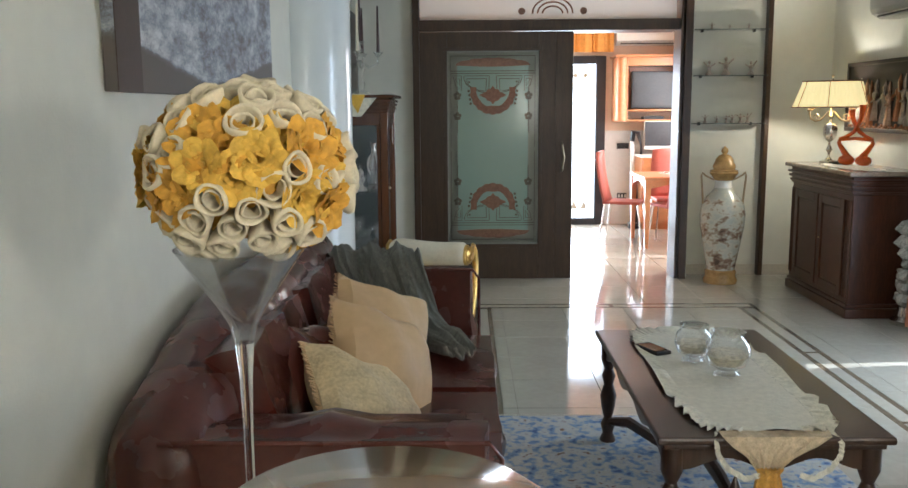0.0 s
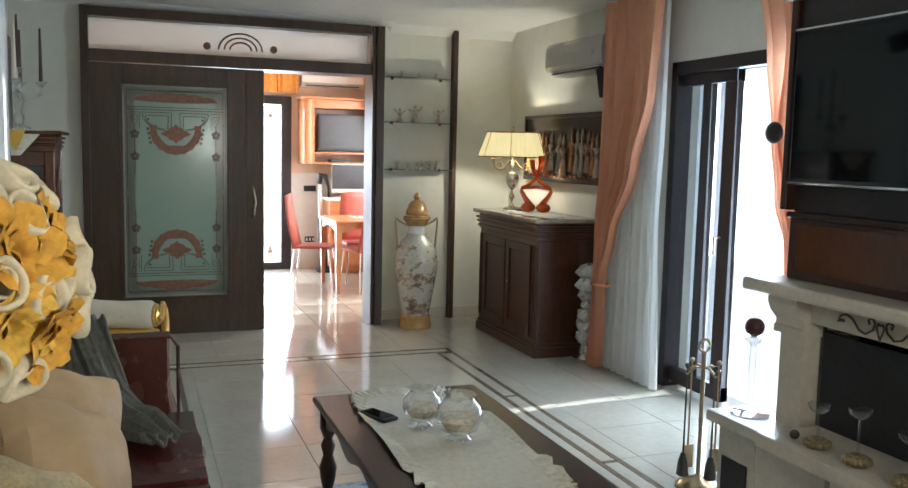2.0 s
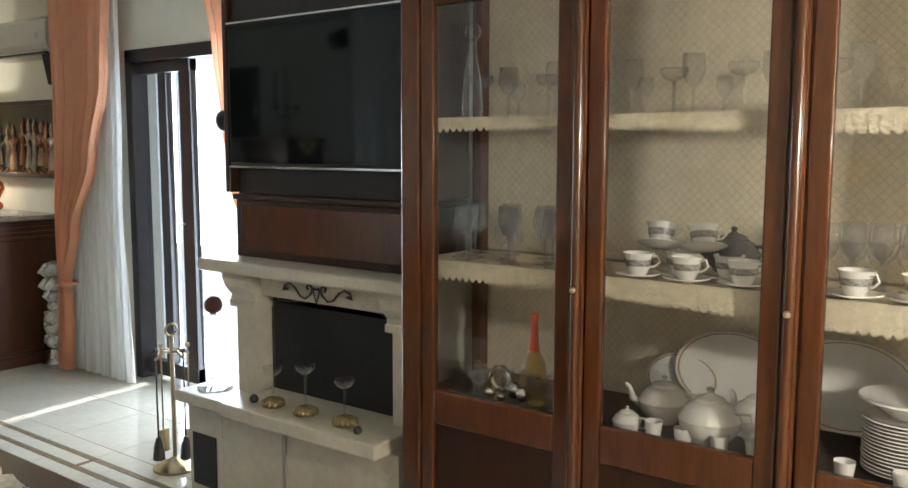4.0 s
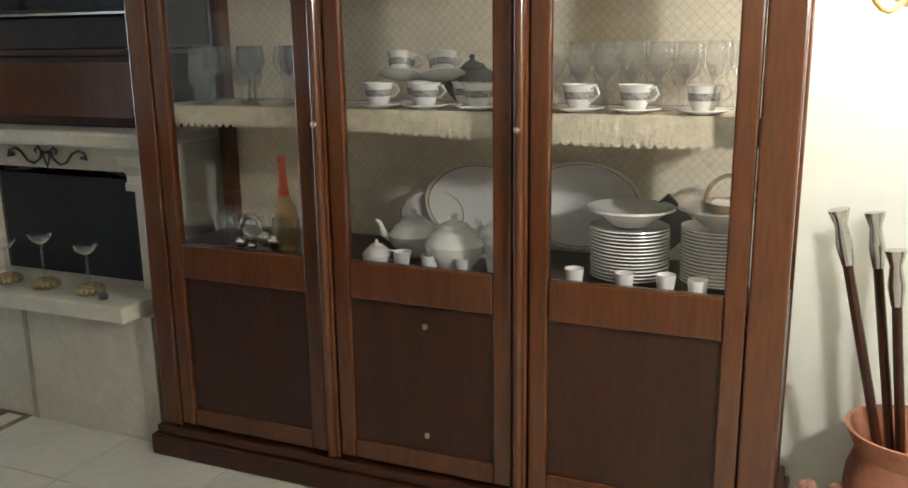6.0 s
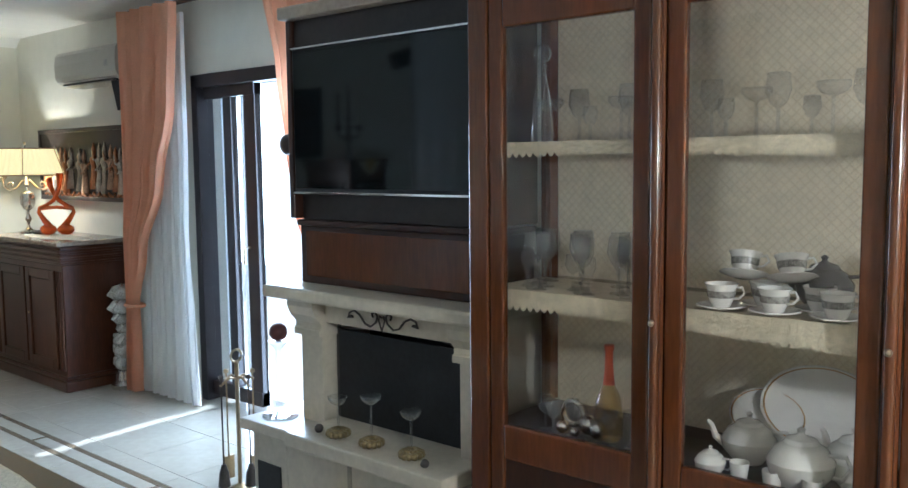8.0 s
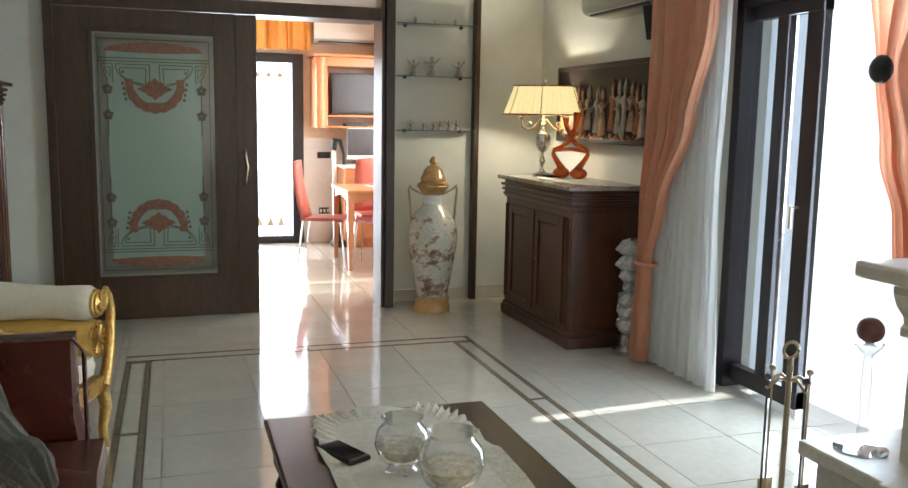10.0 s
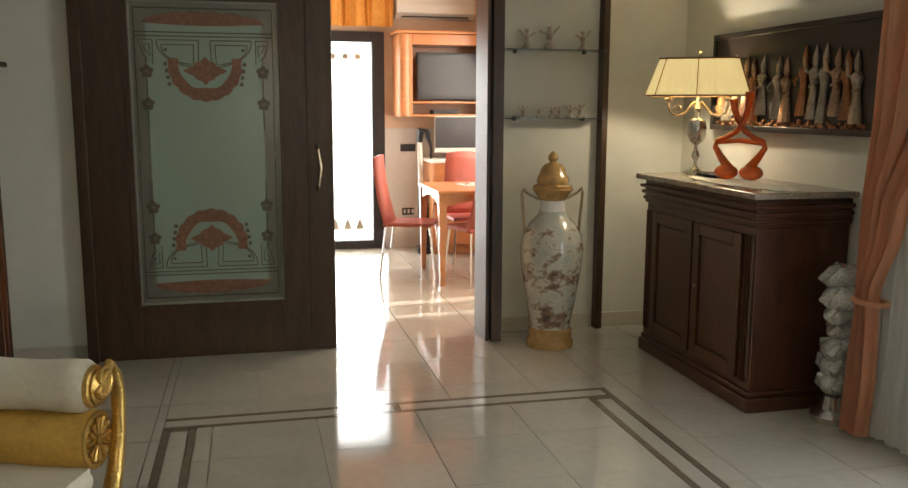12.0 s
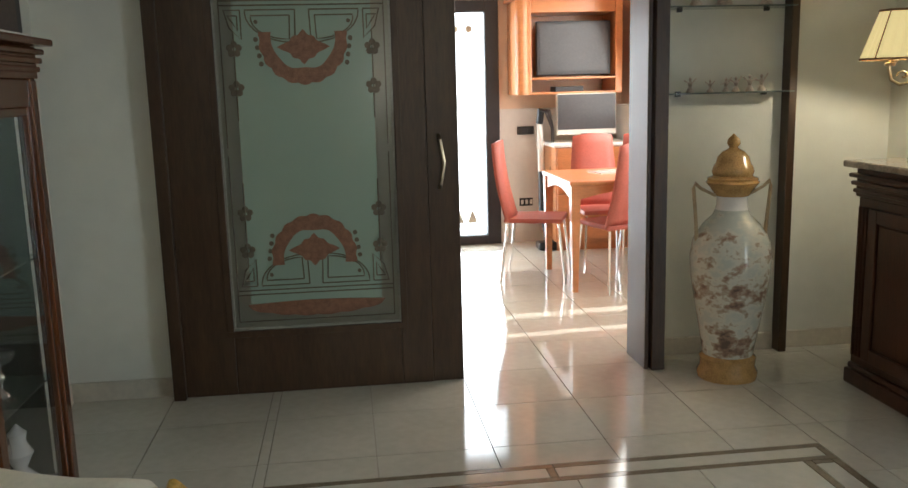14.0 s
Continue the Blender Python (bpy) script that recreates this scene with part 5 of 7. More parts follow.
def glass(kind, x, y, z, where, group):
    ob = new("wine_glass" if kind != "tumbler" else "tumbler", GLASS[kind])
    ob.location = (x, y, z)
    ob.rotation_euler.z = random.uniform(0, 6)
    return tagged(ob, GL[kind] + " " + where, "glass", group)


Z1, Z2, ZB = 1.127, 1.577, 0.681
random.seed(5)
for k in range(9):
    glass("wine", 2.30 + 0.10 * (k % 3), 1.50 + 0.055 * k + random.uniform(-.01, .01), Z1, "on the cabinet's lace-edged shelf", "glasses on the middle shelf")
for k in range(6):
    glass("small", 2.29 + 0.05 * (k % 2), 1.46 + 0.085 * k, Z1, "on the cabinet's lace-edged shelf", "glasses on the middle shelf")
for k in range(8):
    glass("wine", 2.36 + 0.12 * (k % 2), 1.44 + 0.065 * k, Z1, "on the cabinet's lace-edged shelf", "glasses on the middle shelf")
for k in range(22):
    glass(("wine", "wine", "small")[k % 3], 2.38 + 0.07 * (k % 3), 0.27 + 0.023 * k, Z1, "behind the cups on the shelf", "glasses on the middle shelf")
for k in range(23):
    glass(("wine", "coupe", "small")[k % 3], 2.46 + 0.07 * (k % 2), 0.28 + 0.073 * k + random.uniform(-.01, .01), Z2, "on the cabinet's upper shelf", "glasses on the upper shelf")
for lvl in (0.926, 0.556, 0.231):
    for k in range(15):
        glass(("wine", "tumbler", "coupe", "small")[(k * 3 + int(lvl * 10)) % 4], -0.70 + 0.075 * (k % 4) + random.uniform(-.01, .01), 5.78 + 0.105 * (k // 4) + random.uniform(-.015, .015), lvl, "inside the vitrine", "glasses in the vitrine")
dv = thing("decanter", (-0.50, 5.90, 0.926), "tall silvery white ewer standing in the vitrine", "decanter")
part("body", lathe(bm_new(), [(0.045, 0), (0.050, 0.012), (0.018, 0.045), (0.016, 0.07), (0.042, 0.11), (0.052, 0.165), (0.040, 0.215), (0.016, 0.245), (0.014, 0.29), (0.024, 0.315), (0.001, 0.318)], seg=24), SILVER, dv, "", True)
part("handle", tube(bm_new(), [(0, 0.015, 0.29), (0, 0.06, 0.30), (0, 0.085, 0.24), (0, 0.05, 0.17)], 0.006, 8), SILVER, dv, "", True)
for k in range(9):
    lvl = (0.926, 0.556, 0.231)[k % 3]
    h = (0.15, 0.11, 0.19)[k % 3]
    c = thing("figurine", (-0.69 + 0.085 * (k // 3) + 0.02 * (k % 2), 5.83 + 0.14 * (k % 3) + 0.03 * (k // 3), lvl), "small pale glazed figurine among the crystal in the vitrine", "figurine", "figurines in the vitrine")
    part("body", lathe(bm_new(), [(h * 0.30, 0), (h * 0.26, h * 0.08), (h * 0.10, h * 0.25), (h * 0.22, h * 0.5), (h * 0.12, h * 0.7), (h * 0.15, h * 0.84), (0.001, h)], seg=14), (SILVER, PORC, CUTGLASS)[(k + k // 3) % 3], c, "", True)
for k in range(8):
    glass("small", 2.30 + 0.03 * (k % 2), 1.46 + 0.05 * k, ZB, "on the cabinet's bottom board", "small glasses at the bottom")

DECO = mat("dark_floral_transfer", (0.60, 0.57, 0.52), 0.25, scale=110, dark=(0.05, 0.045, 0.04))


def teacup():
    c = thing("teacup", (0, 0, 0), "white porcelain teacup and saucer with a dark floral band", "cup", "tea service")
    part("saucer", lathe(bm_new(), [(0.03, 0), (0.065, 0.012), (0.062, 0.015), (0.03, 0.006), (0.001, 0.006)], seg=22), PORC, c, "", True)
    cup = part("cup", lathe(bm_new(), [(0.022, 0.008), (0.026, 0.015), (0.032, 0.03), (0.038, 0.06), (0.044, 0.07), (0.041, 0.07), (0.034, 0.058), (0.001, 0.02)], seg=22), PORC, c, "", True)
    part("band", lathe(bm_new(), [(0.0345, 0.034), (0.0375, 0.052), (0.0365, 0.052), (0.0335, 0.034)], seg=22), DECO, cup, "dark floral band", True)
    part("handle", tube(bm_new(), [(0, -0.034, 0.06), (0, -0.055, 0.064), (0, -0.062, 0.048), (0, -0.048, 0.034), (0, -0.032, 0.032)], 0.0035, 6), PORC, cup, "", True)
    return c


tc0 = teacup()
tc0.matrix_world = pose(2.285, 1.22, Z1)
for x, y, z in ((2.285, 1.08, Z1), (2.29, 0.93, Z1), (2.285, 0.66, Z1), (2.285, 0.52, Z1), (2.285, 0.36, Z1), (2.38, 1.14, Z1), (2.38, 1.0, Z1)):
    copy_thing(tc0, pose(x, y, z, 0, 0, random.uniform(-25, 25)))
for x, y in ((2.38, 1.20), (2.38, 1.07)):
    copy_thing(tc0, pose(x, y, Z1 + 0.075, 0, 18, random.uniform(-40, 40)))


def pot(name, loc, r, label, category, rz=0, m=PORC, spout=True):
    c = thing(name, loc, label, category, rz=rz)
    part("body", lathe(bm_new(), [(r * 0.55, 0), (r * 0.6, r * 0.08), (r * 0.95, r * 0.5), (r, r * 0.85), (r * 0.75, r * 1.25), (r * 0.5, r * 1.4), (0.001, r * 1.42)], seg=28), m, c, "", True)
    part("lid", lathe(bm_new(), [(r * 0.52, r * 1.41), (r * 0.45, r * 1.52), (r * 0.15, r * 1.62), (r * 0.08, r * 1.7), (r * 0.14, r * 1.8), (0.001, r * 1.88)], seg=20), m, c, "", True)
    part("handle", tube(bm_new(), [(0, -r * 0.8, r * 1.15), (0, -r * 1.3, r * 1.2), (0, -r * 1.45, r * 0.85), (0, -r * 1.2, r * 0.5), (0, -r * 0.9, r * 0.5)], r * 0.07, 8), m, c, "", True)
    if spout:
        part("spout", tube(bm_new(), [(0, r * 0.8, r * 0.6), (0, r * 1.2, r * 0.85), (0, r * 1.35, r * 1.3), (0, r * 1.5, r * 1.4)], [r * 0.2, r * 0.14, r * 0.09, r * 0.08], 8), m, c, "", True)
    return c


pot("coffee_pot", (2.47, 1.02, Z1), 0.075, "dark glazed teapot behind the cups", "teapot", m=mat("dark_glaze", (0.08, 0.075, 0.07), 0.2, vary=0.2))
pot("tureen", (2.33, 1.02, ZB), 0.085, "white porcelain soup tureen with a lid", "tureen", spout=False)
pot("teapot", (2.44, 1.20, ZB), 0.075, "white porcelain teapot with blue decoration", "teapot", 20)
pot("sugar_bowl", (2.28, 1.24, ZB), 0.042, "small white lidded sugar bowl", "bowl", spout=False)
pot("teapot", (2.44, 0.92, ZB), 0.08, "white porcelain teapot beside the tureen", "teapot", -30)
me_cup = lathe(bm_new(), [(0.02, 0), (0.026, 0.05), (0.024, 0.05), (0.018, 0.005), (0.001, 0.005)], seg=18)
cup_ob = None
for k, (x, y) in enumerate(((2.28, 1.16), (2.27, 1.07), (2.27, 0.97), (2.28, 0.88), (2.27, 0.66), (2.27, 0.53), (2.29, 0.43), (2.27, 0.35))):
    if cup_ob is None:
        cup_ob = part("small_cup", me_cup, PORC, None, "", True)
        ob = cup_ob
    else:
        ob = new("small_cup", cup_ob.data)
    ob.location = (x, y, ZB)
    tagged(ob, "small white porcelain coffee cup at the shelf's front", "cup", "small cups")


def plate_stack(x, y, n, r, label, top=True):
    c = thing("plate_stack", (x, y, ZB), label, "plates")
    b = bm_new()
    bot = part("plate", lathe(b, [(r * 0.6, 0), (r, 0.010), (r * 0.99, 0.013), (r * 0.6, 0.004), (0.001, 0.004)], seg=36), PORC, c, "", True)
    for k in range(1, n):
        ob = new("plate", bot.data)
        ob.parent = c
        ob.location = (random.uniform(-.002, .002), random.uniform(-.002, .002), k * 0.0092)
    if top:
        part("bowl", lathe(bm_new(), [(r * 0.45, 0), (r * 0.9, 0.035), (r * 1.12, 0.045), (r * 1.1, 0.05), (r * 0.85, 0.04), (0.001, 0.012)], seg=36), PORC, c, "white soup bowl on top", True, (0, 0, n * 0.0092 + 0.004))


plate_stack(2.42, 0.55, 15, 0.105, "stack of white porcelain plates with a bowl on top")
plate_stack(2.44, 0.32, 16, 0.10, "second stack of white porcelain plates")
for y, r, tilt, z in ((1.05, 0.15, 12, ZB), (0.73, 0.16, 12, ZB), (1.20, 0.10, 14, ZB)):
    ob = part("platter", lathe(bm_new(), [(r * 0.65, 0), (r, 0.014), (r * 0.98, 0.018), (r * 0.65, 0.006), (0.001, 0.006)], seg=36), PORC, None, "", True)
    ob.matrix_world = Matrix.Translation((2.585, y, z + r * 0.95)) @ Matrix.Rotation(radians(-90 + tilt), 4, "Y") @ Matrix.Diagonal((0.8, 1.15, 1, 1))
    pr_ = part("rim_line", tube(bm_new(), [(r * 0.93 * math.cos(2 * math.pi * k / 36), r * 0.93 * math.sin(2 * math.pi * k / 36), 0.0165) for k in range(37)], 0.0022, 5), GOLDPORC, ob, "thin dark rim line")
    tagged(ob, "large oval white platter leaning against the cabinet back", "plate", "standing platters")
kn = thing("napkin_holder", (2.52, 0.47, ZB + 0.13), "dark square wooden holder standing on its corner", "napkin holder")
part("board", box(bm_new(), -0.01, -0.06, -0.06, 0.01, 0.06, 0.06, 0.003), BLACK, kn)
kn.rotation_euler = (radians(45), 0, 0)
bk = thing("basket", (2.50, 0.30, ZB + 0.155), "small wicker basket with a twisted handle", "basket")
part("bowl", lathe(bm_new(), [(0.05, 0), (0.075, 0.05), (0.07, 0.05), (0.045, 0.006), (0.001, 0.005)], seg=20), mat("wicker", (0.28, 0.19, 0.10), 0.8, vary=0.4, scale=60, bump=0.8), bk, "", True)
part("handle", tube(bm_new(), [(0, 0.07 * math.cos(a), 0.05 + 0.07 * math.sin(a)) for a in [math.pi * k / 12 for k in range(13)]], 0.006, 8), MATS["wicker"], bk, "", True)

bo = thing("bottle", (2.36, 1.60, ZB), "clear golden bottle with a coral-red neck", "bottle")
part("body", lathe(bm_new(), [(0.036, 0), (0.042, 0.01), (0.044, 0.07), (0.036, 0.13), (0.018, 0.17), (0.001, 0.172)], seg=24), thin_glass("honey_glass", color=(0.93, 0.80, 0.50), milk=0.12, milk_color=(0.8, 0.6, 0.3), rough=0.04, power=1.6), bo, "", True)
part("neck", lathe(bm_new(), [(0.018, 0.17), (0.013, 0.22), (0.012, 0.27), (0.015, 0.275), (0.015, 0.29), (0.001, 0.291)], seg=20), mat("coral_foil", (0.62, 0.12, 0.05), 0.3, vary=0.1, metal=0.3), bo, "coral-red foil neck", True)
sv = thing("silver_ornament", (2.35, 1.72, ZB), "small polished silver ring and ball ornament", "ornament")
bm = tube(bm_new(), [(0, 0.036 * math.cos(a), 0.062 + 0.036 * math.sin(a)) for a in [2 * math.pi * k / 20 for k in range(21)]], 0.009, 8)
ball(bm, (0, -0.055, 0.035), 0.030, 14)
ball(bm, (-0.03, 0.02, 0.022), 0.021, 12)
ball(bm, (-0.02, -0.10, 0.03), 0.024, 12, 1, 1, 1.2)
ball(bm, (-0.04, -0.03, 0.016), 0.014, 10)
part("figure", bm, SILVER, sv, "", True)
dm = thing("decanter", (2.30, 1.80, Z2), "tall clear crystal decanter with a stopper", "decanter")
part("body", lathe(bm_new(), [(0.03, 0), (0.035, 0.02), (0.028, 0.12), (0.012, 0.2), (0.014, 0.23), (0.001, 0.232)], seg=16), GLASSY, dm, "", True)
part("stopper", ball(bm_new(), (0, 0, 0.262), 0.028, 14), GLASSY, dm, "", True)

# ---- on the hearth and mantel side ----
for k, (y, h) in enumerate(((2.70, 0.155), (2.52, 0.19), (2.32, 0.17))):
    c = thing("candle_holder", (2.25, y, 0.495), "clear glass goblet candle holder on a ring of gilt shells", "candle holder", "candle holders on the hearth")
    part("goblet", lathe(bm_new(), [(0.02, 0.02), (0.005, 0.03), (0.004, h - 0.036), (0.020, h - 0.030), (0.034, h - 0.018), (0.038, h - 0.004), (0.038, h)], seg=18), GLASSY, c, "", True)
    bm = bm_new()
    for i in range(12):
        a = 2 * math.pi * i / 12
        ball(bm, (0.036 * math.cos(a), 0.036 * math.sin(a), 0.014), 0.014, 8, 1, 1)
        ball(bm, (0.022 * math.cos(a + .3), 0.022 * math.sin(a + .3), 0.024), 0.011, 8)
    tagged(part("shell_ring", bm, mat("tarnished_gilt", (0.26, 0.20, 0.10), 0.35, metal=0.7, vary=0.4, scale=40) if k == 0 else MATS["tarnished_gilt"], c, "ring of gilt shells", True), kind="stuff")
sm_ = thing("small_stone", (2.21, 2.22, 0.495), "small dark pebble on the hearth's corner", "stone")
part("pebble", ball(bm_new(), (0, 0, 0.012), 0.016, 10), IRON, sm_, "", True)
sm_ = thing("small_stone", (2.24, 2.80, 0.495), "small dark pebble beside the candle holders", "stone")
part("pebble", ball(bm_new(), (0, 0, 0.014), 0.018, 10), IRON, sm_, "", True)

cs = thing("candlestick", (2.32, 3.14, 0.475), "tall clear glass candlestick with a dark ball candle", "candlestick")
part("base", lathe(bm_new(), [(0.075, 0), (0.075, 0.008), (0.02, 0.018), (0.001, 0.02)], seg=28), GLASSY, cs, "", True)
part("stem", lathe(bm_new(), [(0.014, 0.018), (0.016, 0.05), (0.011, 0.1), (0.016, 0.2), (0.012, 0.28), (0.04, 0.31), (0.04, 0.318), (0.001, 0.318)], seg=20), GLASSY, cs, "", True)
part("ball_candle", ball(bm_new(), (0, 0, 0.355), 0.038, 20), mat("dark_red_wax", (0.08, 0.02, 0.02), 0.4, vary=0.2), cs, "dark red ball candle", True)

ft = thing("fire_tool_stand", (2.41, 3.57, 0), "brass stand with hanging fireplace tools", "fire tools")
part("base", lathe(bm_new(), [(0.10, 0), (0.10, 0.012), (0.07, 0.03), (0.03, 0.045), (0.012, 0.06)], seg=28), BRASS, ft, "", True)
part("pole", tube(bm_new(), [(0, 0, 0.05), (0, 0, 0.63)], 0.010, 10), BRASS, ft, "", True)
part("ring_handle", tube(bm_new(), [(0.03 * math.cos(a), 0, 0.655 + 0.028 * math.sin(a)) for a in [k * 0.5 for k in range(13)]], 0.006, 6), BRASS, ft, "", True)
part("cross_arm", tube(bm_new(), [(-0.09, 0, 0.53), (-0.04, 0, 0.56), (0, 0, 0.55), (0.04, 0, 0.56), (0.09, 0, 0.53)], 0.006, 8), BRASS, ft, "", True)
part("cross_arm", tube(bm_new(), [(0, -0.09, 0.53), (0, -0.04, 0.56), (0, 0, 0.55), (0, 0.04, 0.56), (0, 0.09, 0.53)], 0.006, 8), BRASS, ft, "", True)
for i, (x, y) in enumerate(((-0.085, 0), (0.085, 0), (0, -0.085), (0, 0.085))):
    bm = tube(bm_new(), [(x, y, 0.56), (x, y, 0.16)], 0.004, 8)
    ball(bm, (x, y, 0.57), 0.012, 8)
    if i in (0, 2):
        lathe(bm, [(0.010, 0.17), (0.022, 0.13), (0.028, 0.07), (0.022, 0.065), (0.001, 0.065)], (x, y, 0), 14)
    else:
        box(bm, x - 0.03, y - 0.004, 0.06, x + 0.03, y + 0.004, 0.17, 0.003)
    part("tool", bm, IRON if i in (0, 2) else BRASS, ft, "", True)

# ---- curtains ----


def curtain(name, loc, stations, depth, folds, material, label, group=""):
    """stations: (height, y_low, y_high, x); the cloth is folded between."""
    c = thing(name, loc, label, "curtain", group)
    bm = bm_new()
    rows = []
    n = folds * 8
    fine = []
    for a, b in zip(stations, stations[1:]):
        for k in range(6):
            f = k / 6
            g = f * f * (3 - 2 * f)
            fine.append([a[0] + (b[0] - a[0]) * f] + [a[q] + (b[q] - a[q]) * g for q in (1, 2, 3)])
    fine.append(list(stations[-1]))
    for z, y0, y1, x in fine:
        row = []
        w = abs(y1 - y0)
        amp = min(depth, 0.5 * w)
        for k in range(n + 1):
            u = k / n
            ph = u * folds * 2 * math.pi
            row.append(bm.verts.new((x + amp * (0.6 * math.sin(ph) + 0.25 * math.sin(2.3 * ph + z * 1.5)), y0 + (y1 - y0) * u + 0.3 * w / folds * math.sin(ph * 0.5 + z), z)))
        rows.append(row)
    for a, b in zip(rows, rows[1:]):
        for k in range(n):
            bm.faces.new((a[k], a[k + 1], b[k + 1], b[k]))
    part("cloth", bm, material, c, "", True)
    return c


cu = curtain("curtain", (0, 0, 0), [(2.50, 5.02, 5.66, 3.05), (1.9, 5.06, 5.66, 3.05), (1.4, 5.22, 5.66, 3.05), (0.95, 5.45, 5.67, 3.04), (0.6, 5.57, 5.67, 3.04), (0.3, 5.56, 5.69, 3.04), (0.02, 5.58, 5.70, 3.04)], 0.045, 9, CURTAIN, "apricot curtain drawn aside and tied back by the balcony door", "apricot curtains")
part("tieback", tube(bm_new(), [(3.045 + 0.05 * math.cos(a), 5.605 + 0.085 * math.sin(a), 0.60) for a in [k * 0.5 for k in range(14)]], 0.012, 6), CURTAIN, cu, "apricot cord tieback", True)
curtain("sheer_curtain", (0, 0, 0), [(2.45, 5.06, 5.60, 3.135), (1.7, 5.045, 5.60, 3.13), (1.1, 5.045, 5.62, 3.12), (0.5, 5.00, 5.64, 3.11), (0.015, 4.96, 5.66, 3.10)], 0.022, 15, SHEER, "white sheer curtain hanging inside the apricot one")
cu = curtain("curtain", (0, 0, 0), [(2.50, 3.72, 4.20, 3.08), (2.0, 3.74, 4.08, 3.08), (1.63, 3.84, 3.98, 3.06), (1.3, 3.74, 3.92, 3.05), (1.05, 3.68, 3.82, 3.05), (0.3, 3.45, 3.66, 3.10), (0.02, 3.40, 3.62, 3.10)], 0.04, 5, CURTAIN, "apricot curtain tied back beside the fireplace", "apricot curtains")
part("tieback", ball(bm_new(), (3.00, 3.90, 1.62), 0.055, 14, 0.6, 1, 1), BLACK, cu, "dark round tieback knob", True)
rod = thing("curtain_rod", (3.10, 4.6, 2.50), "dark wooden curtain rod under the ceiling", "curtain rod")
part("rod", tube(bm_new(), [(0, -1.1, 0), (0, 1.15, 0)], 0.015, 10), DOORWOOD, rod, "", True)
for y in (-1.0, 1.05):
    part("bracket", tube(bm_new(), [(0, y, 0), (0.15, y, 0)], 0.008, 6), DOORWOOD, rod)

# ---- on the right-hand wall ----
ac = thing("air_conditioner", (3.25, 6.14, 2.08), "white wall-mounted air conditioner", "air conditioner")
bm = extrude_poly(bm_new(), [(-0.001, 0.0), (-0.13, 0.0), (-0.195, 0.035), (-0.210, 0.065), (-0.212, 0.15), (-0.205, 0.215), (-0.185, 0.24), (-0.001, 0.24)], "y", -0.43, 0.43)
part("housing", bm, ACGREY, ac)
part("outlet", box(bm_new(), -0.185, -0.36, 0.008, -0.135, 0.36, 0.020), BEZEL, ac, "dark air outlet")
for k in range(2):
    part("louvre", box(bm_new(), -0.20 + 0.02 * k, -0.36, 0.022 - 0.012 * k, -0.185 + 0.02 * k, 0.36, 0.026 - 0.012 * k), ACMAT, ac)
part("display", box(bm_new(), -0.216, -0.33, 0.10, -0.2125, -0.29, 0.14), mat("grey_label", (0.35, 0.35, 0.34), 0.5), ac, "small grey display")
sp = thing("speaker", (3.17, 5.80, 1.90), "small black loudspeaker on the wall", "loudspeaker")
part("body", box(bm_new(), -0.055, -0.05, 0, 0.055, 0.05, 0.20, 0.006), BEZEL, sp)
part("wall_bracket", tube(bm_new(), [(0.03, 0, 0.1), (0.10, 0, 0.1)], 0.01, 8), BEZEL, sp)
sp.rotation_euler = (0, radians(-14), radians(20))
so = thing("wall_thermostat", (3.25, 5.83, 0.97), "small dark blue-grey control box on the wall beside the sideboard", "thermostat")
part("plate", box(bm_new(), -0.028, -0.055, 0, 0, 0.055, 0.085, 0.006), BEZEL, so)
part("display", box(bm_new(), -0.0295, -0.038, 0.03, -0.0285, 0.038, 0.07), mat("slate_display", (0.05, 0.07, 0.10), 0.15), so, "slate blue display")

rel = thing("relief_panel", (3.235, 6.48, 1.265), "dark carved panel with a row of pale robed figures in relief", "wall art")
part("board", box(bm_new(), -0.035, -0.75, 0, 0.014, 0.75, 0.535, 0.006), BLACK, rel)
bm = bm_new()
for s0, s1, z0, z1 in ((-0.75, 0.75, 0, 0.03), (-0.75, 0.75, 0.505, 0.535), (-0.75, -0.72, 0.03, 0.505), (0.72, 0.75, 0.03, 0.505)):
    box(bm, -0.05, s0, z0, -0.0355, s1, z1, 0.003)
part("frame", bm, BLACK, rel)
FIG = mat("copper_and_pewter_relief", (0.38, 0.23, 0.14), 0.35, metal=0.5, vary=0.45, scale=14)
FIG2 = mat("pewter_relief", (0.34, 0.29, 0.23), 0.3, metal=0.65, vary=0.4, scale=16)
FIG3 = mat("dark_copper_relief", (0.30, 0.13, 0.06), 0.3, metal=0.7, vary=0.4, scale=16)
random.seed(8)
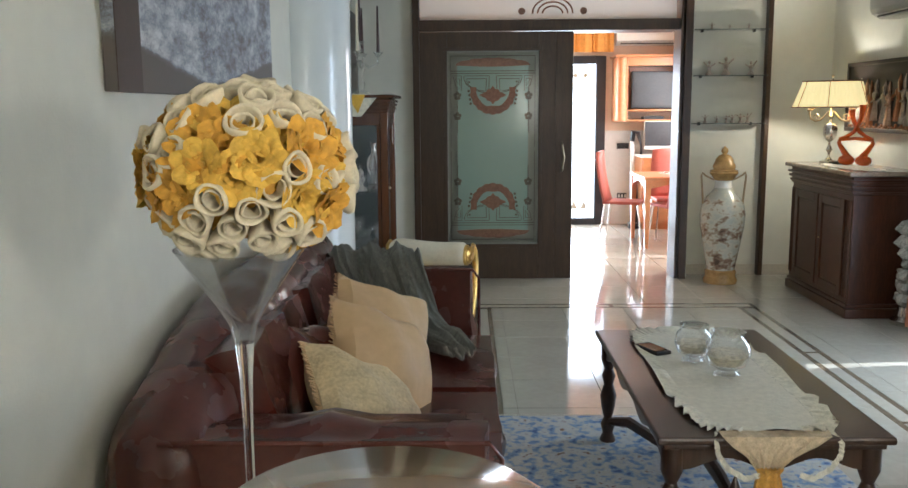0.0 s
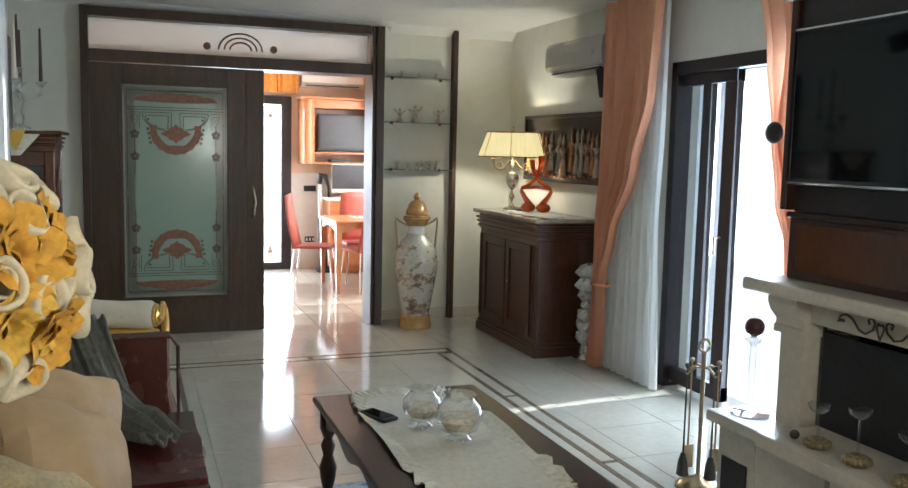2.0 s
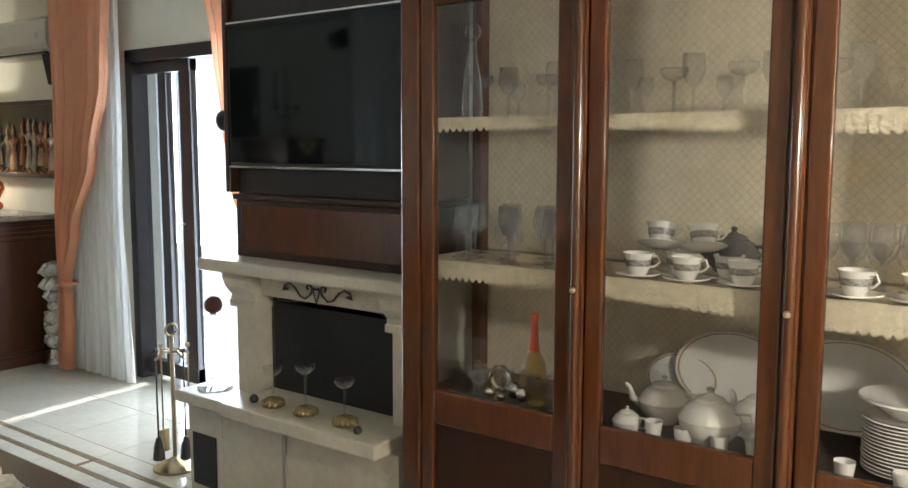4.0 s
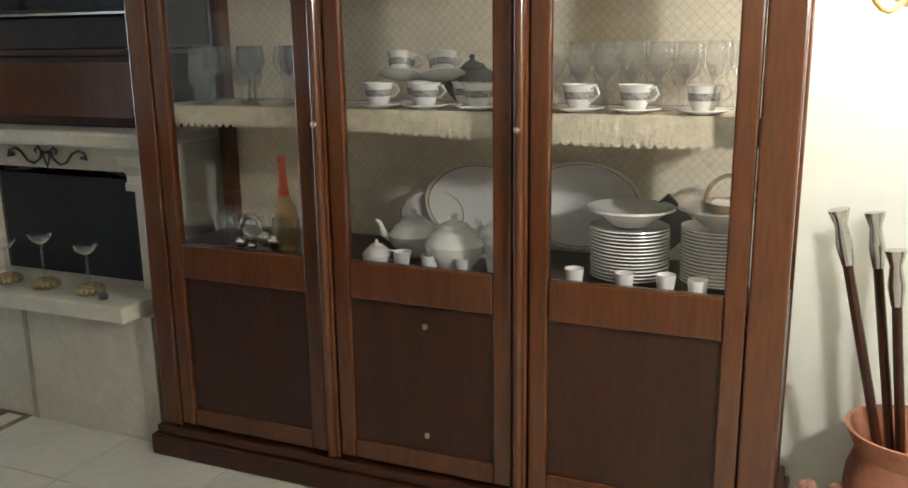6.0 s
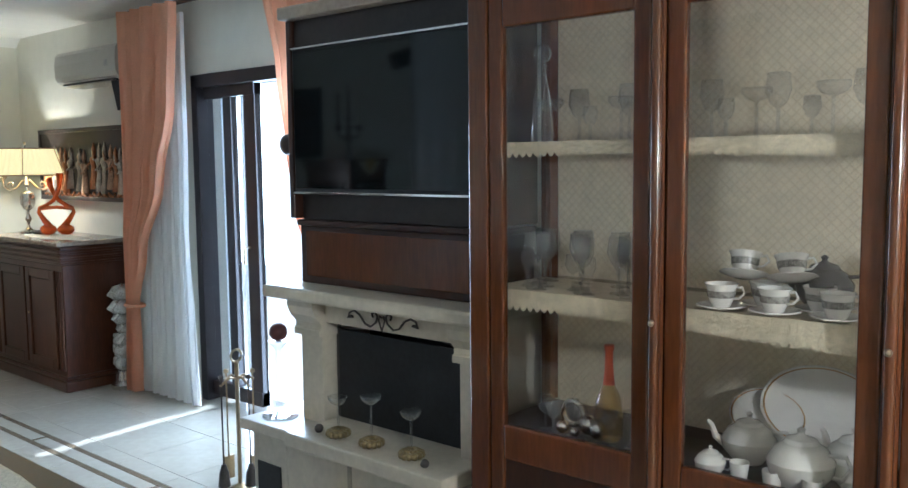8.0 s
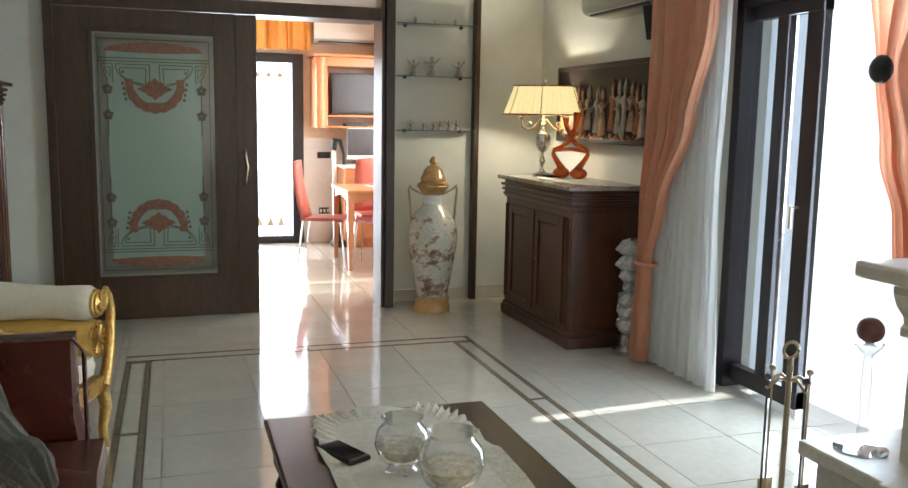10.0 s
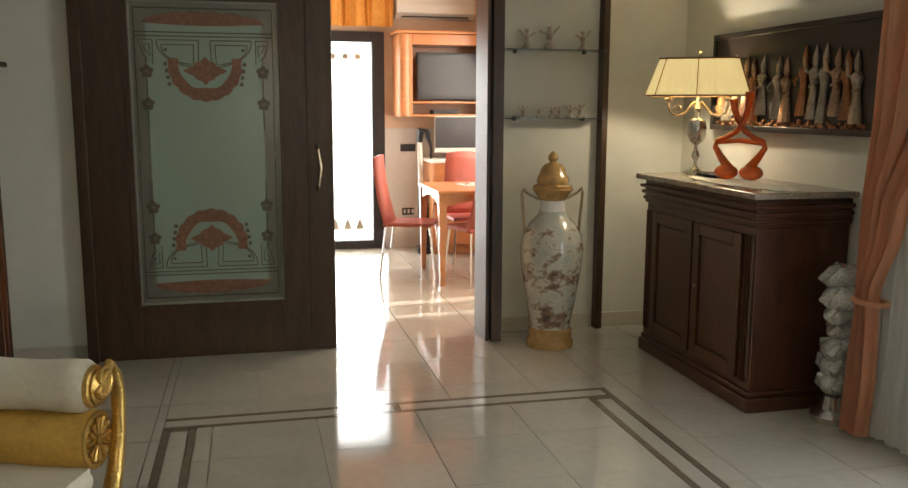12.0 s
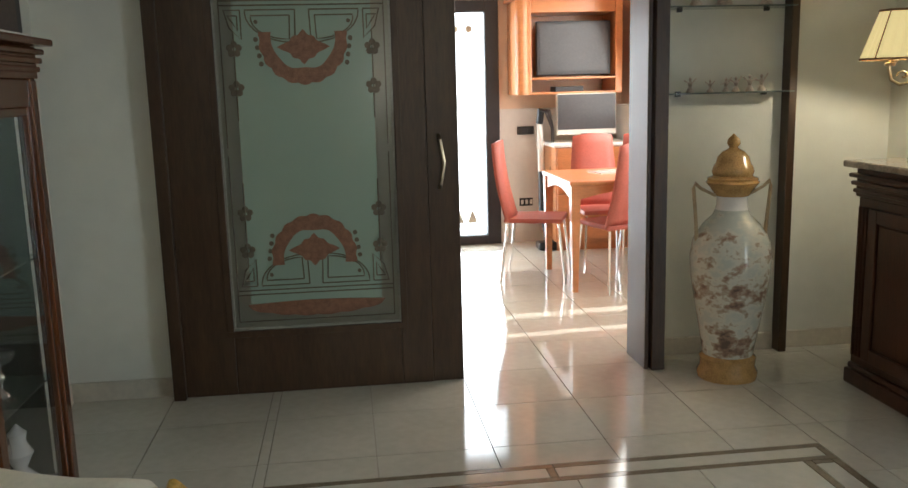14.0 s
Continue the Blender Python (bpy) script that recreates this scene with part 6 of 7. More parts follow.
for k, y in enumerate((-0.51, -0.44, -0.36, -0.27, -0.20, -0.12, 0.02, 0.10, 0.24, 0.31, 0.40, 0.48, 0.57, 0.64)):
    h = random.uniform(0.31, 0.37)
    lean = random.uniform(-0.016, 0.016)
    z0 = 0.055 + 0.016 * (k % 3)
    bm = bm_new()
    rings = []
    for r, f in ((0.034, 0.0), (0.030, 0.14), (0.020, 0.34), (0.019, 0.48), (0.030, 0.62), (0.028, 0.66), (0.011, 0.71), (0.016, 0.76), (0.016, 0.81), (0.018, 0.83), (0.002, 1.0)):
        rings.append((r, f * h))
    lathe(bm, rings, (0, 0, 0), 12, 1.0)
    for v in bm.verts:   # pleated robe below the belt
        if v.co.z < 0.42 * h:
            a = math.atan2(v.co.y, v.co.x)
            v.co.x *= 1 + 0.14 * math.sin(a * 6 + k)
            v.co.y *= 1 + 0.14 * math.cos(a * 5 + k)
        v.co.y += lean * v.co.z / h
    d = 1 if k % 2 else -1
    tube(bm, [(-0.004, d * 0.024, h * 0.62), (-0.030, d * 0.042, h * 0.50), (-0.042, d * 0.012, h * 0.44)], [0.010, 0.009, 0.006], 6)
    tube(bm, [(-0.004, -d * 0.024, h * 0.62), (-0.024, -d * 0.040, h * 0.66), (-0.030, -d * 0.046, h * 0.86)], [0.010, 0.008, 0.006], 6)
    bm.transform(Matrix.Translation((-0.042, y, z0)))
    part("figure", bm, (FIG2, FIG, FIG3)[(k * 2 + k // 4) % 3], rel, "robed metal shape in relief with a pointed hat", True)
bm = bm_new()
for k in range(46):
    y = -0.56 + 1.24 * k / 45
    ball(bm, (-0.040, y, 0.042 + 0.012 * math.sin(k * 2.3)), random.uniform(0.010, 0.018), 7, 0.6, 1, 1)
part("rocky_base", bm, FIG3, rel, "rough dark copper ground line", True)

# table lamp
lp = thing("table_lamp", (2.99, 7.02, 1.02), "lit table lamp with a pleated cream shade and brass arms", "lamp", rz=58)
part("base", lathe(bm_new(), [(0.068, 0), (0.068, 0.014), (0.030, 0.024), (0.010, 0.05), (0.010, 0.075), (0.026, 0.105), (0.010, 0.14)], seg=20), SILVER, lp, "silvered foot", True)
part("stem", lathe(bm_new(), [(0.010, 0.14), (0.012, 0.165), (0.036, 0.185), (0.052, 0.22), (0.053, 0.27), (0.045, 0.30), (0.016, 0.315), (0.010, 0.34), (0.022, 0.365), (0.014, 0.39), (0.006, 0.42), (0.006, 0.66)], seg=16), SILVER, lp, "silvered pineapple stem", True)
for s in (-1, 1):
    bm = tube(bm_new(), [(0, s * 0.004, 0.385), (0, s * 0.02, 0.40), (0, s * 0.045, 0.37), (0, s * 0.075, 0.335), (0, s * 0.115, 0.325), (0, s * 0.150, 0.345), (0, s * 0.160, 0.39), (0, s * 0.158, 0.44)], 0.0075, 8)
    tube(bm, [(0, s * (0.105 + 0.026 * (1 - k / 9) * math.cos(k * 0.7)), 0.362 + 0.026 * (1 - k / 9) * math.sin(k * 0.7)) for k in range(9)], 0.005, 6)
    lathe(bm, [(0.020, 0), (0.024, 0.012), (0.012, 0.018)], (0, s * 0.158, 0.405), 12)
    ball(bm, (0, s * 0.14, 0.43), 0.014, 8)
    part("arm", bm, BRASS, lp, "curled brass arm", True)
def cut_corner(hx, hy, cut, n=12):
    """A rectangle's outline with cut corners, as evenly pleated points."""
    cs = [(hx, -hy + cut), (hx, hy - cut), (hx - cut, hy), (-hx + cut, hy), (-hx, hy - cut), (-hx, -hy + cut), (-hx + cut, -hy), (hx - cut, -hy)]
    out = []
    for k, (a, b) in enumerate(zip(cs, cs[1:] + cs[:1])):
        m = n * 2 if k in (0, 4) else n if k in (2, 6) else n // 2
        out += [(a[0] + (b[0] - a[0]) * i / m, a[1] + (b[1] - a[1]) * i / m) for i in range(m)]
    return out


bm = bm_new()
lo, hi = [], []
for i, ((ax, ay), (bx, by)) in enumerate(zip(cut_corner(0.150, 0.272, 0.055), cut_corner(0.105, 0.205, 0.04))):
    pl = 1 + 0.022 * (i % 2)
    lo.append(bm.verts.new((ax * pl, ay * pl, 0.435 + 0.004 * (i % 2))))
    hi.append(bm.verts.new((bx * pl, by * pl, 0.635)))
n = len(lo)
for i in range(n):
    bm.faces.new((lo[i], lo[(i + 1) % n], hi[(i + 1) % n], hi[i]))
part("shade", bm, SHADE, lp, "glowing pleated cream shade with cut corners")
bm = bm_new()
for z, o in ((0.435, cut_corner(0.154, 0.277, 0.055, 2)), (0.635, cut_corner(0.109, 0.210, 0.04, 2))):
    tube(bm, [(x, y, z) for x, y in o + o[:1]], 0.005, 6)
for (ax, ay), (bx, by) in zip(cut_corner(0.153, 0.276, 0.056, 1)[::1], cut_corner(0.108, 0.209, 0.041, 1)):
    if abs(abs(ay) - 0.276) < 0.001 or abs(abs(ax) - 0.153) < 0.001:
        tube(bm, [(ax, ay, 0.435), (bx, by, 0.635)], 0.0028, 5)
part("trim", bm, mat("bronze_braid", (0.22, 0.12, 0.05), 0.6, vary=0.2, scale=60), lp, "bronze shade braid")
part("finial", ball(bm_new(), (0, 0, 0.675), 0.012, 8), BRASS, lp)
lamp("table_lamp_bulb", "POINT", (2.99, 7.02, 1.52), 19, (1.0, 0.90, 0.72), 0.03)

orn = thing("glass_ornament", (3.02, 6.62, 1.02), "orange blown glass knot ornament on the sideboard", "ornament", rz=40)
bm = bm_new()
ball(bm, (0, 0.075, 0.042), 0.058, 18, 0.8, 1.25, 0.72)
ball(bm, (0, -0.075, 0.042), 0.058, 18, 0.8, 1.25, 0.72)
tube(bm, [(0, 0.06, 0.06), (0, 0.115, 0.125), (0, 0.150, 0.175), (0, 0.140, 0.205), (0, 0.085, 0.225), (0, 0.02, 0.262), (0, -0.01, 0.31), (0, -0.035, 0.37), (0, -0.045, 0.44), (0, -0.045, 0.47)], [0.030, 0.021, 0.017, 0.016, 0.015, 0.016, 0.017, 0.018, 0.026, 0.030], 12)
tube(bm, [(0, -0.06, 0.06), (0, -0.115, 0.125), (0, -0.150, 0.175), (0, -0.140, 0.205), (0, -0.085, 0.228), (0.012, -0.02, 0.262), (0.012, 0.015, 0.31), (0.01, 0.045, 0.37), (0.01, 0.055, 0.43)], [0.030, 0.021, 0.017, 0.016, 0.015, 0.016, 0.017, 0.020, 0.026], 12)
tube(bm, [(0, 0.142, 0.200), (0, 0.0, 0.212), (0, -0.142, 0.200)], 0.013, 10)
bm.transform(Matrix.Diagonal((1, 0.86, 0.96, 1)))
part("glass", bm, AMBER, orn, "", True)
tr = thing("tray", (3.0, 6.80, 1.021), "small dark oval dish beside the lamp", "dish")
part("dish", lathe(bm_new(), [(0.06, 0), (0.085, 0.02), (0.08, 0.022), (0.055, 0.006), (0.001, 0.006)], seg=24, squash=1.4), BLACK, tr, "", True)
ld = thing("lace_doily", (2.93, 6.45, 1.021), "ivory lace doily on the sideboard's top", "doily")
bm = bm_new()
ring = [(0.14 + 0.008 * math.sin(i * 1.6)) for i in range(60)]
bm.faces.new([bm.verts.new((ring[i] * 0.9 * math.cos(2 * math.pi * i / 60), ring[i] * 3.2 * math.sin(2 * math.pi * i / 60), 0.0015)) for i in range(60)])
part("lace", bm, LACE, ld)

# silvery figure-vase by the sideboard
fv = thing("tall_vase", (3.08, 5.84, 0), "tall silvery white ceramic column of stacked blooms beside the sideboard", "vase")
part("base", lathe(bm_new(), [(0.09, 0), (0.095, 0.03), (0.06, 0.06), (0.05, 0.12)], seg=20), SILVER, fv, "", True)
random.seed(3)
FVM = mat("glossy_white_silver_ceramic", (0.58, 0.57, 0.52), 0.18, metal=0.25, vary=0.4, scale=16, coat=0.6)
for k, (z, r, dx) in enumerate(((0.17, 0.062, 0.0), (0.25, 0.070, 0.012), (0.33, 0.062, -0.01), (0.41, 0.050, 0.012), (0.49, 0.058, -0.012), (0.565, 0.068, -0.022), (0.65, 0.075, 0.02))):
    bm = bm_new()
    ball(bm, (dx, dx * 0.8, z), r, 16, 1.1, 1.0, 0.85)
    for q in range(3):
        a = k * 1.9 + q * 2.09
        tube(bm, [(dx + r * 0.55 * math.cos(a), dx + r * 0.55 * math.sin(a), z - r * 0.5), (dx + r * 1.15 * math.cos(a), dx + r * 1.15 * math.sin(a), z), (dx + r * 0.95 * math.cos(a + 0.4), dx + r * 0.95 * math.sin(a + 0.4), z + r * 0.55), (dx + r * 0.5 * math.cos(a + 0.7), dx + r * 0.5 * math.sin(a + 0.7), z + r * 0.75)], [r * 0.25, r * 0.34, r * 0.26, r * 0.12], 10)
    part("bloom", bm, FVM, fv, "glossy white and silver modelled bloom", True)
part("core", tube(bm_new(), [(0, 0, 0.1), (0, 0, 0.72)], 0.02, 8), SILVER, fv, "", True)

# ---- niche with glass shelves and the big vase ----
SHG = mat("dark_edged_glass", (0.25, 0.30, 0.27), 0.08, vary=0.05, trans=0.5)
FIGM = mat("painted_figurine", (0.44, 0.36, 0.29), 0.35, vary=0.5, scale=40, coat=0.3)
for zi, z in enumerate((2.10, 1.72, 1.32)):
    sh = thing("glass_shelf", (2.345, 7.60, z), "thin glass shelf across the niche with small ornaments on it", "shelf", "niche shelves")
    part("pane", box(bm_new(), -0.31, -0.07, 0, 0.31, 0.078, 0.007), SHG, sh)
    for s in (-0.22, 0.22):
        part("clip", box(bm_new(), s - 0.01, 0.05, -0.012, s + 0.01, 0.079, 0.014, 0.002), BLACK, sh)
    spots = ((-0.17, -0.02, 0.14), (-0.18, -0.04, 0.17), (-0.2, -0.1, -0.02, 0.03, 0.10, 0.16))[zi]
    for q, x in enumerate(spots):
        h = (0.07, 0.15, 0.08)[zi] * random.uniform(0.75, 1.1) * (0.6 if zi == 0 and q == 1 else 1)
        c = thing("figurine", (2.36 + x, 7.60, z + 0.007), "small painted porcelain figurine on the glass shelf", "figurine", "figurines in the niche")
        bm = bm_new()
        lathe(bm, [(h * 0.28, 0), (h * 0.25, h * 0.1), (h * 0.1, h * 0.35), (h * 0.17, h * 0.6), (h * 0.06, h * 0.75), (h * 0.11, h * 0.88), (0.001, h)], seg=10)
        tube(bm, [(-h * 0.12, 0, h * 0.6), (-h * 0.4, 0, h * random.uniform(0.5, 0.9))], h * 0.05, 5)
        tube(bm, [(h * 0.12, 0, h * 0.6), (h * 0.4, 0, h * random.uniform(0.6, 1.05))], h * 0.05, 5)
        part("body", bm, FIGM, c, "", True)

bv = thing("floor_vase", (2.255, 7.31, 0), "tall painted white porcelain floor vase with gold lid and handles", "vase")
part("foot", lathe(bm_new(), [(0.135, 0), (0.14, 0.03), (0.125, 0.06), (0.13, 0.10), (0.115, 0.115)], seg=36), GOLDPORC, bv, "ochre glazed foot", True)
PV = bpy.data.materials.new("painted_porcelain_landscape")
PV.use_nodes = True
nt = PV.node_tree
bs = nt.nodes["Principled BSDF"]
bs.inputs["Roughness"].default_value = 0.15
bs.inputs["Coat Weight"].default_value = 0.5
tc = nt.nodes.new("ShaderNodeTexCoord")
mp = nt.nodes.new("ShaderNodeMapping")
mp.inputs["Scale"].default_value = (10, 10, 14)
no = nt.nodes.new("ShaderNodeTexNoise")
no.inputs["Scale"].default_value, no.inputs["Detail"].default_value, no.inputs["Roughness"].default_value = 1.3, 7, 0.6
nt.links.new(tc.outputs["Object"], mp.inputs[0])
nt.links.new(mp.outputs[0], no.inputs[0])
rp = nt.nodes.new("ShaderNodeValToRGB")
el_ = rp.color_ramp.elements
el_[0].position, el_[0].color = 0.33, (0.12, 0.08, 0.06, 1)
el_[1].position, el_[1].color = 0.52, (0.60, 0.57, 0.47, 1)
e = el_.new(0.42)
e.color = (0.30, 0.19, 0.13, 1)
e = el_.new(0.47)
e.color = (0.40, 0.34, 0.26, 1)
e = el_.new(0.64)
e.color = (0.48, 0.49, 0.43, 1)
sp_ = nt.nodes.new("ShaderNodeSeparateXYZ")   # the landscape runs in two painted belts, with bare glaze between
nt.links.new(tc.outputs["Object"], sp_.inputs[0])
wv = nt.nodes.new("ShaderNodeMath")
wv.operation, wv.inputs[1].default_value = "MULTIPLY", 26.0
nt.links.new(sp_.outputs[2], wv.inputs[0])
sn = nt.nodes.new("ShaderNodeMath")
sn.operation = "SINE"
nt.links.new(wv.outputs[0], sn.inputs[0])
m1 = nt.nodes.new("ShaderNodeMath")
m1.operation, m1.inputs[1].default_value = "MULTIPLY_ADD", 0.055
nt.links.new(sn.outputs[0], m1.inputs[0])
nt.links.new(no.outputs[0], m1.inputs[2])
up_ = nt.nodes.new("ShaderNodeMapRange")
up_.inputs[1].default_value, up_.inputs[2].default_value, up_.inputs[4].default_value = 0.60, 0.66, 0.12
nt.links.new(sp_.outputs[2], up_.inputs[0])
m2 = nt.nodes.new("ShaderNodeMath")
nt.links.new(m1.outputs[0], m2.inputs[0])
nt.links.new(up_.outputs[0], m2.inputs[1])
nt.links.new(m2.outputs[0], rp.inputs[0])
nt.links.new(rp.outputs[0], bs.inputs["Base Color"])
part("body", lathe(bm_new(), [(0.115, 0.115), (0.13, 0.20), (0.155, 0.34), (0.178, 0.48), (0.185, 0.58), (0.172, 0.66), (0.13, 0.73), (0.085, 0.775), (0.075, 0.80)], seg=48), PV, bv, "white body painted with a brown landscape", True)
part("collar", lathe(bm_new(), [(0.075, 0.80), (0.070, 0.815), (0.068, 0.85), (0.072, 0.862)], seg=36), PORC, bv, "white collar", True)
part("neck", lathe(bm_new(), [(0.072, 0.862), (0.078, 0.866), (0.10, 0.90), (0.12, 0.925), (0.105, 0.94)], seg=36), GOLDPORC, bv, "ochre glazed neck", True)
part("lid", lathe(bm_new(), [(0.112, 0.935), (0.114, 0.945), (0.088, 0.955), (0.094, 0.975), (0.086, 1.00), (0.078, 1.01), (0.070, 1.04), (0.048, 1.065), (0.026, 1.075), (0.018, 1.082), (0.030, 1.10), (0.026, 1.12), (0.010, 1.135), (0.001, 1.145)], seg=32), GOLDPORC, bv, "domed gold lid", True)
for s in (-1, 1):
    part("handle", tube(bm_new(), [(s * 0.165, 0, 0.66), (s * 0.172, 0, 0.76), (s * 0.185, 0, 0.90), (s * 0.178, 0, 0.925), (s * 0.150, 0, 0.90), (s * 0.08, 0, 0.865)], [0.010, 0.009, 0.009, 0.010, 0.008, 0.007], 8), mat("dull_gilt_strap", (0.34, 0.26, 0.16), 0.35, vary=0.3, scale=20) if s < 0 else MATS["dull_gilt_strap"], bv, "tall slim dull gilt strap handle", True)

# ---- left-hand wall: pictures, candelabrum ----
pc = thing("wall_picture", (-0.798, 3.15, 1.51), "large unframed canvas of a silvery tree above water", "picture")
CAN = bpy.data.materials.new("silvery_tree_painting")
CAN.use_nodes = True
nt = CAN.node_tree
bs = nt.nodes["Principled BSDF"]
bs.inputs["Roughness"].default_value = 0.55
tc = nt.nodes.new("ShaderNodeTexCoord")
sep = nt.nodes.new("ShaderNodeSeparateXYZ")
nt.links.new(tc.outputs["Object"], sep.inputs[0])
no = nt.nodes.new("ShaderNodeTexNoise")
no.inputs["Scale"].default_value, no.inputs["Detail"].default_value, no.inputs["Roughness"].default_value = 9, 10, 0.8
mp = nt.nodes.new("ShaderNodeMapping")
mp.inputs["Scale"].default_value = (1, 0.5, 1.1)
mp.inputs["Rotation"].default_value = (radians(18), 0, 0)
nt.links.new(tc.outputs["Object"], mp.inputs[0])
nt.links.new(mp.outputs[0], no.inputs[0])
ad = nt.nodes.new("ShaderNodeMath")
ad.operation = "MULTIPLY_ADD"
ad.inputs[1].default_value, ad.inputs[2].default_value = 12.0, -0.42
sl = nt.nodes.new("ShaderNodeMath")   # the splash ends along a slanting edge
sl.operation = "MULTIPLY_ADD"
sl.inputs[1].default_value = -0.14
av = nt.nodes.new("ShaderNodeMath")   # a splash that comes to a blunt point at the bottom
av.operation = "ABSOLUTE"
nt.links.new(sep.outputs[1], av.inputs[0])
nt.links.new(av.outputs[0], sl.inputs[0])
nt.links.new(sep.outputs[2], sl.inputs[2])
nt.links.new(sl.outputs[0], ad.inputs[0])
cl = nt.nodes.new("ShaderNodeClamp")
cl.inputs[1].default_value, cl.inputs[2].default_value = -0.35, 0.05
nt.links.new(ad.outputs[0], cl.inputs[0])
a2 = nt.nodes.new("ShaderNodeMath")
nt.links.new(cl.outputs[0], a2.inputs[0])
nt.links.new(no.outputs[0], a2.inputs[1])
rp = nt.nodes.new("ShaderNodeValToRGB")
el_ = rp.color_ramp.elements
el_[0].position, el_[0].color = 0.30, (0.10, 0.085, 0.075, 1)
el_[1].position, el_[1].color = 0.68, (0.60, 0.62, 0.63, 1)
e = el_.new(0.46)
e.color = (0.13, 0.12, 0.12, 1)
e = el_.new(0.54)
e.color = (0.24, 0.26, 0.31, 1)
nt.links.new(a2.outputs[0], rp.inputs[0])
nt.links.new(rp.outputs[0], bs.inputs["Base Color"])
part("canvas", box(bm_new(), 0, -0.85, 0, 0.035, 0.95, 0.86, 0.003), CAN, pc)
part("dark_edge", box(bm_new(), 0.0352, -0.85, 0, 0.038, -0.68, 0.86), mat("dark_brown_border", (0.05, 0.03, 0.022), 0.5), pc, "dark painted border")
p2 = thing("wall_picture", (-0.798, 6.95, 1.57), "tall dark framed picture behind the candelabrum", "picture")
part("frame", box(bm_new(), 0, -0.42, 0, 0.03, 0.40, 0.65, 0.004), BLACK, p2)
part("print", box(bm_new(), 0.0305, -0.36, 0.06, 0.033, 0.34, 0.59), mat("dark_print", (0.07, 0.04, 0.03), 0.4, vary=0.4, scale=5), p2)

cd = thing("candelabrum", (-0.58, 5.93, 1.563), "crystal candelabrum with dark candles on the vitrine", "candelabrum")
part("stem", lathe(bm_new(), [(0.06, 0), (0.06, 0.01), (0.02, 0.03), (0.03, 0.07), (0.012, 0.1), (0.035, 0.16), (0.015, 0.2), (0.03, 0.26), (0.012, 0.30)], seg=14), GLASSY, cd, "", True)
CD = ((0, 0, 0.34), (0.0, 0.13, 0.27), (0, -0.13, 0.27), (0.12, 0.0, 0.27), (-0.12, 0, 0.27))
for k, (x, y, z) in enumerate(CD):
    if k:
        part("arm", tube(bm_new(), [(0, 0, 0.22), (x * 0.5, y * 0.5, 0.17), (x, y, 0.20), (x, y, z - 0.01)], 0.008, 6), GLASSY, cd, "", True)
    part("cup", lathe(bm_new(), [(0.012, z - 0.03), (0.032, z), (0.028, z + 0.004), (0.001, z - 0.005)], (x, y, 0), 12), GLASSY, cd, "", True)
    part("candle", tube(bm_new(), [(x, y, z), (x, y, z + 0.30)], [0.011, 0.006], 8), mat("candle_wax", (0.06, 0.03, 0.03), 0.5) if k == 0 else (MATS["candle_wax"] if k != 2 else CREAM), cd, "tapered candle" if k == 2 else "dark tapered candle")
dl = thing("lace_doily", (-0.59, 5.93, 1.557), "white and yellow doily hanging over the vitrine's edge", "doily")
bm = bm_new()
extrude_poly(bm, [(-0.15, -0.20), (0.24, -0.20), (0.24, 0.20), (-0.15, 0.20)], "z", 0, 0.003)
extrude_poly(bm, [(-0.14, 0.0), (0.16, 0.0), (0.04, -0.14), (-0.02, -0.14)], "y", -0.262, -0.258)
part("cloth", bm, LACE, dl)
part("yellow_centre", extrude_poly(bm_new(), [(-0.05, -0.002), (0.07, -0.002), (0.02, -0.12)], "y", -0.266, -0.263), YPET, dl)

sp2 = thing("speaker", (-0.70, 5.35, 2.38), "small black loudspeaker high on the wall", "loudspeaker")
part("body", box(bm_new(), -0.095, -0.06, -0.06, 0.12, 0.06, 0.07, 0.01), BEZEL, sp2)
sp2.rotation_euler = (0, radians(20), radians(10))

# ---- wall sconces ----


def sconce(loc, rz):
    c = thing("wall_sconce", loc, "gilt two-armed wall sconce with frosted shades, lit", "lamp", "wall sconces", rz=rz)
    part("plate", lathe(bm_new(), [(0.05, 0), (0.045, 0.012), (0.02, 0.03), (0.001, 0.03)], seg=18, m=Matrix.Rotation(radians(-90), 4, "Y")), GOLD, c, "", True)
    for s in (-1, 1):
        part("arm", tube(bm_new(), [(-0.02, 0, 0)] + [(-0.03 - 0.012 * k, s * 0.018 * k, -0.06 * math.sin(k * 0.52)) for k in range(1, 7)] + [(-0.10, s * 0.115, 0.06)], 0.007, 8), GOLD, c, "curled gilt arm", True)
        part("shade", lathe(bm_new(), [(0.03, 0.06), (0.055, 0.09), (0.06, 0.13), (0.045, 0.18), (0.04, 0.18), (0.054, 0.13), (0.028, 0.066)], (-0.10, s * 0.115, 0), 18), mat("lit_frosted_shade", (1.0, 0.86, 0.62), 0.5, emit=9.0, vary=0) if "lit_frosted_shade" not in MATS else MATS["lit_frosted_shade"], c, "glowing frosted shade", True)
    return c


sconce((2.68, -0.08, 1.42), 0)
lamp("sconce_light", "POINT", (2.52, -0.08, 1.56), 11, (1.0, 0.90, 0.74), 0.07)
# Unseen sconce, added where the flower ball's wall shadow points to a light.
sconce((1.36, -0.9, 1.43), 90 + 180)
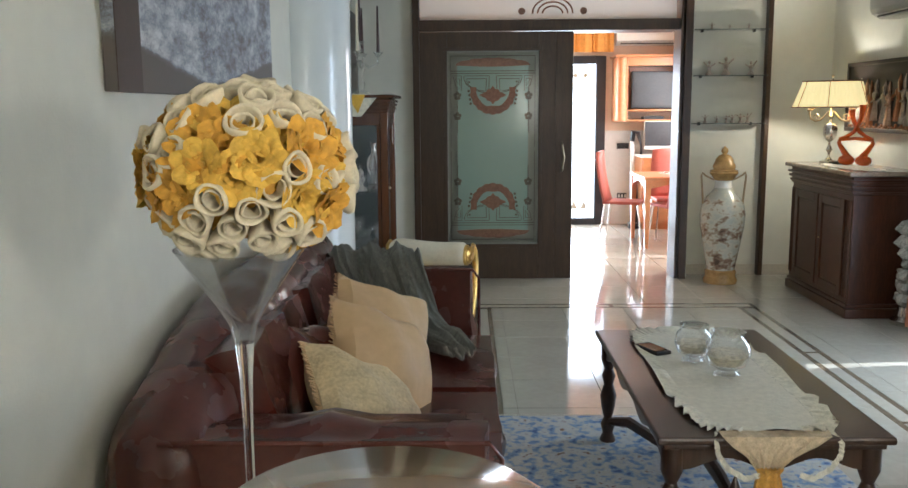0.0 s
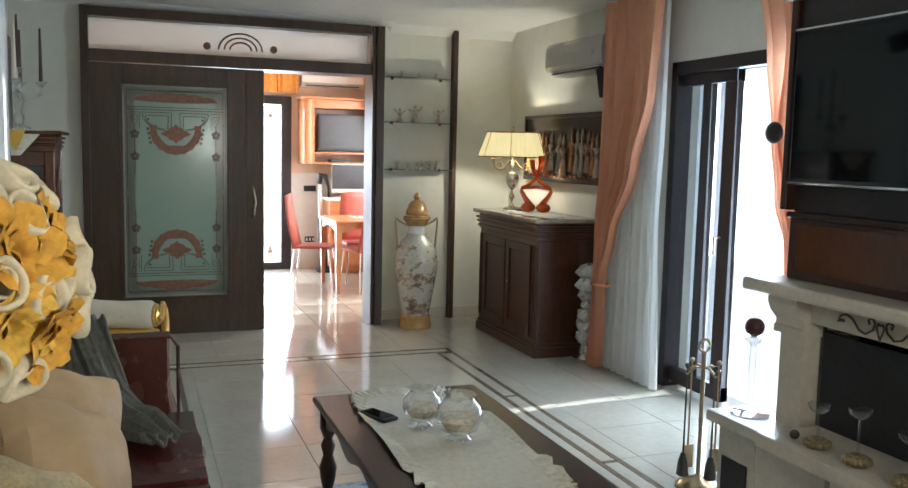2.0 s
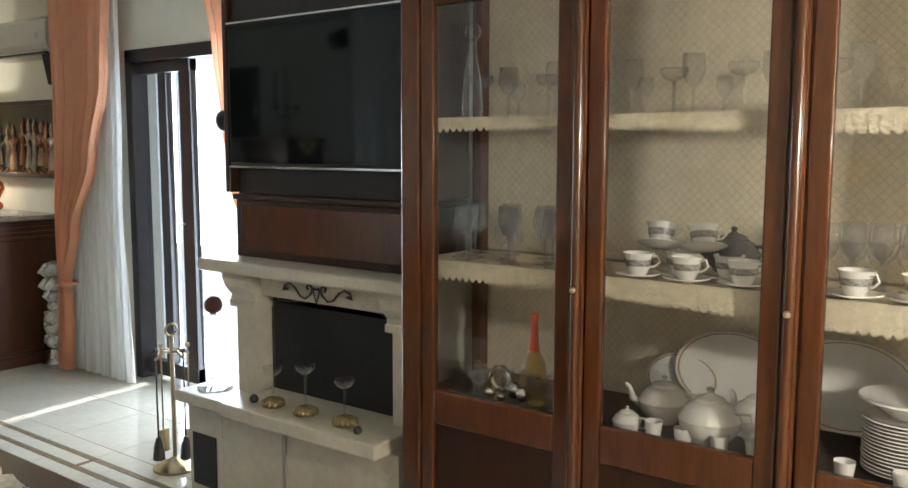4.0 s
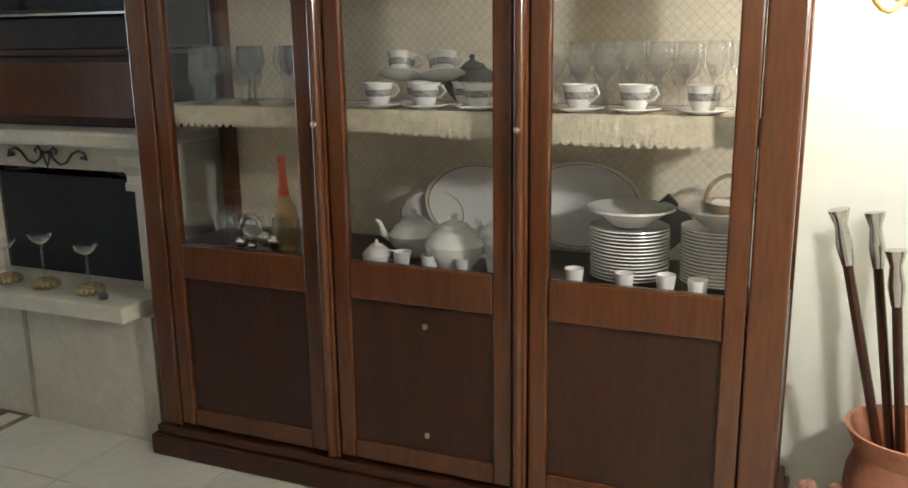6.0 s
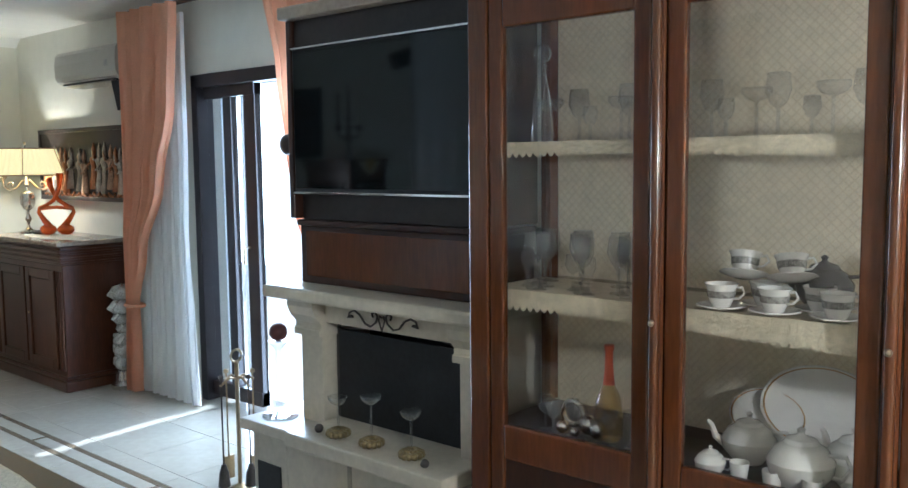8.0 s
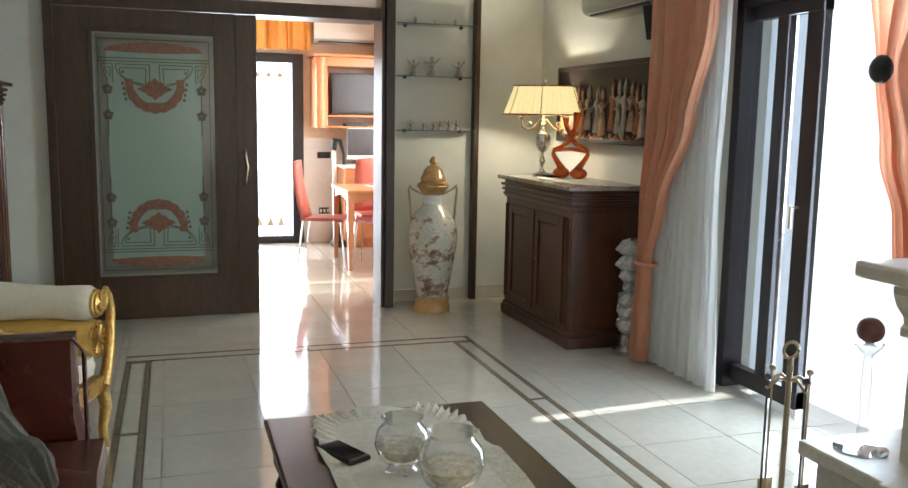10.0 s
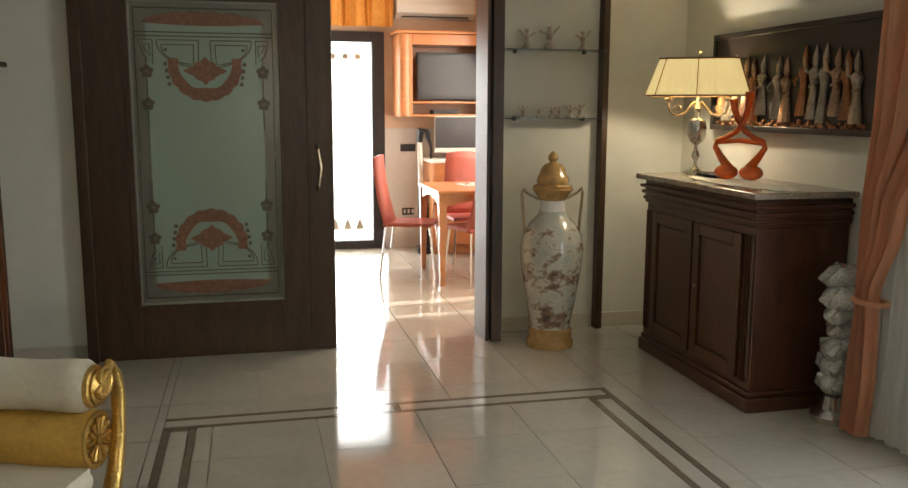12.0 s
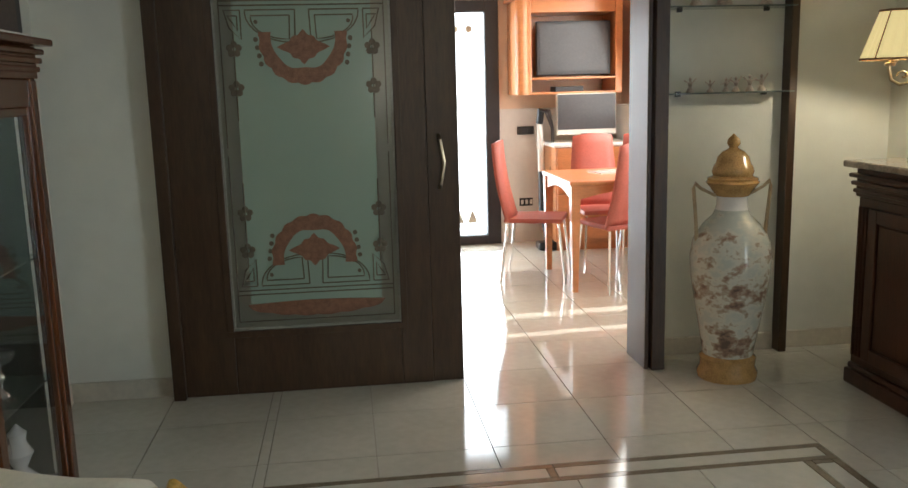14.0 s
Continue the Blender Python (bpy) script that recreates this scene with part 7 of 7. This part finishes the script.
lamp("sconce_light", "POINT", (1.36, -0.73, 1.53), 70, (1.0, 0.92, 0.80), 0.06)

# ---- pot with walking canes ----
cp = thing("umbrella_pot", (2.45, -0.17, 0), "terracotta pot holding walking canes with metal knobs", "pot")
part("pot", lathe(bm_new(), [(0.12, 0), (0.16, 0.10), (0.15, 0.22), (0.13, 0.28), (0.16, 0.345), (0.15, 0.345), (0.12, 0.28), (0.13, 0.1), (0.001, 0.04)], seg=32), TERRA, cp, "", True)
for k, (dx, dy, tx, ty, h) in enumerate(((-0.03, 0.06, -0.04, 0.21, 0.80), (0.03, 0.04, 0.05, 0.13, 0.78), (0.0, 0.0, 0.0, 0.08, 0.70), (-0.03, -0.05, -0.04, 0.0, 0.86))):
    ca = thing("walking_cane", (2.45, -0.17, 0.06), "dark wooden walking cane with a carved metal knob", "cane", "canes in the pot")
    part("shaft", tube(bm_new(), [(dx * 0.4, dy * 0.4, 0), (tx, ty, h)], 0.012, 8), MAHOGD, ca, "", True)
    d = Vector((tx - dx * 0.4, ty - dy * 0.4, h)).normalized()
    bm = tube(bm_new(), [Vector((tx, ty, h)) - d * 0.10, Vector((tx, ty, h)) - d * 0.05, Vector((tx, ty, h)), Vector((tx, ty, h)) + d * 0.04], [0.014, 0.020, 0.014, 0.026], 10)
    part("knob", bm, SILVER, ca, "carved silver knob", True)
fl = thing("dried_flowers", (2.38, 0.02, 0), "low arrangement of dried flowers by the pot", "flowers")
bm = bm_new()
random.seed(2)
for k in range(36):
    ball(bm, (random.gauss(0, 0.05), random.gauss(0, 0.045), 0.03 + abs(random.gauss(0, 0.06))), random.uniform(0.015, 0.032), 8)
part("blooms", bm, mat("dusty_pink_bloom", (0.34, 0.17, 0.12), 0.8, vary=0.5, scale=20), fl, "dusty pink and brown blooms", True)

# ---- the kitchen ----


def dining_chair(x, y, rz):
    c = thing("dining_chair", (x, y, 0), "coral red leatherette chair with thin chrome legs", "chair", "kitchen chairs", rz=rz)
    part("seat", soft_box(bm_new(), -0.20, -0.21, 0.42, 0.20, 0.21, 0.465, 0.02), REDLEATH, c, "", True)
    bm = bm_new()
    rows = []
    for j in range(9):
        f = j / 8
        hw = 0.20 - 0.05 * f
        yy = 0.19 + 0.10 * f + 0.02 * math.sin(f * 3)
        rows.append([bm.verts.new((u * hw, yy - 0.03 * (1 - u * u), 0.43 + 0.57 * f - 0.02 * u * u * f)) for u in (-1, -.5, 0, .5, 1)])
    for a, b in zip(rows, rows[1:]):
        for i in range(4):
            bm.faces.new((a[i], a[i + 1], b[i + 1], b[i]))
    bk_ = part("backrest", bm, REDLEATH, c, "", True)
    md = bk_.modifiers.new("thickness", "SOLIDIFY")
    md.thickness = 0.025
    for sx in (-1, 1):
        for sy in (-1, 1):
            part("leg", tube(bm_new(), [(sx * 0.17, sy * 0.18, 0.42), (sx * 0.20, sy * 0.23, 0)], 0.010, 8), CHROME, c, "thin chrome leg", True)
    return c


dining_chair(1.85, 9.63, 70)
dining_chair(2.325, 9.235, 195)
dining_chair(2.42, 9.90, 0)
dining_chair(2.815, 9.93, -6)
kt = thing("kitchen_table", (2.40, 9.50, -0.04), "orange lacquered beech kitchen table with curved apron", "table")
part("tabletop", box(bm_new(), -0.44, -0.42, 0.76, 0.40, 0.42, 0.79, 0.008), ORANGEW, kt)
bm = bm_new()
for yy in (-0.39, 0.37):
    extrude_poly(bm, [(-0.40, 0.76), (0.38, 0.76)] + [(0.38 - 0.78 * k / 12, 0.66 + 0.06 * math.sin(math.pi * k / 12)) for k in range(13)], "y", yy, yy + 0.02)
for xx in (-0.42, 0.36):
    extrude_poly(bm, [(-0.37, 0.76), (0.37, 0.76)] + [(0.37 - 0.74 * k / 12, 0.66 + 0.06 * math.sin(math.pi * k / 12)) for k in range(13)], "x", xx, xx + 0.02)
part("apron", bm, ORANGEW, kt)
for x in (-0.40, 0.36):
    for y in (-0.38, 0.38):
        part("leg", tube(bm_new(), [(x, y, 0.76), (x * 1.0, y * 1.0, 0.04)], [0.046, 0.026], 4), ORANGEW, kt)
cl_ = thing("newspaper", (2.42, 9.62, 0.751), "folded pale paper lying on the kitchen table", "paper", rz=12)
part("sheet", box(bm_new(), -0.16, -0.11, 0, 0.16, 0.11, 0.006), PORC, cl_)

wc = thing("kitchen_wall_unit", (2.34, 10.90, 1.30), "orange beech wall unit framing a television", "wall unit")
bm = bm_new()
for a in ((-0.41, -0.20, 0.0, -0.28, 0.19, 0.76), (0.43, -0.20, 0.0, 0.49, 0.19, 0.76), (-0.28, -0.20, 0.66, 0.43, 0.19, 0.76), (-0.28, -0.20, 0.12, 0.43, 0.19, 0.14), (-0.28, -0.20, 0.0, 0.43, 0.19, 0.02)):
    box(bm, *a, 0.006)
part("casing", bm, ORANGEW, wc)
part("back_board", box(bm_new(), -0.28, 0.17, 0.141, 0.43, 0.188, 0.659), ORANGEW, wc)
part("cornice", box(bm_new(), -0.44, -0.23, 0.762, 0.52, 0.19, 0.79, 0.006), ORANGEW, wc)
part("side_door", lathe(bm_new(), [(0.05, 0), (0.05, 0.755)], (-0.355, -0.205, 0), 20, 0.6), ORANGEW, wc, "narrow rounded beech front", True)
kt2 = thing("television", (2.425, 10.78, 1.455), "black flat television in the kitchen wall unit", "television")
part("bezel", box(bm_new(), -0.31, -0.02, 0, 0.32, 0.03, 0.44, 0.006), BEZEL, kt2)
part("screen", box(bm_new(), -0.285, -0.024, 0.035, 0.295, -0.0205, 0.415), mat("grey_screen", (0.05, 0.05, 0.055), 0.25), kt2)
dk = thing("drawer_unit", (2.52, 10.78, 0), "orange beech drawer unit with a pale top against the tiled wall", "drawers")
part("top", box(bm_new(), -0.32, -0.26, 0.87, 0.48, 0.29, 0.90, 0.005), CEIL, dk, "pale worktop")
part("body", box(bm_new(), -0.30, -0.23, 0.08, 0.46, 0.28, 0.869, 0.004), ORANGEW, dk)
part("plinth", box(bm_new(), -0.28, -0.19, 0, 0.44, 0.28, 0.079), ORANGEW, dk)
for k in range(4):
    part("drawer", box(bm_new(), -0.29, -0.25, 0.095 + 0.195 * k, 0.45, -0.2305, 0.28 + 0.195 * k, 0.005), ORANGEW, dk, "orange beech drawer front")
pcb = thing("computer_case", (2.93, 10.70, 0.90), "light grey computer case standing on the kitchen drawer unit", "computer")
part("case", box(bm_new(), -0.085, -0.16, 0, 0.05, 0.20, 0.30, 0.006), ACMAT, pcb)
part("front", box(bm_new(), 0.0, -0.166, 0.02, 0.045, -0.1605, 0.28, 0.003), BEZEL, pcb, "black front strip")
mo = thing("monitor", (2.525, 10.72, 0.90), "silver framed computer monitor on the drawer unit", "monitor")
part("frame", box(bm_new(), -0.255, -0.02, 0.06, 0.255, 0.02, 0.405, 0.008), ACMAT, mo)
part("screen", box(bm_new(), -0.248, -0.025, 0.105, 0.248, -0.0205, 0.395), MATS["grey_screen"], mo)
part("stand", box(bm_new(), -0.05, -0.03, 0, 0.05, 0.05, 0.07, 0.004), BEZEL, mo)
ms = thing("set_top_box", (2.40, 10.80, 1.321), "flat black box on the wall unit's lower shelf", "device")
part("body", box(bm_new(), -0.14, -0.09, 0, 0.10, 0.09, 0.04, 0.004), BEZEL, ms)
va = thing("vacuum_cleaner", (2.20, 10.70, 0), "slim upright black and white vacuum cleaner leaning by the drawer unit", "vacuum cleaner")
part("base", box(bm_new(), -0.11, -0.10, 0.0, 0.11, 0.06, 0.07, 0.02), BEZEL, va)
part("body", tube(bm_new(), [(0, 0.0, 0.06), (-0.03, 0.05, 0.30), (-0.04, 0.06, 0.66)], [0.03, 0.05, 0.04], 14), BEZEL, va, "", True)
part("tube", tube(bm_new(), [(-0.05, 0.06, 0.64), (-0.06, 0.08, 1.08)], [0.030, 0.022], 10), ACMAT, va, "white upper tube", True)
part("grip", tube(bm_new(), [(-0.06, 0.08, 1.06), (-0.05, 0.06, 1.17), (0.0, 0.04, 1.16), (0.04, 0.04, 1.02), (0.045, 0.04, 0.80), (0.02, 0.04, 0.60)], [0.03, 0.034, 0.03, 0.014, 0.014, 0.014], 8), BEZEL, va, "black grip with a hanging hose", True)
for z, w in ((0.99, 0.075), (0.36, 0.06)):
    so = thing("wall_switch", (2.08, 11.083, z), "black switch plate on the tiled wall", "switch", "switch plates")
    part("plate", box(bm_new(), -w, -0.010, -0.035, w, 0.0, 0.035, 0.004), BEZEL, so)
    for k in range(3):
        part("rocker", box(bm_new(), -w + 0.012 + k * 0.04, -0.013, -0.02, -w + 0.035 + k * 0.04, -0.0105, 0.02), ACMAT if z < 0.5 else BEZEL, so)
curtain("valance", (0, 0, 0), [(2.48, 0, 1, 0), (2.14, 0, 1, 0)], 0.03, 11, mat("orange_valance_cloth", (0.75, 0.36, 0.08), 0.7, vary=0.12, scale=5), "gathered orange valance above the kitchen door").matrix_world = Matrix.Translation((0.85, 10.98, 0)) @ Matrix.Rotation(radians(-90), 4, "Z") @ Matrix.Diagonal((1, 1.1, 1, 1))
kl = thing("lace_curtain", (1.35, 11.04, 0), "white lace panel with openwork hem over the kitchen glass door", "curtain")
bm = bm_new()
rows = []
for j in range(16):
    z = 0.12 + 1.86 * j / 15
    rows.append([bm.verts.new((-0.29 + 0.58 * i / 60, 0.006 * math.sin(i * 0.8), z - (0.03 * abs(math.sin(i * math.pi / 12)) if j == 0 else 0))) for i in range(61)])
for a, b in zip(rows, rows[1:]):
    for i in range(60):
        bm.faces.new((a[i], a[i + 1], b[i + 1], b[i]))
part("panel", bm, thin_glass("lace_voile", milk=0.35, milk_color=(0.85, 0.85, 0.82), rough=0.9), kl)
bm = bm_new()
for i in range(5):
    x = -0.24 + 0.12 * i
    extrude_poly(bm, [(x - 0.045, 0.20), (x + 0.045, 0.20), (x, 0.32)], "y", -0.012, -0.009)
    ball(bm, (x, -0.010, 1.86), 0.03, 8, 1, 0.15)
tagged(part("embroidery", bm, mat("ecru_embroidery", (0.45, 0.40, 0.30), 0.8, vary=0.3, scale=60), kl), kind="stuff")
kac = thing("air_conditioner", (2.25, 11.10, 2.22), "white air conditioner on the kitchen wall", "air conditioner")
part("housing", extrude_poly(bm_new(), [(-0.001, 0.0), (-0.12, 0.0), (-0.19, 0.05), (-0.20, 0.12), (-0.18, 0.24), (-0.001, 0.24)], "x", -0.30, 0.45), ACMAT, kac)
part("outlet", box(bm_new(), -0.25, -0.175, 0.01, 0.40, -0.125, 0.02), BEZEL, kac)

# ---- floor tiles, laid last ----
random.seed(4)
TS, GAP = 0.45, 0.004
RX0, RX1, RY0, RY1 = 0.16, 2.26, 2.66, 6.50   # the inlaid band's outer edge
BW = 0.14
_meshes = {}


def slab(w, d, material):
    key = (round(w, 3), round(d, 3), material.name)
    if key not in _meshes:
        b = bm_new()
        box(b, -w / 2, -d / 2, -0.012, w / 2, d / 2, 0.0)
        me = bpy.data.meshes.new("tile")
        b.to_mesh(me)
        b.free()
        me.materials.append(material)
        _meshes[key] = me
    return _meshes[key]


paving = tagged(new("tiled_floor"), "polished cream marble tiles with a taupe inlaid border", kind="structure")


def lay(x0, y0, x1, y1, material=TILE):
    x0, x1, y0, y1 = x0 + GAP / 2, x1 - GAP / 2, y0 + GAP / 2, y1 - GAP / 2
    if x1 - x0 < 0.012 or y1 - y0 < 0.012:
        return
    ob = new("tile", slab(x1 - x0, y1 - y0, material))
    ob.parent = paving
    ob.location = ((x0 + x1) / 2, (y0 + y1) / 2, 0)


def fill(ax, ay, bx, by, px, py):
    """Tiles over a rectangle, cut at its edges, with joints through (px, py)."""
    i0, i1 = math.floor((ax - px) / TS), math.ceil((bx - px) / TS)
    j0, j1 = math.floor((ay - py) / TS), math.ceil((by - py) / TS)
    for i in range(i0, i1):
        for j in range(j0, j1):
            x0, x1 = max(ax, px + i * TS), min(bx, px + (i + 1) * TS)
            y0, y1 = max(ay, py + j * TS), min(by, py + (j + 1) * TS)
            if x1 > x0 and y1 > y0:
                lay(x0, y0, x1, y1)


fill(XL, YB, RX0, 11.1, 0.12, 7.14)
fill(RX1, YB, 4.2, 11.1, 0.12, 7.14)
fill(RX0, RY1, RX1, 11.1, 0.12, 7.14)
fill(RX0, YB, RX1, RY0, 0.12, 7.14)
fill(RX0 + BW, RY0 + BW, RX1 - BW, RY1 - BW, 0.37, 5.53)
for (ax, ay, bx, by, along) in ((RX0, RY1 - BW, RX1, RY1, 0), (RX0, RY0, RX1, RY0 + BW, 0), (RX0, RY0 + BW, RX0 + BW, RY1 - BW, 1), (RX1 - BW, RY0 + BW, RX1, RY1 - BW, 1)):
    s = 0.032
    n = int((by - ay if along else bx - ax) / 0.9)
    L = (by - ay if along else bx - ax) / n
    for k in range(n):
        if along:
            lay(ax, ay + k * L, ax + s, ay + (k + 1) * L, BAND)
            lay(bx - s, ay + k * L, bx, ay + (k + 1) * L, BAND)
            lay(ax + s, ay + k * L, bx - s, ay + (k + 1) * L - 0.03)
            lay(ax + s, ay + (k + 1) * L - 0.03, bx - s, ay + (k + 1) * L, BAND)
        else:
            lay(ax + k * L, ay, ax + (k + 1) * L, ay + s, BAND)
            lay(ax + k * L, by - s, ax + (k + 1) * L, by, BAND)
            lay(ax + k * L, ay + s, ax + (k + 1) * L - 0.03, by - s)
            lay(ax + (k + 1) * L - 0.03, ay + s, ax + (k + 1) * L, by - s, BAND)
